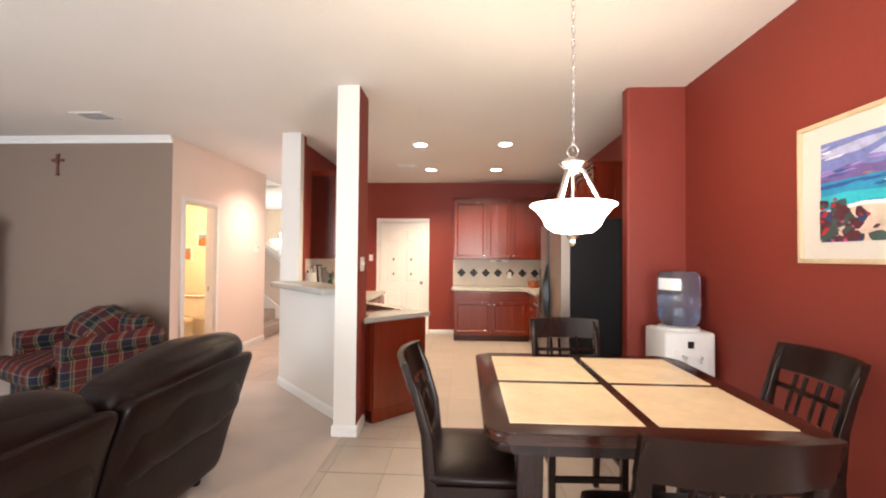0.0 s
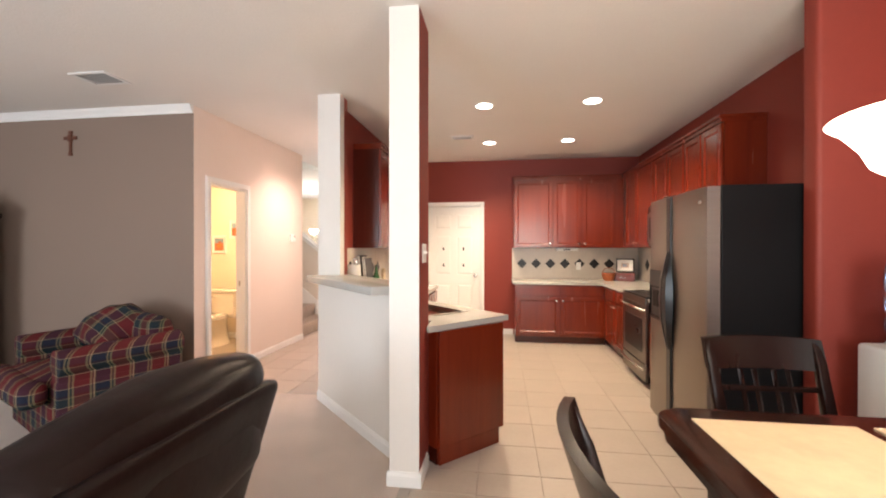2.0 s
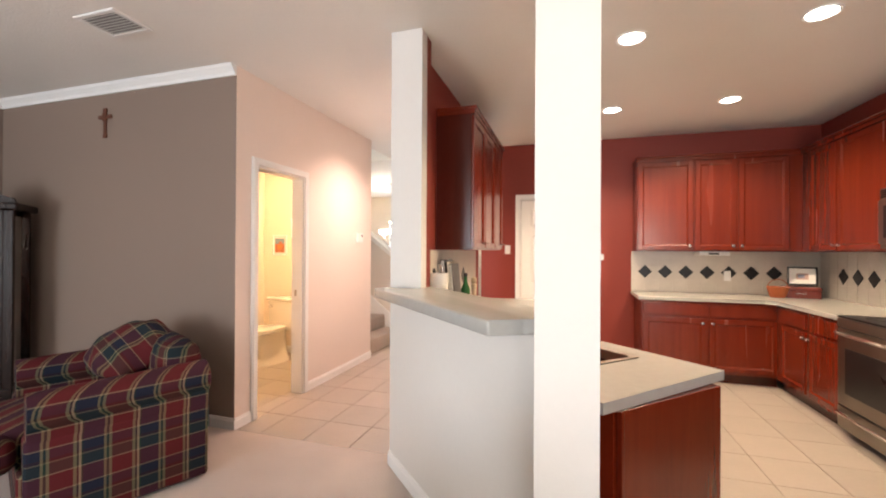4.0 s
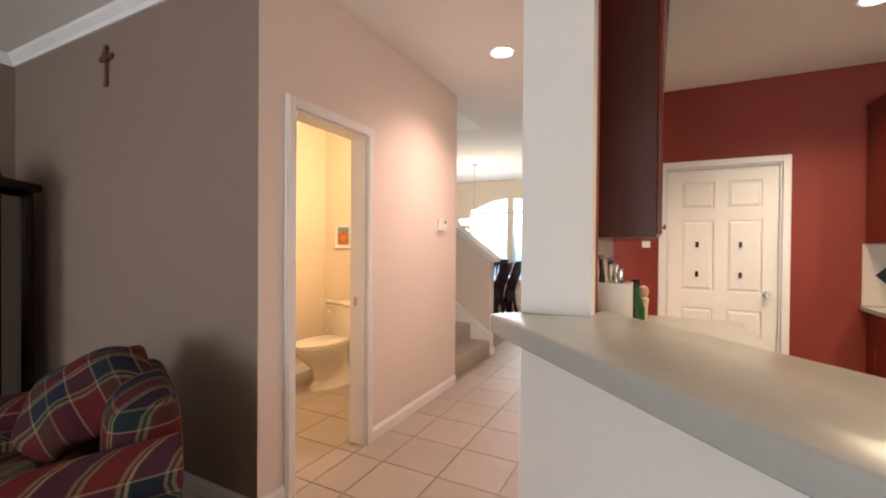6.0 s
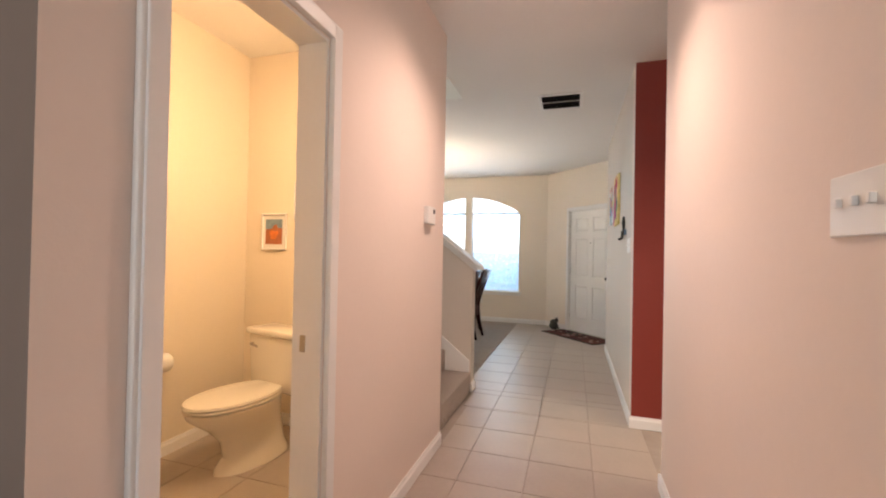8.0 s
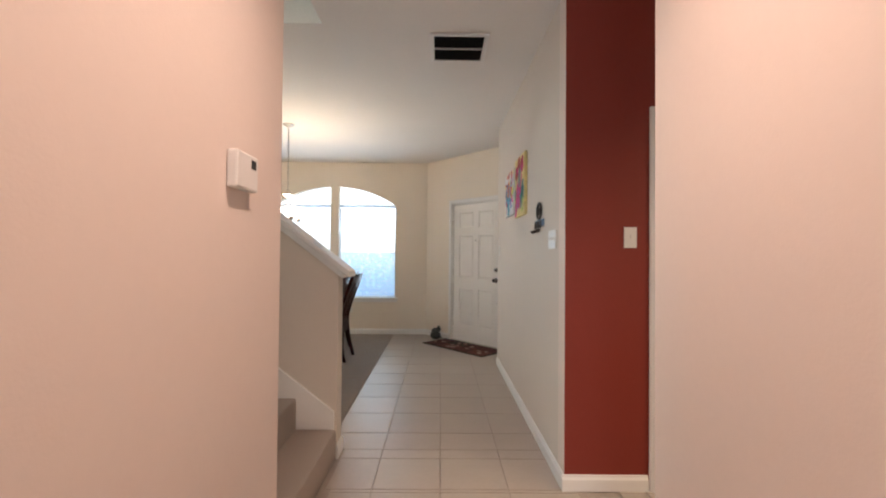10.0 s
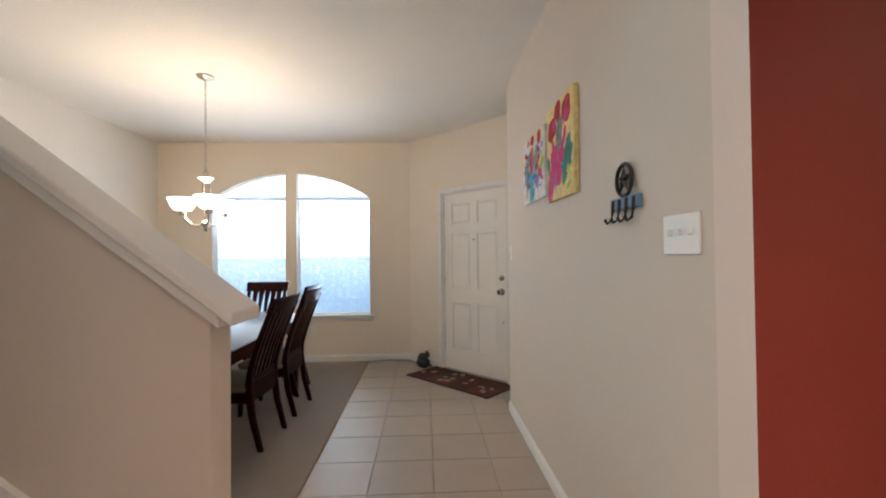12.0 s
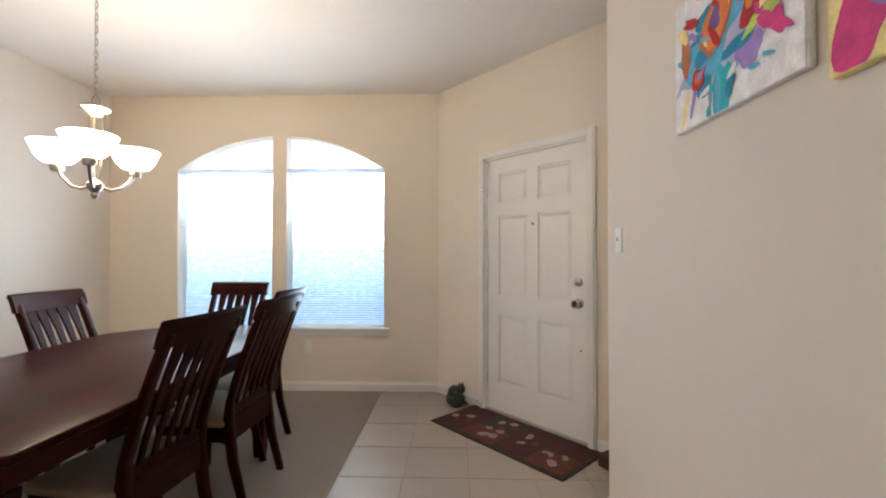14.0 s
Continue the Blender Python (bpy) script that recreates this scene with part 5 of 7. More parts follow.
def pub_chair():
    """Faces -y; back at y > 0."""
    t = thing("pub_chair", pose(0, 0, 0), "espresso counter-height chair with a lattice back", "chair", "chairs round the pub table")
    SZ, w = 0.615, 0.21
    bm = soft_box(-w, w, -0.22, 0.19, SZ - 0.035, SZ + 0.012, puff=0.012, r=0.02, cuts=5, lump=0.001)
    part("seat", bm, M_leather, t, "dark padded seat", True)
    bm = bmesh.new()
    for b in ((-w + 0.02, w - 0.02, -0.20, -0.18), (-w + 0.02, w - 0.02, 0.155, 0.175), (-w + 0.005, -w + 0.025, -0.19, 0.17), (w - 0.025, w - 0.005, -0.19, 0.17)):
        box(*b, SZ - 0.10, SZ - 0.036, bevel=0.003, seg=1, bm=bm)
    part("seat_frame", bm, M_espresso, t)
    for s in (-1, 1):
        part("front_leg", loft([(s * 0.185 - 0.016, s * 0.185 + 0.016, -0.205, -0.173, 0), (s * 0.185 - 0.02, s * 0.185 + 0.02, -0.21, -0.17, SZ - 0.036)], bevel=0.003), M_espresso, t)
        part("back_leg", loft([(s * 0.185 - 0.017, s * 0.185 + 0.017, 0.205, 0.24, 0), (s * 0.185 - 0.02, s * 0.185 + 0.02, 0.155, 0.20, SZ - 0.05), (s * 0.188 - 0.019, s * 0.188 + 0.019, 0.175, 0.215, SZ + 0.14),
                               (s * 0.192 - 0.017, s * 0.192 + 0.017, 0.225, 0.255, SZ + 0.30), (s * 0.195 - 0.014, s * 0.195 + 0.014, 0.265, 0.288, SZ + 0.385)], bevel=0.004), M_espresso, t, smooth=True)
    bm = bmesh.new()
    n = 8
    for i in range(n):
        a, b = -0.212 + 0.424 * i / n, -0.212 + 0.424 * (i + 1) / n
        f = lambda x: 0.042 * (1 - (x / 0.212) ** 2)
        v = [bm.verts.new(p) for x in (a, b) for p in ((x, 0.225 + f(x), SZ + 0.282), (x, 0.248 + f(x), SZ + 0.282), (x, 0.286 + f(x), SZ + 0.395 + 0.006 * (1 - (x / 0.212) ** 2)), (x, 0.262 + f(x), SZ + 0.395 + 0.006 * (1 - (x / 0.212) ** 2)))]
        for q in range(4):
            bm.faces.new((v[q], v[(q + 1) % 4], v[4 + (q + 1) % 4], v[4 + q]))
        if i == 0:
            bm.faces.new(v[:4])
        if i == n - 1:
            bm.faces.new(v[4:][::-1])
    bmesh.ops.remove_doubles(bm, verts=bm.verts[:], dist=1e-5)
    bmesh.ops.recalc_face_normals(bm, faces=bm.faces[:])
    part("top_rail", bm, M_espresso, t, "wide curved top rail", True)
    part("lower_rail", box(-0.175, 0.175, 0.185, 0.207, SZ + 0.07, SZ + 0.105, bevel=0.003), M_espresso, t)
    part("mid_rail", box(-0.175, 0.175, 0.222, 0.240, SZ + 0.205, SZ + 0.225, bevel=0.003), M_espresso, t)
    for x in (-0.085, -0.035, 0.035, 0.085):
        part("slat", tube([(x, 0.196, SZ + 0.10), (x, 0.225, SZ + 0.20), (x, 0.252, SZ + 0.28)], 0.009, 4), M_espresso, t)
    for y0, z in ((-0.19, 0.24), (0.20, 0.24)):
        part("stretcher", box(-0.17, 0.17, y0 - 0.01, y0 + 0.012, z, z + 0.03, bevel=0.003), M_espresso, t)
    for s in (-1, 1):
        part("side_stretcher", box(s * 0.185 - 0.01, s * 0.185 + 0.01, -0.175, 0.19, 0.30, 0.325, bevel=0.003), M_espresso, t)
    return t


pc = pub_chair()
pc.matrix_basis = pose(0.88, 0.79, 0, 0, 0, 180)          # south side, back to the south
copy_thing(pc, pose(0.917, 1.96, 0, 0, 0, 2))                # north side
copy_thing(pc, pose(0.345, 1.27, 0, 0, 0, 90))               # west side
copy_thing(pc, pose(1.49, 1.40, 0, 0, 0, -90))               # east side

# pendant
pd = thing("pendant_lamp", pose(*PENDANT, C), "lit frosted glass bowl pendant on a satin nickel frame", "pendant lamp")
part("canopy", lathe([(0, 0), (0.062, 0), (0.060, -0.012), (0.03, -0.03), (0.008, -0.038), (0, -0.038)], 28), M_chrome, pd, smooth=True)


def chain(parent, top, bottom, mt, link=0.034, r=0.011, wire=0.0022):
    z, k = top, 0
    seg = []
    while z > bottom:
        pts = []
        for i in range(11):
            a = 2 * math.pi * i / 10
            pts.append((r * 0.6 * math.cos(a) if k % 2 else 0, 0 if k % 2 else r * 0.6 * math.cos(a), z - link / 2 + link / 2 * 1.12 * math.sin(a)))
        seg.append(pts)
        z -= link * 0.86
        k += 1
    bm = bmesh.new()
    for pts in seg:
        tube(pts, wire, 5, bm=bm)
    part("chain", bm, mt, parent, "thin metal chain", True)
    part("cord", tube([(0.002, 0.001, top), (0.004, 0.002, bottom)], 0.0022, 5), M_plastic, parent, "pale cord")


chain(pd, -0.038, -0.875, M_chrome)
part("loop", tube([(0.022 * math.cos(a * math.pi / 8), 0, -0.895 + 0.026 * math.sin(a * math.pi / 8)) for a in range(17)], 0.004, 8), M_chrome, pd, smooth=True)
part("crown", lathe([(0, -0.918), (0.018, -0.920), (0.022, -0.932), (0.055, -0.938), (0.060, -0.950), (0.045, -0.962), (0.03, -0.978), (0.022, -0.995), (0, -0.995)], 28), M_chrome, pd, "turned nickel crown", True)
for k in range(3):
    a = radians(90 + 120 * k + 15)
    ca, sa = math.cos(a), math.sin(a)
    part("arm", tube([(r * ca, r * sa, z) for r, z in ((0.030, -0.968), (0.046, -0.985), (0.064, -1.02), (0.085, -1.062), (0.104, -1.10), (0.116, -1.13))], 0.008, 8), M_chrome, pd, smooth=True)
part("stem", tube([(0, 0, -0.99), (0, 0, -1.27)], 0.006, 10), M_chrome, pd, smooth=True)
part("bowl", lathe([(0.178, -1.125), (0.172, -1.119), (0.150, -1.135), (0.120, -1.175), (0.105, -1.21), (0.075, -1.232), (0.015, -1.24), (0.015, -1.246), (0.078, -1.238), (0.109, -1.216), (0.125, -1.18), (0.155, -1.142), (0.178, -1.125)], 48), M_glow, pd, "glowing frosted glass bowl", True)
part("finial", lathe([(0, -1.243), (0.026, -1.247), (0.022, -1.262), (0.010, -1.27), (0.014, -1.282), (0.006, -1.294), (0, -1.297)], 20), M_chrome, pd, "nickel finial", True)

# beach picture on the red wall: local x to the south, -y into the room
pic = thing("framed_picture", pose(1.995, 1.775, 1.378, 0, 0, -90), "beach scene print with a white mat in a pale wood frame", "picture")
PW, PH = 0.95, 0.675
M_palewood = wood("pale_birch_frame", (0.55, 0.40, 0.24), (0.72, 0.56, 0.36), rough=0.4, coat=0.1)
bm = bmesh.new()
for b in ((0, PW, 0, 0.022), (0, PW, PH - 0.022, PH), (0, 0.022, 0.022, PH - 0.022), (PW - 0.022, PW, 0.022, PH - 0.022)):
    box(b[0], b[1], -0.028, -0.001, b[2], b[3], bevel=0.004, seg=1, bm=bm)
part("frame", bm, M_palewood, pic, "pale birch frame")
bm = bmesh.new()
quad_box(bm, 0.022, PW - 0.022, -0.012, -0.002, 0.022, PH - 0.022)
part("mat_board", bm, mat("warm_white_card", (0.66, 0.61, 0.55), rough=0.8, vary=0.03), pic, "white mat board")


def sheet(poly, y, c, parent, name="paint", label=""):
    bm = bmesh.new()
    lo = [bm.verts.new((x, y, z)) for x, z in poly]
    hi = [bm.verts.new((x, y + 0.0006, z)) for x, z in poly]
    bm.faces.new(lo), bm.faces.new(hi[::-1])
    for i in range(len(poly)):
        j = (i + 1) % len(poly)
        bm.faces.new((lo[i], hi[i], hi[j], lo[j]))
    bmesh.ops.recalc_face_normals(bm, faces=bm.faces[:])
    return part(name, bm, c, parent, label)


def blob(cx, cz, rx, rz, tilt=0.0, wob=0.18, n=22, seed=0.0):
    pts = []
    for i in range(n):
        a = 2 * math.pi * i / n
        r = 1 + wob * noise.noise(Vector((math.cos(a) * 1.4 + seed, math.sin(a) * 1.4, seed * 2.1)))
        x, z = rx * r * math.cos(a), rz * r * math.sin(a)
        pts.append((cx + x * math.cos(tilt) - z * math.sin(tilt), cz + x * math.sin(tilt) + z * math.cos(tilt)))
    return pts


def paint(c, nm):
    return mat("paint_" + nm, c, rough=0.75, vary=0.3, scale=26, fine=120, bump=0.25, bscale=120, dist=0.002)


P = {k: paint(c, k) for k, c in dict(rust=(0.42, 0.15, 0.07), slate=(0.22, 0.30, 0.36), sky=(0.17, 0.20, 0.46), cloud=(0.42, 0.43, 0.60), hill=(0.16, 0.10, 0.28), sea=(0.02, 0.24, 0.42), teal=(0.03, 0.42, 0.50), deep=(0.02, 0.08, 0.28),
                                     sand=(0.66, 0.50, 0.40), foam=(0.74, 0.74, 0.76), leaf=(0.045, 0.075, 0.065), maroon=(0.085, 0.018, 0.025), redf=(0.42, 0.02, 0.03), pink=(0.62, 0.05, 0.22), yellow=(0.82, 0.68, 0.30), green=(0.04, 0.20, 0.17), teal2=(0.05, 0.25, 0.24),
                                     cyan=(0.10, 0.42, 0.62), orange=(0.68, 0.20, 0.05), violet=(0.33, 0.22, 0.55), white=(0.76, 0.76, 0.78), grey=(0.24, 0.25, 0.27), lime=(0.45, 0.58, 0.12), navy=(0.025, 0.045, 0.12)).items()}
X0, X1, Z0, Z1 = 0.13, 0.82, 0.10, 0.565


def pp(pts):
    return [(X0 + (X1 - X0) * u, Z0 + (Z1 - Z0) * v) for u, v in pts]


def clip01(pts):
    return [(min(1, max(0, u)), min(1, max(0, v))) for u, v in pts]


sheet(pp([(0, 0.60), (1, 0.60), (1, 1), (0, 1)]), -0.0145, P["sky"], pic)
for u, v, a, b in ((0.25, 0.90, 0.22, 0.05), (0.6, 0.82, 0.25, 0.05), (0.85, 0.93, 0.14, 0.05)):
    sheet(pp(clip01(blob(u, v, a, b, 0.1, 0.4, seed=u * 9))), -0.0158, P["cloud"], pic)
sheet(pp([(0, 0.60), (0, 0.68), (0.2, 0.74), (0.4, 0.69), (0.65, 0.77), (1, 0.70), (1, 0.60)]), -0.0164, P["hill"], pic)
sheet(pp([(0, 0.30), (0.3, 0.36), (0.6, 0.34), (1, 0.46), (1, 0.62), (0, 0.62)]), -0.0158, P["sea"], pic)
sheet(pp([(0, 0.32), (0.35, 0.38), (0.6, 0.36), (1, 0.47), (1, 0.53), (0.55, 0.45), (0.2, 0.48), (0, 0.46)]), -0.0172, P["teal"], pic)
sheet(pp([(0, 0.53), (0.5, 0.56), (1, 0.55), (1, 0.585), (0.4, 0.59), (0, 0.57)]), -0.0172, P["deep"], pic)
sheet(pp([(0, 0), (1, 0), (1, 0.44), (0.62, 0.33), (0.3, 0.35), (0, 0.29)]), -0.0184, P["sand"], pic)
sheet(pp([(0, 0.28), (0.3, 0.335), (0.62, 0.31), (1, 0.425), (1, 0.46), (0.6, 0.35), (0.3, 0.37), (0, 0.31)]), -0.0194, P["foam"], pic)
prng = random.Random(11)
for k in range(54):
    u, v = prng.uniform(0.03, 0.97), prng.choice((prng.uniform(0.78, 0.97), prng.uniform(0.62, 0.76), prng.uniform(0.38, 0.60), prng.uniform(0.48, 0.60)))
    cs = ("cloud", "foam", "sky", "deep") if v > 0.77 else ("hill", "violet", "deep", "rust") if v > 0.61 else ("sea", "teal", "deep", "foam")
    sheet(pp(clip01(blob(u, v, prng.uniform(0.03, 0.10), prng.uniform(0.006, 0.016), prng.uniform(-0.15, 0.3), 0.6, n=12, seed=k * 0.9))), -0.0190 - 0.00002 * k, P[prng.choice(cs)], pic)
for k in range(64):
    u, v = abs(prng.gauss(0, 0.17)), abs(prng.gauss(0, 0.17))
    c = prng.choice(("leaf", "leaf", "navy", "maroon", "maroon")) if k < 44 else prng.choice(("redf", "redf", "pink", "maroon"))
    r = prng.uniform(0.035, 0.075) if k < 44 else prng.uniform(0.012, 0.024)
    sheet(pp(clip01(blob(min(u, 0.46), min(v, 0.42), r * 0.75, r, prng.uniform(0, 3), 0.6, n=12, seed=k * 0.7))), -0.0206 - 0.00003 * k, P[c], pic)

# water cooler
wc = thing("water_cooler", pose(1.79, 2.59, 0), "white water cooler with a blue-tinted bottle on top", "water cooler")
part("body", box(-0.165, 0.165, -0.16, 0.16, 0, 0.905, bevel=0.022, seg=3), M_plastic, wc, "white plastic body", True)
part("front_recess", box(-0.12, 0.12, -0.1635, -0.15, 0.56, 0.80, bevel=0.01), M_trim, wc)
part("badge", box(-0.02, 0.02, -0.1645, -0.155, 0.80, 0.845, bevel=0.002), M_black, wc, "small dark badge")
for x in (-0.05, 0.05):
    part("tap", tube([(x, -0.16, 0.75), (x, -0.20, 0.745), (x, -0.205, 0.71)], 0.010, 8), M_plastic, wc, smooth=True)
part("collar", lathe([(0, 0.905), (0.135, 0.905), (0.13, 0.922), (0.09, 0.93), (0, 0.93)], 32), M_plastic, wc, smooth=True)
bt = thing("water_bottle", pose(1.79, 2.59, 0.93), "large blue-tinted water bottle on the cooler", "water bottle")
prof = [(0.0, 0.0), (0.10, 0.004), (0.125, 0.03), (0.135, 0.06), (0.135, 0.10), (0.128, 0.115), (0.128, 0.13), (0.135, 0.145), (0.135, 0.20), (0.129, 0.212), (0.129, 0.225), (0.135, 0.24), (0.135, 0.31), (0.13, 0.35), (0.11, 0.375), (0.06, 0.382), (0.0, 0.378)]
inner = [(max(0.0, r - 0.003), z + (0.003 if z < 0.2 else -0.003)) for r, z in prof]
part("shell", lathe(prof + inner[::-1], 40), M_water, bt, "blue translucent plastic", True)
part("water", lathe([(0.0, 0.006), (0.09, 0.008), (0.119, 0.033), (0.128, 0.062), (0.128, 0.098), (0.1225, 0.114), (0.1225, 0.128), (0, 0.128)], 40), M_drink, bt, "clear water", True)
bm = lathe([(0.1362, 0.25), (0.1362, 0.33)], 36)
bmesh.ops.delete(bm, geom=[f for f in bm.faces if f.calc_center_median().x > -0.055 or f.calc_center_median().y > 0.0], context="FACES")
bmesh.ops.solidify(bm, geom=bm.faces[:], thickness=0.0008)
part("paper_label", bm, M_plastic, bt, "white paper label")

# ---- living room ----
# leather sofa: local x along its length (to the south), -y to the front (west)
so = thing("sofa", pose(-1.555, 1.192, 0, 0, 0, -90), "dark brown leather reclining loveseat seen from behind", "sofa")
LEN = 1.02
part("base", box(-LEN + 0.06, LEN - 0.06, -0.42, 0.30, 0.06, 0.34, bevel=0.03, seg=3), M_leather, so, smooth=True)
for s in (-1, 1):
    part("arm", soft_box(s * (LEN - 0.10) - 0.11, s * (LEN - 0.10) + 0.11, -0.46, 0.30, 0.05, 0.60, puff=0.03, r=0.07, seed=s * 3.0), M_leather, so, "padded leather arm", True)
    x0, x1 = sorted((s * 0.012, s * LEN))
    # outer back panel leaning out towards its top
    bm = soft_box(x0 + 0.006, x1 - 0.006, -0.05, 0.05, 0.07, 0.785, puff=0.012, r=0.045, cuts=12, seed=s * 5.0, lump=0.004)
    for v in bm.verts:
        w = (v.co.z - 0.07) / 0.71
        v.co.y += 0.262 + 0.19 * max(0, w) ** 1.15
        v.co.x += -s * 0.06 * max(0, 1 - w) ** 1.5 * (abs(v.co.x) / LEN)
    part("back_panel", bm, M_leather, so, "dark leather outer back", True)
    bm = soft_box(x0 + 0.015, x1 - 0.015, 0.16, 0.44, 0.38, 0.905, puff=0.03, r=0.10, cuts=14, seed=s * 7.0, lump=0.016)
    for v in bm.verts:
        v.co.y += 0.05 * (v.co.z - 0.6)
        if v.co.z > 0.6:
            v.co.z -= 0.06 * max(0, 1 - abs(v.co.x) / 0.55) ** 1.5
            v.co.z += 0.006 * math.sin(31 * v.co.x + 9 * v.co.y) * max(0, 1 - abs(v.co.x) / 0.5)
    part("back_cushion", bm, M_leather, so, "puffed leather headrest cushion", True)
    part("seat_cushion", soft_box(s * 0.43 - 0.40, s * 0.43 + 0.40, -0.46, 0.18, 0.33, 0.50, puff=0.03, r=0.06, seed=s * 11.0), M_leather, so, "leather seat cushion", True)
    part("welt", tube([(x0 + 0.05, 0.478, 0.752), ((x0 + x1) / 2, 0.486, 0.756), (x1 - 0.05, 0.478, 0.752)], 0.005, 6), M_leather, so, smooth=True)
for sx in (-0.85, 0.85):
    for sy in (-0.36, 0.22):
        part("foot", lathe([(0, 0), (0.025, 0), (0.03, 0.06), (0, 0.06)], 12), M_black, so, at=pose(sx, sy, 0))

# plaid armchair, facing south-west
ac = thing("armchair", pose(-3.32, 3.40, 0, 0, 0, -25), "plaid upholstered armchair with rolled arms", "armchair")
AW, AD = 0.475, 0.40
part("skirt", box(-AW, AW, -AD, AD, 0.005, 0.30, bevel=0.02, seg=3), M_plaid, ac, smooth=True)
for s in (-1, 1):
    bm = bmesh.new()
    prof = []
    for i in range(13):
        a = radians(-50 + 280 * i / 12)
        prof.append((s * (AW - 0.03) + 0.115 * math.cos(a) * 0.95, 0.572 + 0.095 * math.sin(a)))
    prof = [(s * (AW - 0.03) + s * 0.075, 0.28)] + (prof if s > 0 else prof[::-1]) + [(s * (AW - 0.03) - s * 0.075, 0.28)]
    ra = [bm.verts.new((x, -AD + 0.03, z)) for x, z in prof]
    rm = [bm.verts.new((x, 0.0, z + 0.008)) for x, z in prof]
    rb = [bm.verts.new((x, AD, z + 0.02)) for x, z in prof]
    for p_, q_ in ((ra, rm), (rm, rb)):
        for i in range(len(prof)):
            j = (i + 1) % len(prof)
            bm.faces.new((p_[i], p_[j], q_[j], q_[i]))
    bm.faces.new(ra[::-1]), bm.faces.new(rb)
    bmesh.ops.recalc_face_normals(bm, faces=bm.faces[:])
    part("arm", bm, M_plaid, ac, "rolled plaid arm", True)
    part("arm_panel", box(s * (AW - 0.03) - 0.075, s * (AW - 0.03) + 0.075, -AD + 0.02, AD, 0.02, 0.46, bevel=0.02, seg=3), M_plaid, ac, smooth=True)
bm = soft_box(-AW + 0.10, AW - 0.10, AD - 0.20, AD + 0.02, 0.25, 0.78, puff=0.02, r=0.07, seed=5.0)
part("back", bm, M_plaid, ac, "plaid back", True)
part("seat_cushion", soft_box(-AW + 0.12, AW - 0.12, -AD - 0.08, AD - 0.16, 0.29, 0.47, puff=0.025, r=0.05, seed=8.0), M_plaid, ac, "plaid T-shaped seat cushion", True)
part("cushion_front", soft_box(-AW + 0.02, AW - 0.02, -AD - 0.16, -AD + 0.0, 0.30, 0.46, puff=0.02, r=0.05, seed=2.0), M_plaid, ac, "plaid cushion front", True)
bm = bmesh.new()
bmesh.ops.create_uvsphere(bm, u_segments=40, v_segments=24, radius=1)
for v in bm.verts:
    x, y, z = v.co
    k = (abs(x) ** 3.2 + abs(y) ** 3.2) ** (1 / 3.2) / max(1e-6, math.hypot(x, y))
    r = math.hypot(x, y)
    x, y = (x / max(k, 1e-6), y / max(k, 1e-6)) if r > 1e-6 else (x, y)
    th = 0.125 * (abs(z) ** 1.1) * (1 if z > 0 else -1)
    fold = 0.022 * math.sin(9 * y + 5 * x) * (1 - abs(z)) + 0.02 * noise.noise(Vector((x * 1.7, y * 1.7, z + 3)))
    v.co = Vector((0.31 * x, 0.23 * y, th + fold - 0.05 * x * x))
pw = part("throw_pillow", bm, M_plaid2, smooth=True)
pw.matrix_basis = pose(-3.42, 3.60, 0.715, 30, 4, -24)
tagged(pw, "large plaid cushion slumped on the armchair", "cushion")

# dark curio cabinet in the corner
cu = thing("curio_cabinet", pose(-5.30, 3.66, 0, 0, 0, 45), "tall dark wood curio cabinet with glass sides in the corner", "cabinet")
M_mirror = mat("cabinet_glass", (0.75, 0.78, 0.8), rough=0.03, metal=1.0, vary=0.02)
part("base", box(-0.34, 0.34, -0.19, 0.19, 0, 0.22, bevel=0.01), M_espresso, cu)
part("back", box(-0.33, 0.33, 0.16, 0.185, 0.22, 1.66), M_espresso, cu)
for sx in (-0.31, 0.31):
    for sy in (-0.165, 0.155):
        part("post", box(sx - 0.03, sx + 0.03, sy - 0.022, sy + 0.022, 0.22, 1.66, bevel=0.004), M_espresso, cu)
    part("side_glass", box(sx - 0.004, sx + 0.004, -0.14, 0.13, 0.24, 1.62), M_mirror, cu, "reflective glass side")
part("door_glass", box(-0.235, 0.235, -0.172, -0.166, 0.26, 1.60), M_mirror, cu, "reflective glass door")
for b in ((-0.28, -0.235, 0.22, 1.66), (0.235, 0.28, 0.22, 1.66), (-0.235, 0.235, 0.22, 0.26), (-0.235, 0.235, 1.60, 1.66)):
    part("door_frame", box(b[0], b[1], -0.185, -0.163, b[2], b[3], bevel=0.004), M_espresso, cu)
bm = box(-0.38, 0.38, -0.23, 0.20, 1.66, 1.72, bevel=0.014, seg=3)
part("cornice", bm, M_espresso, cu, "moulded cornice")
bm = bmesh.new()
poly = [(-0.36, 0.0), (0.36, 0.0), (0.34, 0.04), (0.22, 0.07), (0.12, 0.15), (0.05, 0.17), (0.03, 0.10), (-0.03, 0.10), (-0.05, 0.17), (-0.12, 0.15), (-0.22, 0.07), (-0.34, 0.04)]
lo = [bm.verts.new((x, -0.20, 1.721 + z)) for x, z in poly]
hi = [bm.verts.new((x, -0.165, 1.721 + z)) for x, z in poly]
bm.faces.new(lo), bm.faces.new(hi[::-1])
for i in range(12):
    bm.faces.new((lo[i], hi[i], hi[(i + 1) % 12], lo[(i + 1) % 12]))
bmesh.ops.recalc_face_normals(bm, faces=bm.faces[:])
part("pediment", bm, M_espresso, cu, "scrolled pediment")

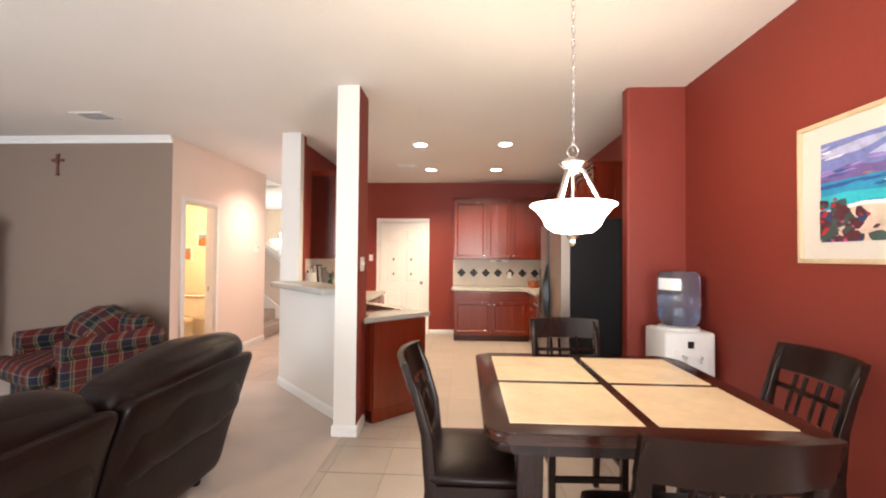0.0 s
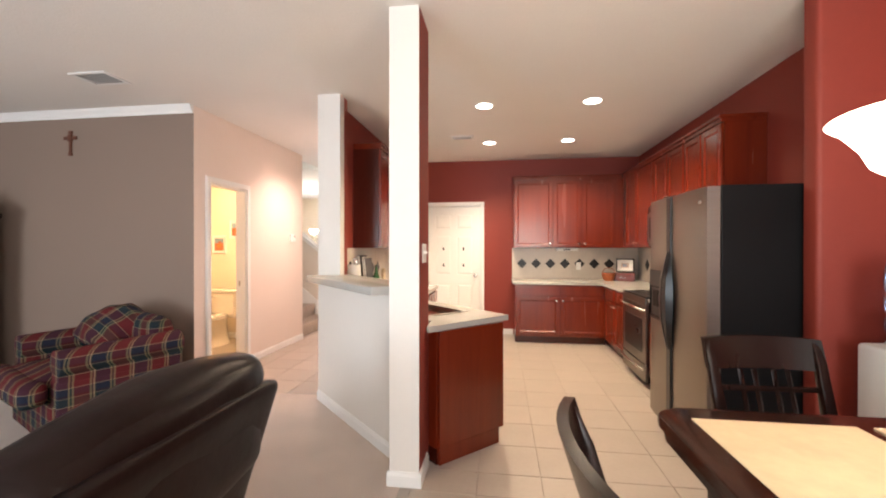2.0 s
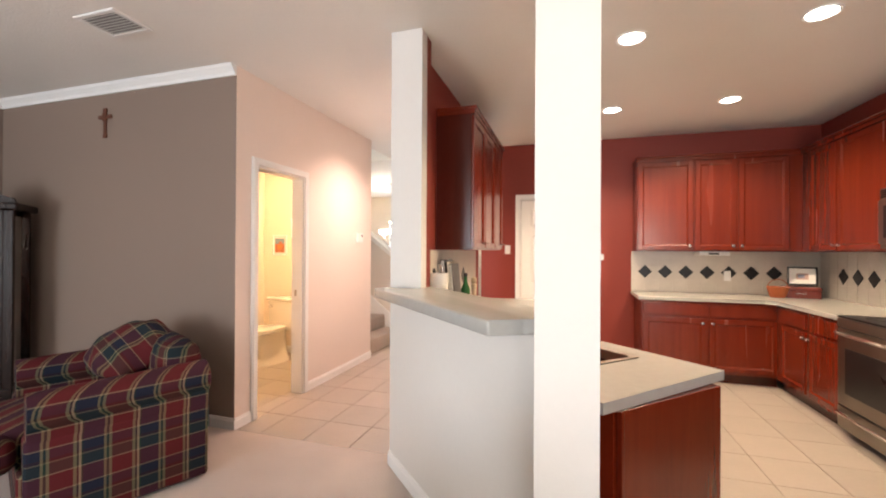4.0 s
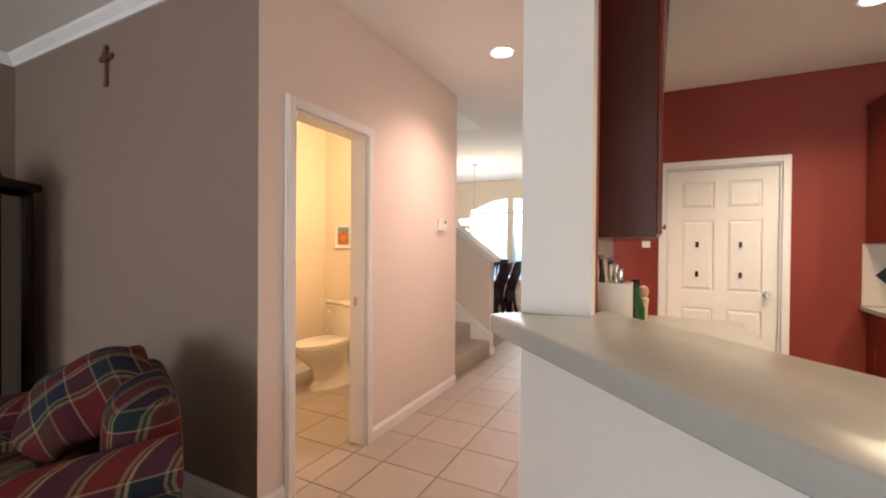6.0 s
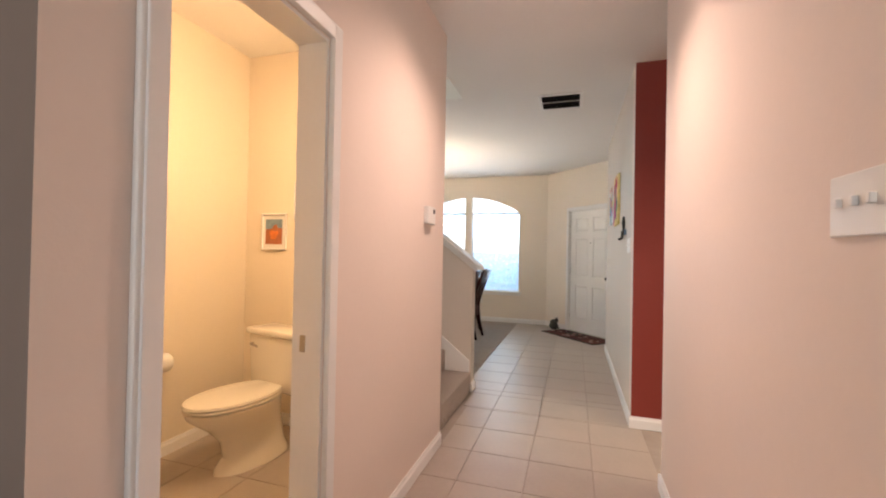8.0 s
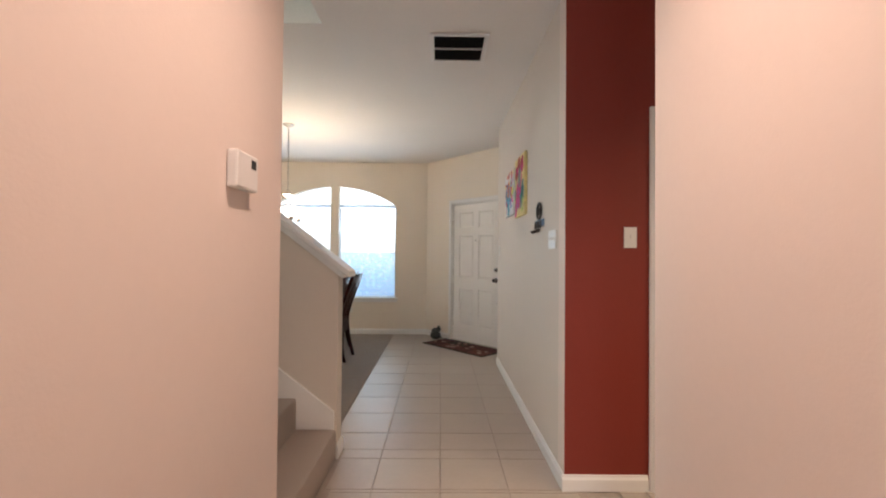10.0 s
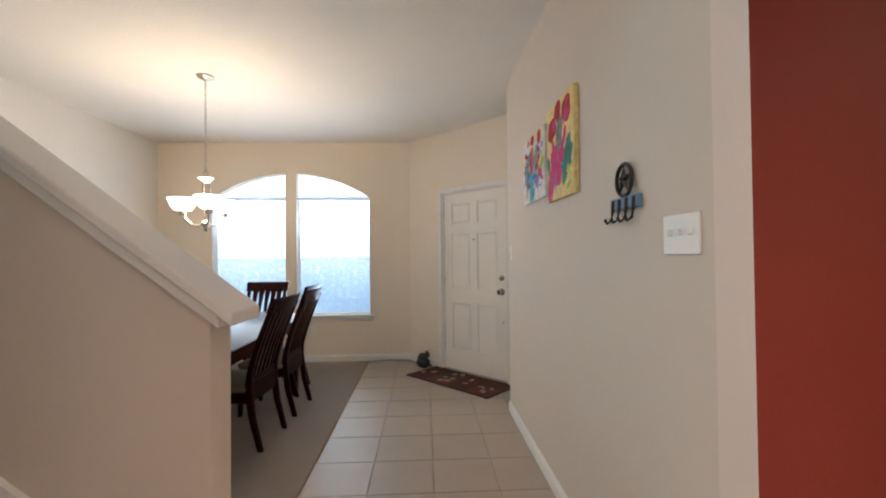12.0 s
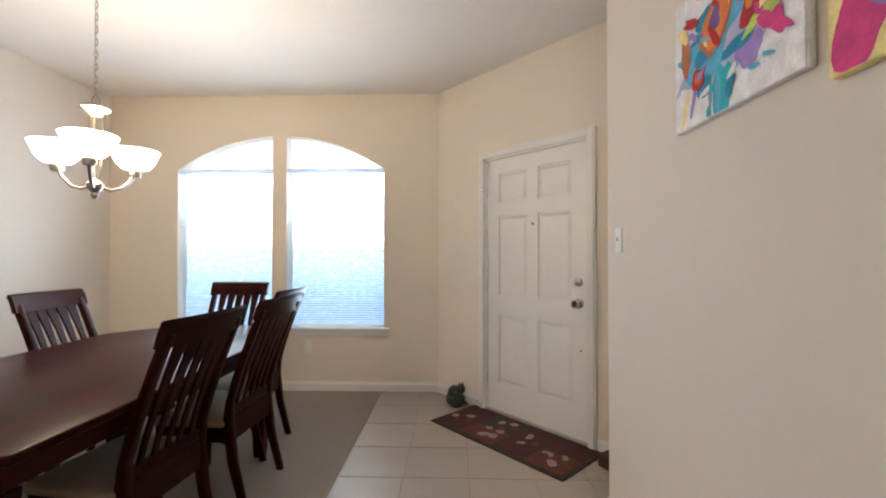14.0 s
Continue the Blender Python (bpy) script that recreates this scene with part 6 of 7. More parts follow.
# wall cross
bm = bmesh.new()
box(-0.014, 0.014, -0.016, -0.001, -0.115, 0.105, bevel=0.004, bm=bm)
box(-0.055, 0.055, -0.016, -0.001, 0.035, 0.064, bevel=0.004, bm=bm)
for x, z in ((-0.055, 0.05), (0.055, 0.05), (0, 0.108), (0, -0.112)):
    box(x - 0.020, x + 0.020, -0.018, -0.001, z - 0.016, z + 0.016, bevel=0.005, bm=bm)
box(-0.022, 0.022, -0.024, -0.001, 0.015, 0.085, bevel=0.008, bm=bm)
cx = part("wall_cross", bm, flat("brown_carved_wood", (0.11, 0.035, 0.018), 0.6))
cx.location = (-4.40, 4.11, 2.42)
tagged(cx, "small carved brown wooden cross on the wall", "cross")

# ---- hall and bathroom ----
th_ = thing("thermostat", pose(-3.035, 5.993, 1.496, 0, 0, 90), "white wall thermostat with a small display", "thermostat")
part("case", box(-0.055, 0.075, -0.032, -0.001, -0.05, 0.055, bevel=0.006), M_plastic, th_)
part("display", box(0.028, 0.055, -0.034, -0.03, 0.015, 0.04), M_black, th_, "dark display")

# toilet: local -y to the front
tl = thing("toilet", pose(-4.035, 5.78, 0, 0, 0, -13), "white porcelain two-piece toilet with closed lid", "toilet")


def oval(rx, ry, z, cy, n=28, back=None):
    pts = []
    for i in range(n):
        a = 2 * math.pi * i / n
        y = cy + ry * math.sin(a)
        if back is not None:
            y = min(y, back)
        pts.append((rx * math.cos(a), y, z))
    return pts


def ovals(rings, bm=None):
    own = bmesh.new()
    rr = [[own.verts.new(p_) for p_ in r] for r in rings]
    for a, b in zip(rr, rr[1:]):
        for i in range(len(a)):
            j = (i + 1) % len(a)
            own.faces.new((a[i], a[j], b[j], b[i]))
    own.faces.new(rr[0][::-1]), own.faces.new(rr[-1])
    bmesh.ops.recalc_face_normals(own, faces=own.faces[:])
    return join(bm, own) if bm else own


part("bowl", ovals([oval(0.115, 0.24, 0.0, -0.03), oval(0.11, 0.235, 0.03, -0.03), oval(0.095, 0.20, 0.08, -0.02), oval(0.10, 0.20, 0.18, -0.04), oval(0.135, 0.23, 0.27, -0.09), oval(0.175, 0.275, 0.345, -0.14), oval(0.185, 0.285, 0.385, -0.15), oval(0.175, 0.275, 0.392, -0.15)]), M_porc, tl, "porcelain bowl and foot", True)
part("seat", ovals([oval(0.180, 0.280, 0.394, -0.15, back=0.08), oval(0.188, 0.29, 0.40, -0.15, back=0.085), oval(0.186, 0.288, 0.412, -0.15, back=0.085)]), M_porc, tl, "white seat", True)
part("lid", ovals([oval(0.182, 0.285, 0.415, -0.15, back=0.085), oval(0.188, 0.292, 0.42, -0.15, back=0.085), oval(0.184, 0.288, 0.434, -0.15, back=0.085), oval(0.12, 0.22, 0.440, -0.15, back=0.07)]), M_porc, tl, "closed white lid", True)
part("tank", loft([(-0.20, 0.20, 0.105, 0.265, 0.37), (-0.215, 0.215, 0.085, 0.27, 0.40), (-0.225, 0.225, 0.075, 0.275, 0.725)], bevel=0.02), M_porc, tl, "porcelain tank", True)
part("tank_lid", box(-0.238, 0.238, 0.06, 0.285, 0.727, 0.765, bevel=0.014, seg=3), M_porc, tl, "porcelain tank lid", True)
part("flush_lever", tube([(-0.17, 0.075, 0.665), (-0.17, 0.055, 0.665), (-0.10, 0.05, 0.655)], 0.008, 8), M_chrome, tl, "chrome flush lever", True)
part("supply_pipe", tube([(0.17, 0.22, 0.36), (0.19, 0.24, 0.22), (0.19, 0.30, 0.16)], 0.007, 8), M_chrome, tl, "chrome supply pipe", True)


def small_frame(m, w, h, label, border):
    t = thing("framed_picture", m, label, "picture", "bathroom pictures")
    bm = bmesh.new()
    f = border
    for b in ((-w / 2, w / 2, -h / 2, -h / 2 + f), (-w / 2, w / 2, h / 2 - f, h / 2), (-w / 2, -w / 2 + f, -h / 2 + f, h / 2 - f), (w / 2 - f, w / 2, -h / 2 + f, h / 2 - f)):
        box(b[0], b[1], -0.022, -0.001, b[2], b[3], bevel=0.003, seg=1, bm=bm)
    part("frame", bm, M_trim, t, "white frame")
    bm = bmesh.new()
    quad_box(bm, -w / 2 + f, w / 2 - f, -0.010, -0.002, -h / 2 + f, h / 2 - f)
    part("mat_board", bm, M_plastic, t)
    aw, ah = w / 2 - f - 0.022, h / 2 - f - 0.028
    sheet([(-aw, -ah), (aw, -ah), (aw, ah * 0.3), (-aw, ah * 0.2)], -0.0125, P["rust"], t)
    sheet([(-aw, ah * 0.2), (aw, ah * 0.3), (aw, ah), (-aw, ah)], -0.0125, P["slate"], t)
    sheet(blob(0, -ah * 0.2, aw * 0.5, ah * 0.4, 0.3, 0.5, seed=3.0), -0.014, P["orange"], t)
    sheet(blob(aw * 0.2, ah * 0.3, aw * 0.35, ah * 0.25, 0.6, 0.5, seed=5.0), -0.0152, P["rust"], t)
    return t


small_frame(pose(-4.32, 6.235, 1.41), 0.22, 0.27, "small white-framed colourful print above the toilet", 0.014)
small_frame(pose(-4.04, 6.235, 1.636), 0.21, 0.27, "second white-framed print hung higher", 0.014)

tp = thing("toilet_roll_holder", pose(-4.58, 5.49, 0.595, 0, 0, 90), "white toilet roll on a wall holder", "toilet roll")
bm = lathe([(0.018, -0.055), (0.055, -0.055), (0.055, 0.055), (0.018, 0.055), (0.018, -0.055)], 24)
bmesh.ops.rotate(bm, verts=bm.verts[:], cent=(0, 0, 0), matrix=Matrix.Rotation(radians(90), 3, "Y"))
bmesh.ops.translate(bm, verts=bm.verts[:], vec=(0, -0.075, 0))
part("roll", bm, M_plastic, tp, "white paper roll", True)
for x in (-0.08, 0.08):
    part("bracket", box(x - 0.012, x + 0.012, -0.09, -0.001, -0.022, 0.022, bevel=0.006), M_porc, tp)
part("rod", tube([(-0.075, -0.075, 0), (0.075, -0.075, 0)], 0.012, 10), M_chrome, tp)

# ---- entry ----
def canvas(name, m, w, h, label, edge, shapes, back):
    """A stretched canvas; local x to the south, -y outward; shapes in units of its size."""
    t = thing(name, m, label, "painting", "entry paintings")
    part("canvas", box(0, w, -0.022, -0.001, 0, h, bevel=0.003), P[edge], t)
    sheet([(0.002, 0.002), (w - 0.002, 0.002), (w - 0.002, h - 0.002), (0.002, h - 0.002)], -0.0240, P[back], t)
    for k, (u, v, a, b, tilt, c) in enumerate(shapes):
        pts = [(min(w - 0.003, max(0.003, x * w)), min(h - 0.003, max(0.003, z * h))) for x, z in blob(u, v, a, b, tilt, 0.45, seed=k * 1.7 + w)]
        sheet(pts, -0.0246 - 0.00012 * k, P[c], t)
    return t


def strokes(t, w, h, seed, n, spots, level):
    """Short brush strokes scattered about the spots (u, v, spread, colours)."""
    g = random.Random(seed)
    for k in range(n):
        u, v, s, cs = spots[k % len(spots)]
        x, z = u + g.gauss(0, s), v + g.gauss(0, s)
        a = g.uniform(0.012, 0.03)
        pts = [(min(w - 0.003, max(0.003, p * w)), min(h - 0.003, max(0.003, q * h))) for p, q in blob(x, z, a, a * g.uniform(2.0, 3.6), math.atan2(v - 0.45, u - 0.5) - 1.57 + g.uniform(-0.5, 0.5), 0.5, n=12, seed=k * 0.7 + seed)]
        sheet(pts, level - 0.00003 * k, P[g.choice(cs)], t)


cv1 = canvas("canvas_painting", pose(-1.77, 9.02, 1.645, 0, 0, -90), 0.50, 0.41, "blue and orange flower vase painting on canvas", "white",
       [(0.45, 0.44, 0.34, 0.22, 0.1, "cloud"), (0.50, 0.53, 0.30, 0.20, -0.2, "cyan"), (0.30, 0.40, 0.16, 0.16, 0.3, "cyan"), (0.66, 0.40, 0.16, 0.14, 0.0, "cloud"), (0.47, 0.14, 0.075, 0.20, 0.02, "teal"), (0.43, 0.13, 0.022, 0.17, 0.02, "cyan"), (0.36, 0.18, 0.018, 0.16, 0.03, "slate"), (0.30, 0.24, 0.05, 0.09, -0.5, "sea"), (0.12, 0.14, 0.022, 0.16, -0.25, "yellow"), (0.20, 0.18, 0.018, 0.14, -0.22, "violet"),
        (0.10, 0.38, 0.022, 0.13, -0.75, "cloud"), (0.68, 0.29, 0.10, 0.09, 0.2, "violet"), (0.60, 0.37, 0.12, 0.05, 0.1, "sea"), (0.30, 0.48, 0.10, 0.07, 0.5, "sea"), (0.34, 0.72, 0.12, 0.06, 0.3, "sea"), (0.62, 0.74, 0.14, 0.05, 0.4, "cyan"), (0.24, 0.61, 0.06, 0.03, 0.1, "sea"),
        (0.42, 0.62, 0.135, 0.20, -0.25, "rust"), (0.42, 0.62, 0.11, 0.17, -0.25, "orange"), (0.41, 0.64, 0.05, 0.09, -0.25, "hill"), (0.72, 0.59, 0.085, 0.17, -0.25, "redf"), (0.70, 0.62, 0.04, 0.09, -0.25, "orange"), (0.12, 0.54, 0.045, 0.15, 0.05, "rust"), (0.25, 0.32, 0.065, 0.085, 0, "redf"), (0.26, 0.33, 0.035, 0.045, 0, "rust"),
        (0.88, 0.48, 0.05, 0.13, -0.95, "lime"), (0.83, 0.54, 0.03, 0.10, -0.9, "yellow"), (0.84, 0.34, 0.04, 0.13, 0.75, "pink"), (0.10, 0.72, 0.04, 0.08, 0.6, "yellow"), (0.20, 0.76, 0.09, 0.035, -0.5, "redf"), (0.92, 0.74, 0.05, 0.05, 0, "cloud"), (0.50, 0.93, 0.09, 0.07, 0.2, "redf"), (0.78, 0.88, 0.08, 0.09, -0.3, "redf"), (0.30, 0.93, 0.06, 0.05, 0.4, "orange"), (0.66, 0.96, 0.05, 0.04, 0.3, "yellow"), (0.93, 0.94, 0.04, 0.08, -0.6, "yellow")], "white")
cv2 = canvas("canvas_painting", pose(-1.77, 8.47, 1.595, 0, 0, -90), 0.41, 0.50, "pink, teal and yellow flower painting on canvas", "yellow",
       [(0.40, 0.34, 0.30, 0.22, 0.1, "pink"), (0.16, 0.16, 0.11, 0.20, -0.3, "pink"), (0.40, 0.30, 0.22, 0.14, 0.3, "violet"), (0.38, 0.34, 0.24, 0.18, 0.2, "pink"), (0.78, 0.36, 0.12, 0.24, -0.55, "teal2"), (0.76, 0.34, 0.08, 0.18, -0.55, "green"), (0.07, 0.40, 0.05, 0.10, 0.2, "green"), (0.50, 0.66, 0.10, 0.20, -0.35, "grey"), (0.30, 0.50, 0.05, 0.16, 0.4, "pink"), (0.66, 0.55, 0.05, 0.16, -0.5, "pink"),
        (0.22, 0.74, 0.17, 0.11, 0.25, "redf"), (0.46, 0.90, 0.12, 0.10, 0.5, "redf"), (0.78, 0.84, 0.14, 0.14, -0.1, "redf"), (0.30, 0.80, 0.08, 0.05, 0.3, "pink"), (0.80, 0.78, 0.07, 0.05, 0.2, "pink"), (0.85, 0.10, 0.10, 0.03, 0.2, "lime")], "yellow")

strokes(cv1, 0.50, 0.41, 3, 26, [(0.42, 0.62, 0.09, ("redf", "orange", "yellow")), (0.22, 0.62, 0.08, ("orange", "violet", "cyan")), (0.80, 0.60, 0.08, ("lime", "cyan", "violet")), (0.35, 0.28, 0.10, ("cyan", "violet", "white")),
                                 (0.70, 0.30, 0.10, ("violet", "cyan", "pink")), (0.50, 0.14, 0.08, ("cyan", "sea", "teal")), (0.55, 0.90, 0.12, ("yellow", "lime", "redf"))], -0.0268)
strokes(cv2, 0.41, 0.50, 8, 36, [(0.45, 0.32, 0.09, ("pink", "pink", "violet")), (0.70, 0.30, 0.06, ("green", "teal")), (0.22, 0.74, 0.06, ("redf", "pink")), (0.78, 0.84, 0.06, ("redf", "pink")), (0.50, 0.66, 0.05, ("grey", "green")), (0.85, 0.15, 0.05, ("lime", "yellow"))], -0.0264)

hk = thing("hook_rack", pose(-1.77, 7.615, 1.51, 0, 0, -90), "dark metal star plaque with a blue rail of hooks", "hook rack")
bm = tube([(0.055 * math.cos(a * math.pi / 16), -0.014, 0.058 + 0.055 * math.sin(a * math.pi / 16)) for a in range(33)], 0.007, 8)
part("ring", bm, M_ironmetal, hk, "dark iron ring", True)
bm = bmesh.new()
c0 = bm.verts.new((0, -0.030, 0.058))
c1 = bm.verts.new((0, -0.010, 0.058))
ring = []
for i in range(10):
    a = math.pi / 2 + math.pi * i / 5
    r = 0.054 if i % 2 == 0 else 0.022
    ring.append(bm.verts.new((r * math.cos(a), -0.014, 0.058 + r * math.sin(a))))
for i in range(10):
    bm.faces.new((c0, ring[i], ring[(i + 1) % 10])), bm.faces.new((c1, ring[(i + 1) % 10], ring[i]))
part("star", bm, M_ironmetal, hk, "dark iron five-point star")
part("rail", box(-0.098, 0.10, -0.018, -0.001, -0.045, 0.0, bevel=0.004), M_bluepaint, hk, "slate-blue wooden rail")
for x in (-0.075, -0.025, 0.025, 0.075):
    part("hook", tube([(x, -0.018, -0.008), (x, -0.022, -0.05), (x - 0.002, -0.026, -0.078), (x - 0.006, -0.040, -0.088), (x - 0.008, -0.048, -0.072)], [0.008, 0.006, 0.0055, 0.0055, 0.007], 8), M_ironmetal, hk, "dark iron hook", True)

# door mat
DM = thing("door_mat", pose(*on_front(1.03, 0.25), 0.001, 0, 0, fa), "dark red patterned door mat in front of the door", "rug")
PILE = dict(rough=0.95, vary=0.4, scale=18, fine=220, bump=0.8, bscale=300, dist=0.006)
M_mat = mat("maroon_mat_pile", (0.075, 0.022, 0.020), **PILE)
M_mat2 = mat("dusty_pink_mat_pile", (0.36, 0.25, 0.21), **PILE)
M_mat3 = mat("dark_olive_mat_pile", (0.045, 0.036, 0.025), **PILE)
M_mat4 = mat("rust_mat_pile", (0.13, 0.040, 0.028), **PILE)
part("base", box(-0.565, 0.565, -0.24, 0.24, 0, 0.008, bevel=0.003), M_mat3, DM, "dark bound edge")
rng = random.Random(4)
for k, (x0, x1, y0, y1, mt) in enumerate(((-0.54, -0.30, -0.215, 0.215, M_mat), (-0.30, 0.02, -0.215, 0.0, M_mat4), (-0.30, 0.02, 0.0, 0.215, M_mat3), (0.02, 0.26, -0.215, 0.215, M_mat), (0.26, 0.54, -0.215, 0.02, M_mat4), (0.26, 0.54, 0.02, 0.215, M_mat))):
    part("patch", box(x0 + 0.006, x1 - 0.006, y0 + 0.006, y1 - 0.006, 0.0085, 0.0096), mt, DM)
for x, y, n in ((-0.43, -0.02, 4), (-0.12, -0.06, 6), (-0.10, 0.10, 4), (0.14, 0.02, 3), (0.40, -0.06, 5)):
    for q in range(n):
        a = 2 * math.pi * q / n + rng.uniform(-0.4, 0.4)
        bm = prism(blob(x + 0.07 * math.cos(a), y + 0.06 * math.sin(a), rng.uniform(0.026, 0.046), rng.uniform(0.020, 0.034), rng.uniform(0, 3), 0.5, n=10, seed=q + x), 0.0098, 0.0108 + 0.0001 * q)
        part("motif", bm, M_mat2 if q % 3 else M_mat4, DM)

# small dark animal figurine as one plain mesh
bm = soft_box(-0.06, 0.06, -0.075, 0.075, 0.0, 0.11, puff=0.02, r=0.05, cuts=5, lump=0.006, seed=3.0)
soft_box(-0.045, 0.045, -0.05, 0.06, 0.08, 0.15, puff=0.015, r=0.035, cuts=4, lump=0.004, seed=4.0, bm=bm)
soft_box(-0.03, 0.03, -0.10, -0.04, 0.12, 0.185, puff=0.01, r=0.025, cuts=4, lump=0.003, seed=5.0, bm=bm)
tube([(0.016, -0.07, 0.175), (0.02, -0.07, 0.21)], [0.010, 0.003], 6, bm=bm)
tube([(-0.016, -0.07, 0.175), (-0.02, -0.07, 0.21)], [0.010, 0.003], 6, bm=bm)
tube([(0.03, 0.05, 0.03), (0.08, 0.02, 0.02), (0.07, -0.06, 0.02)], [0.02, 0.018, 0.01], 8, bm=bm)
fg = part("figurine", bm, flat("dark_green_black_glaze", (0.022, 0.024, 0.020), 0.4), smooth=True)
fg.matrix_basis = pose(*on_front(0.36, 0.13), 0.001, 0, 0, 40)
tagged(fg, "small dark seated animal figurine on the floor", "figurine")
bm = box(-0.05, 0.05, -0.05, 0.05, 0, 0.075, bevel=0.008)
db = part("doorstop_block", bm, flat("dark_brown_block", (0.07, 0.028, 0.018), 0.8))
db.matrix_basis = pose(-1.60, 10.14, 0.0, 0, 0, 30)
tagged(db, "small dark brown block on the floor by the door", "doorstop")

# ---- dining room ----
dt = thing("dining_table", pose(-4.185, 9.56, 0), "long dark mahogany dining table with clipped corners", "table")
a, b, k1, k2 = 0.555, 1.0, 0.24, 0.11
part("top", prism([(-a + k1, -b), (a - k1, -b), (a, -b + k2), (a, b - 0.32), (a - 0.27, b), (-a + 0.27, b), (-a, b - 0.32), (-a, -b + k2)], 0.722, 0.752, bevel=0.007, seg=3), M_mahog, dt, "polished mahogany top", True)
bm = bmesh.new()
for q in ((-a + 0.06, a - 0.06, -b + 0.10, -b + 0.125), (-a + 0.06, a - 0.06, b - 0.325, b - 0.30), (-a + 0.06, -a + 0.085, -b + 0.125, b - 0.325), (a - 0.085, a - 0.06, -b + 0.125, b - 0.325)):
    box(*q, 0.635, 0.721, bevel=0.003, seg=1, bm=bm)
part("apron", bm, M_mahog, dt)
for sx in (-1, 1):
    for y in (-b + 0.14, b - 0.34):
        x = sx * (a - 0.10)
        part("leg", loft([(x - 0.028, x + 0.028, y - 0.028, y + 0.028, 0), (x - 0.033, x + 0.033, y - 0.033, y + 0.033, 0.05), (x - 0.042, x + 0.042, y - 0.042, y + 0.042, 0.45), (x - 0.048, x + 0.048, y - 0.048, y + 0.048, 0.634)], bevel=0.004), M_mahog, dt)


def dining_chair():
    """Faces -y; rear at y > 0."""
    t = thing("dining_chair", pose(0, 0, 0), "dark mahogany slat-back dining chair with a beige seat", "chair", "chairs round the dining table")
    w = 0.215
    part("seat", soft_box(-w, w, -0.215, 0.17, 0.395, 0.445, puff=0.014, r=0.028, cuts=6, lump=0.003), M_seat, t, "beige upholstered seat pad", True)
    bm = bmesh.new()
    for q in ((-w + 0.015, w - 0.015, -0.20, -0.18), (-w + 0.008, -w + 0.03, -0.19, 0.17), (w - 0.03, w - 0.008, -0.19, 0.17)):
        box(*q, 0.325, 0.396, bevel=0.003, seg=1, bm=bm)
    part("seat_frame", bm, M_mahog, t)

    part("rear_rail", box(-0.172, 0.172, 0.172, 0.19, 0.325, 0.455, bevel=0.003), M_mahog, t)

    def back_y(z):
        return 0.165 + 0.20 * max(0, (z - 0.44) / 0.59) ** 1.35

    for s in (-1, 1):
        x = s * 0.19
        part("front_leg", loft([(x - 0.015, x + 0.015, -0.215, -0.185, 0), (x - 0.022, x + 0.022, -0.212, -0.170, 0.33)], bevel=0.003), M_mahog, t)
        secs = [(x - 0.014, x + 0.014, 0.235, 0.27, 0), (x - 0.017, x + 0.017, 0.175, 0.215, 0.22), (x - 0.019, x + 0.019, 0.148, 0.192, 0.42)]
        for z in (0.52, 0.64, 0.76, 0.88, 0.98):
            secs.append((x * 1.02 - 0.017, x * 1.02 + 0.017, back_y(z) - 0.016, back_y(z) + 0.018, z))
        part("back_leg", loft(secs, bevel=0.003), M_mahog, t, smooth=True)
    bm = bmesh.new()
    n = 8
    prof = [(-0.012, 0.0), (0.014, -0.004), (0.030, 0.055), (0.046, 0.085), (0.040, 0.100), (0.022, 0.094), (0.006, 0.06)]
    rings = []
    for i in range(n + 1):
        x = -0.225 + 0.45 * i / n
        bow = 0.020 * (1 - (x / 0.225) ** 2)
        rings.append([bm.verts.new((x, back_y(0.93) + bow + dy, 0.935 + dz)) for dy, dz in prof])
    for p_, q_ in zip(rings, rings[1:]):
        for i in range(len(prof)):
            bm.faces.new((p_[i], p_[(i + 1) % len(prof)], q_[(i + 1) % len(prof)], q_[i]))
    bm.faces.new(rings[0]), bm.faces.new(rings[-1][::-1])
    bmesh.ops.recalc_face_normals(bm, faces=bm.faces[:])
    part("top_rail", bm, M_mahog, t, "curled top rail", True)
    part("lower_rail", box(-0.175, 0.175, back_y(0.48) - 0.012, back_y(0.48) + 0.012, 0.455, 0.495, bevel=0.003), M_mahog, t)
    for i in range(5):
        x = -0.128 + 0.064 * i
        secs = []
        for z, ww in ((0.49, 0.010), (0.60, 0.012), (0.72, 0.0145), (0.82, 0.019), (0.89, 0.025), (0.94, 0.0295)):
            o = 0.020 * (1 - (x / 0.225) ** 2) * (z - 0.49) / 0.45
            secs.append((x - ww, x + ww, back_y(z) + o - 0.006, back_y(z) + o + 0.007, z))
        part("slat", loft(secs), M_mahog, t, smooth=True)
    return t


dc = dining_chair()
dc.matrix_basis = pose(-3.83, 9.285, 0, 0, 0, -95)
copy_thing(dc, pose(-3.80, 9.89, 0, 0, 0, -93))
copy_thing(dc, pose(-3.935, 10.35, 0, 0, 0, -90))
copy_thing(dc, pose(-4.23, 10.58, 0, 0, 0, 0))
copy_thing(dc, pose(-4.60, 10.08, 0, 0, 0, 91))
copy_thing(dc, pose(-4.58, 9.35, 0, 0, 0, 90))
copy_thing(dc, pose(-4.10, 8.58, 0, 0, 0, 180))

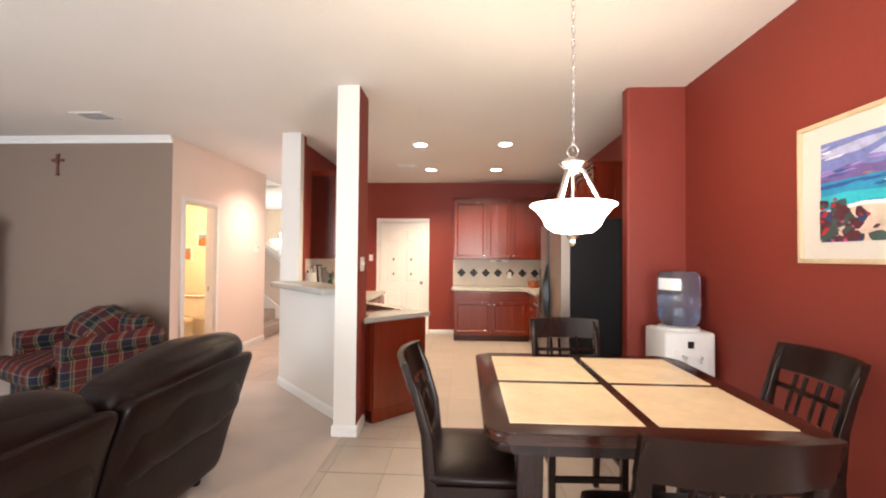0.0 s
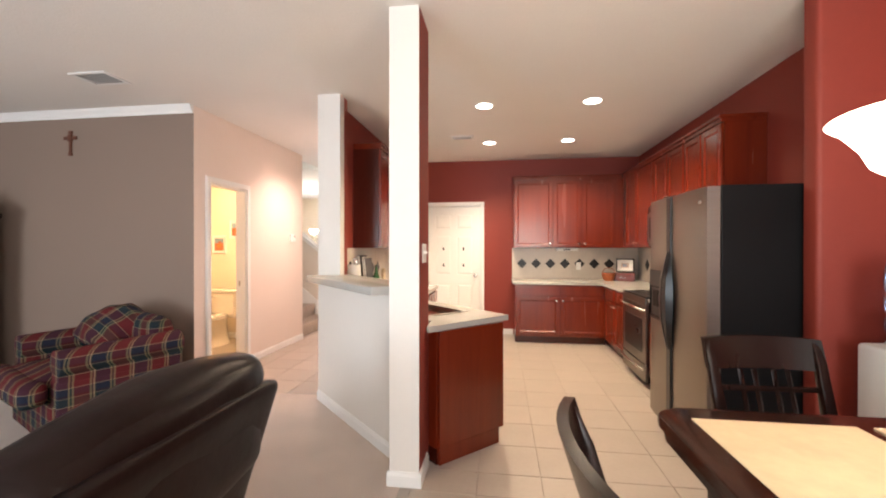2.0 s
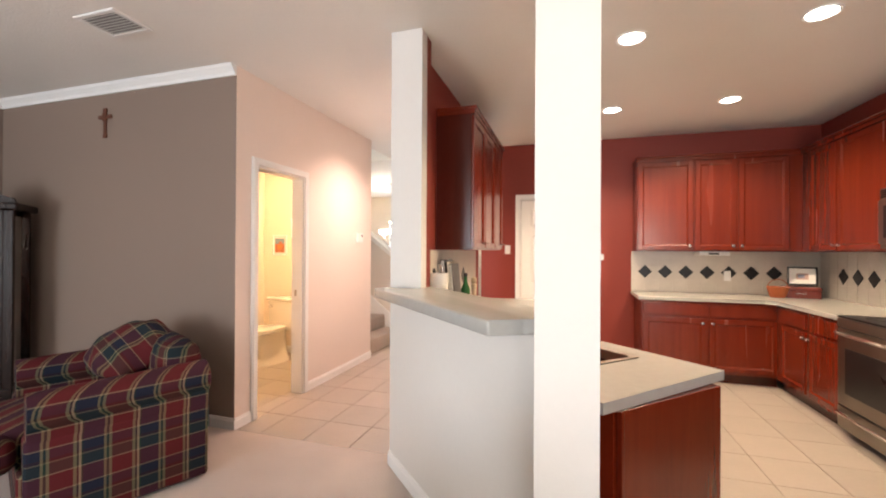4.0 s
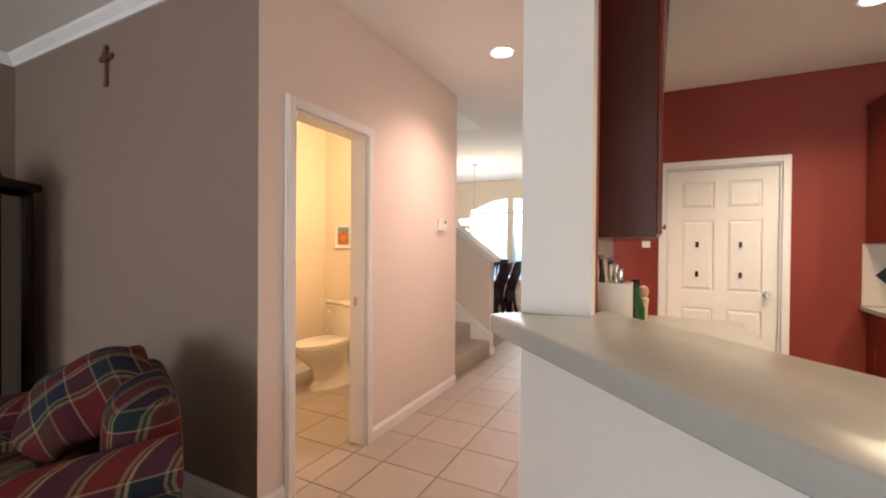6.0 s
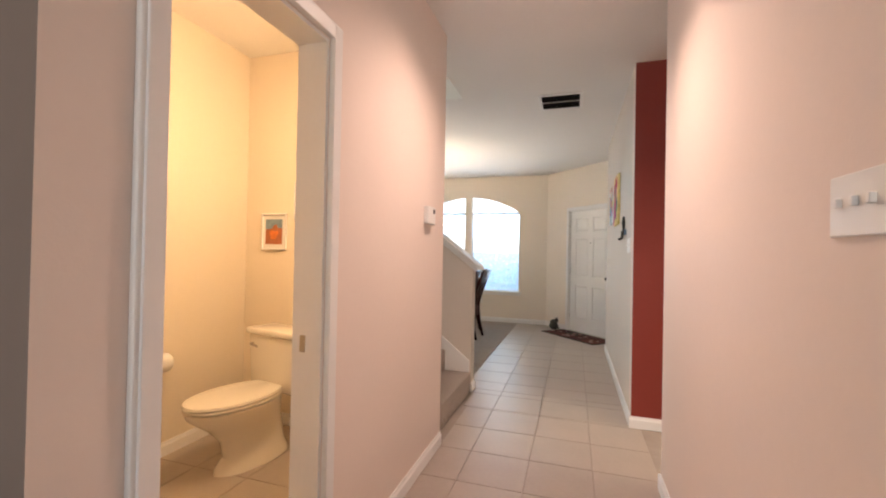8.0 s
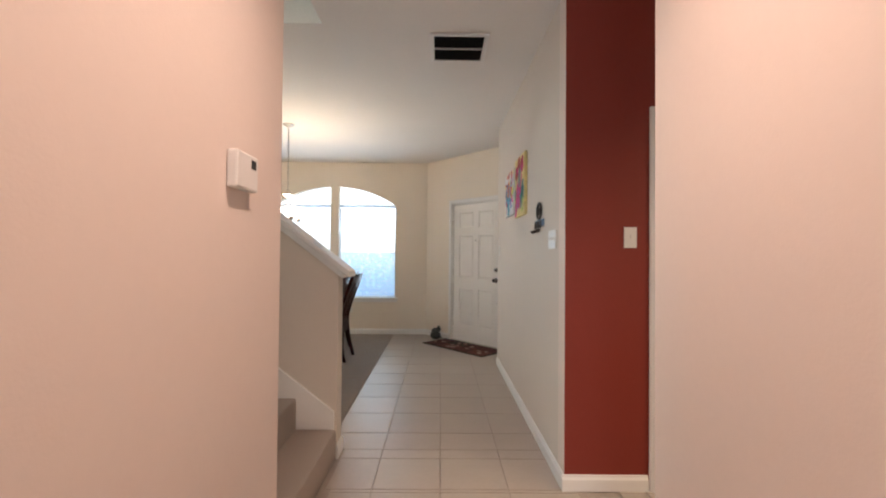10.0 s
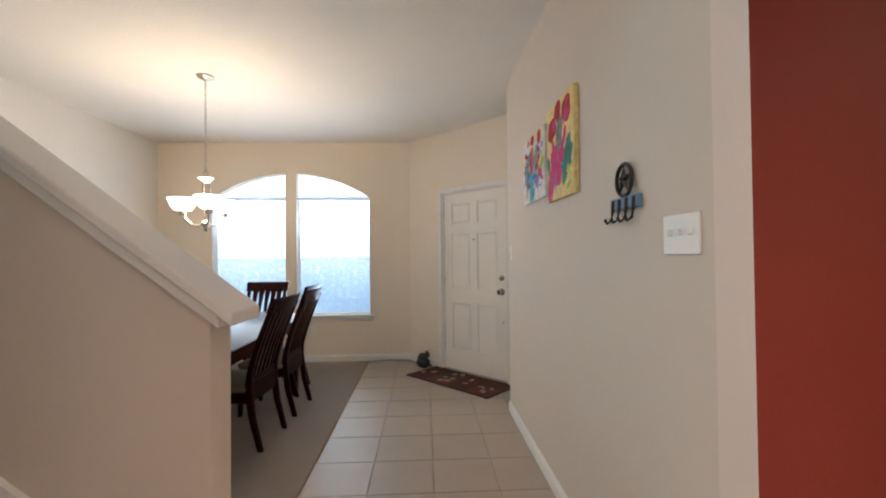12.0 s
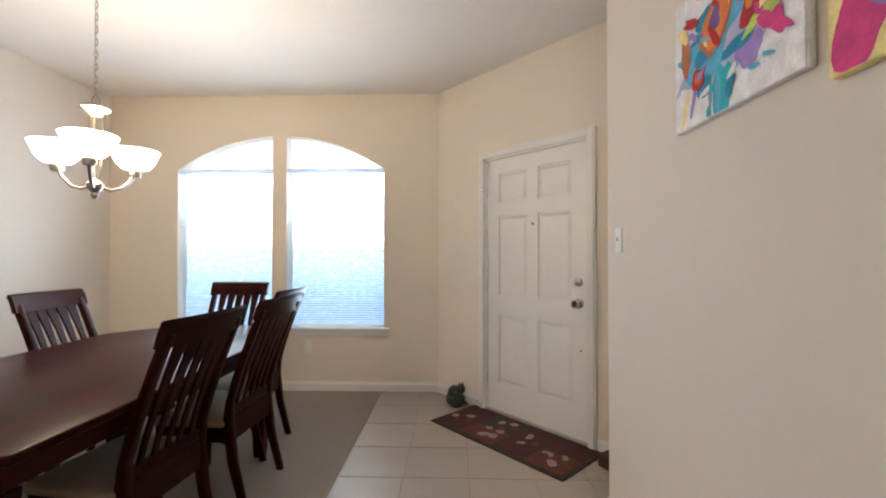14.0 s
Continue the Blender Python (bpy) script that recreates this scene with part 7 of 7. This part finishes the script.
# chandelier
ch = thing("chandelier", pose(*CHANDELIER, C), "three-light nickel chandelier with lit frosted glass bowls", "chandelier")
part("canopy", lathe([(0, 0), (0.065, 0), (0.062, -0.010), (0.03, -0.026), (0.01, -0.036), (0, -0.036)], 28), M_bronze, ch, smooth=True)
chain(ch, -0.036, -0.75, M_bronze)
part("loop", tube([(0.018 * math.cos(a * math.pi / 8), 0, -0.765 + 0.022 * math.sin(a * math.pi / 8)) for a in range(17)], 0.003, 8), M_bronze, ch, smooth=True)
part("crown", lathe([(0, -0.785), (0.012, -0.787), (0.055, -0.795), (0.060, -0.806), (0.04, -0.822), (0.025, -0.84), (0, -0.842)], 28), M_bronze, ch, smooth=True)
for k in range(3):
    a = radians(20 + 120 * k)
    part("rod", tube([(0.034 * math.cos(a), 0.034 * math.sin(a), -0.815), (0.026 * math.cos(a), 0.026 * math.sin(a), -1.00), (0.012 * math.cos(a), 0.012 * math.sin(a), -1.165)], 0.006, 8), M_bronze, ch, smooth=True)
part("hub", lathe([(0, -1.13), (0.018, -1.135), (0.034, -1.155), (0.030, -1.178), (0.012, -1.195), (0.016, -1.208), (0.005, -1.225), (0, -1.228)], 24), M_bronze, ch, "turned hub and finial", True)
for k in range(3):
    a = radians(-55 + 120 * k)
    ca, sa = math.cos(a), math.sin(a)
    arm = part("arm", tube([(r * ca, r * sa, z) for r, z in ((0.02, -1.165), (0.06, -1.178), (0.105, -1.165), (0.145, -1.125), (0.165, -1.085))], 0.008, 10), M_bronze, ch, smooth=True)
    part("socket", lathe([(0, -1.10), (0.022, -1.098), (0.028, -1.08), (0.024, -1.062), (0.03, -1.055), (0, -1.05)], 18), M_bronze, arm, smooth=True, at=pose(0.168 * ca, 0.168 * sa, 0))
    part("shade", lathe([(0.105, -0.968), (0.101, -0.964), (0.090, -0.985), (0.074, -1.025), (0.05, -1.05), (0.0, -1.052), (0.0, -1.057), (0.055, -1.056), (0.080, -1.028), (0.096, -0.988), (0.105, -0.968)], 32), M_glow, arm, "glowing frosted glass bowl", True, at=pose(0.168 * ca, 0.168 * sa, 0))

# dark framed picture on the dining wall: local x to the north
dp = thing("framed_picture", pose(W0, 9.06, 1.36, 0, 0, 90), "blue seascape in a black frame", "picture")
PW, PH = 1.02, 0.74
bm = bmesh.new()
for q in ((0, PW, 0, 0.05), (0, PW, PH - 0.05, PH), (0, 0.05, 0.05, PH - 0.05), (PW - 0.05, PW, 0.05, PH - 0.05)):
    box(q[0], q[1], -0.032, -0.001, q[2], q[3], bevel=0.006, seg=2, bm=bm)
part("frame", bm, M_black, dp, "black frame")
for z0, z1, c in ((0.05, 0.22, "navy"), (0.22, 0.36, "deep"), (0.36, 0.52, "deep"), (0.52, PH - 0.05, "sea")):
    sheet([(0.05, z0), (PW - 0.05, z0), (PW - 0.05, z1), (0.05, z1)], -0.012, P[c], dp)
for u, v, aa, bb in ((0.3, 0.40, 0.2, 0.02), (0.7, 0.48, 0.24, 0.018), (0.5, 0.31, 0.3, 0.015)):
    sheet(blob(u, v, aa, bb, 0.05, 0.4, seed=u), -0.0135, P["cloud"], dp)

# ---- floor tiles ----
def tile_field(floor, regions, holes, limit, P=0.369, gap=0.0045):
    """Ceramic tiles on a square grid, clipped to the regions; whole tiles share one mesh."""
    bm = box(-P / 2 + gap / 2, P / 2 - gap / 2, -P / 2 + gap / 2, P / 2 - gap / 2, -0.008, 0.0, bevel=0.0022, seg=1)
    shared = bpy.data.meshes.new("tile")
    bm.to_mesh(shared), bm.free(), shared.materials.append(M_tile)
    ax, ay = -2.44, 6.673
    count, rest = 0, bmesh.new()
    cells = []
    for (x0, x1, y0, y1) in regions:
        for i in range(math.floor((x0 - ax) / P), math.ceil((x1 - ax) / P)):
            for j in range(math.floor((y0 - ay) / P), math.ceil((y1 - ay) / P)):
                a, b_, c, d = ax + i * P, ax + (i + 1) * P, ay + j * P, ay + (j + 1) * P
                cells.append((max(a, x0), min(b_, x1), max(c, y0), min(d, y1)))
    for a, b_, c, d in cells:
        if b_ - a < 0.015 or d - c < 0.015:
            continue
        if any(a > h[0] and b_ < h[1] and c > h[2] and d < h[3] for h in holes):
            continue
        if b_ - a > P - 0.002 and d - c > P - 0.002 and count < limit:
            ob = new("tile", shared)
            ob.parent = floor
            ob.location = ((a + b_) / 2, (c + d) / 2, 0)
            count += 1
        elif count < limit:
            bm = box(a + gap / 2, b_ - gap / 2, c + gap / 2, d - gap / 2, -0.008, 0.0, bevel=0.0022, seg=1)
            part("tile", bm, M_tile, floor)
            count += 1
        else:
            quad_box(rest, a + gap / 2, b_ - gap / 2, c + gap / 2, d - gap / 2, -0.008, 0.0)
    part("far_tiles", rest, M_tile, floor, kind="stuff")


tile_field(FLOOR_K, [(-0.66, 2.0, 0.5, 2.75), (-0.66, 2.0, 2.75, 7.07), (-1.48, -0.66, 4.9, 7.07), (-0.66, 2.03, S0, 0.5)],
           [(1.35, 2.1, 3.0, 7.1), (0.1, 2.1, 6.5, 7.1)], 290)
tile_field(FLOOR_H, [(-3.03, -1.69, 4.11, 7.07), (-3.06, -1.77, 7.07, 7.53), (-3.19, -1.77, 7.53, 11.45), (-4.57, -3.03, 4.235, 6.23), (-1.77, -1.0, 9.7, 11.2)],
           [], 295)
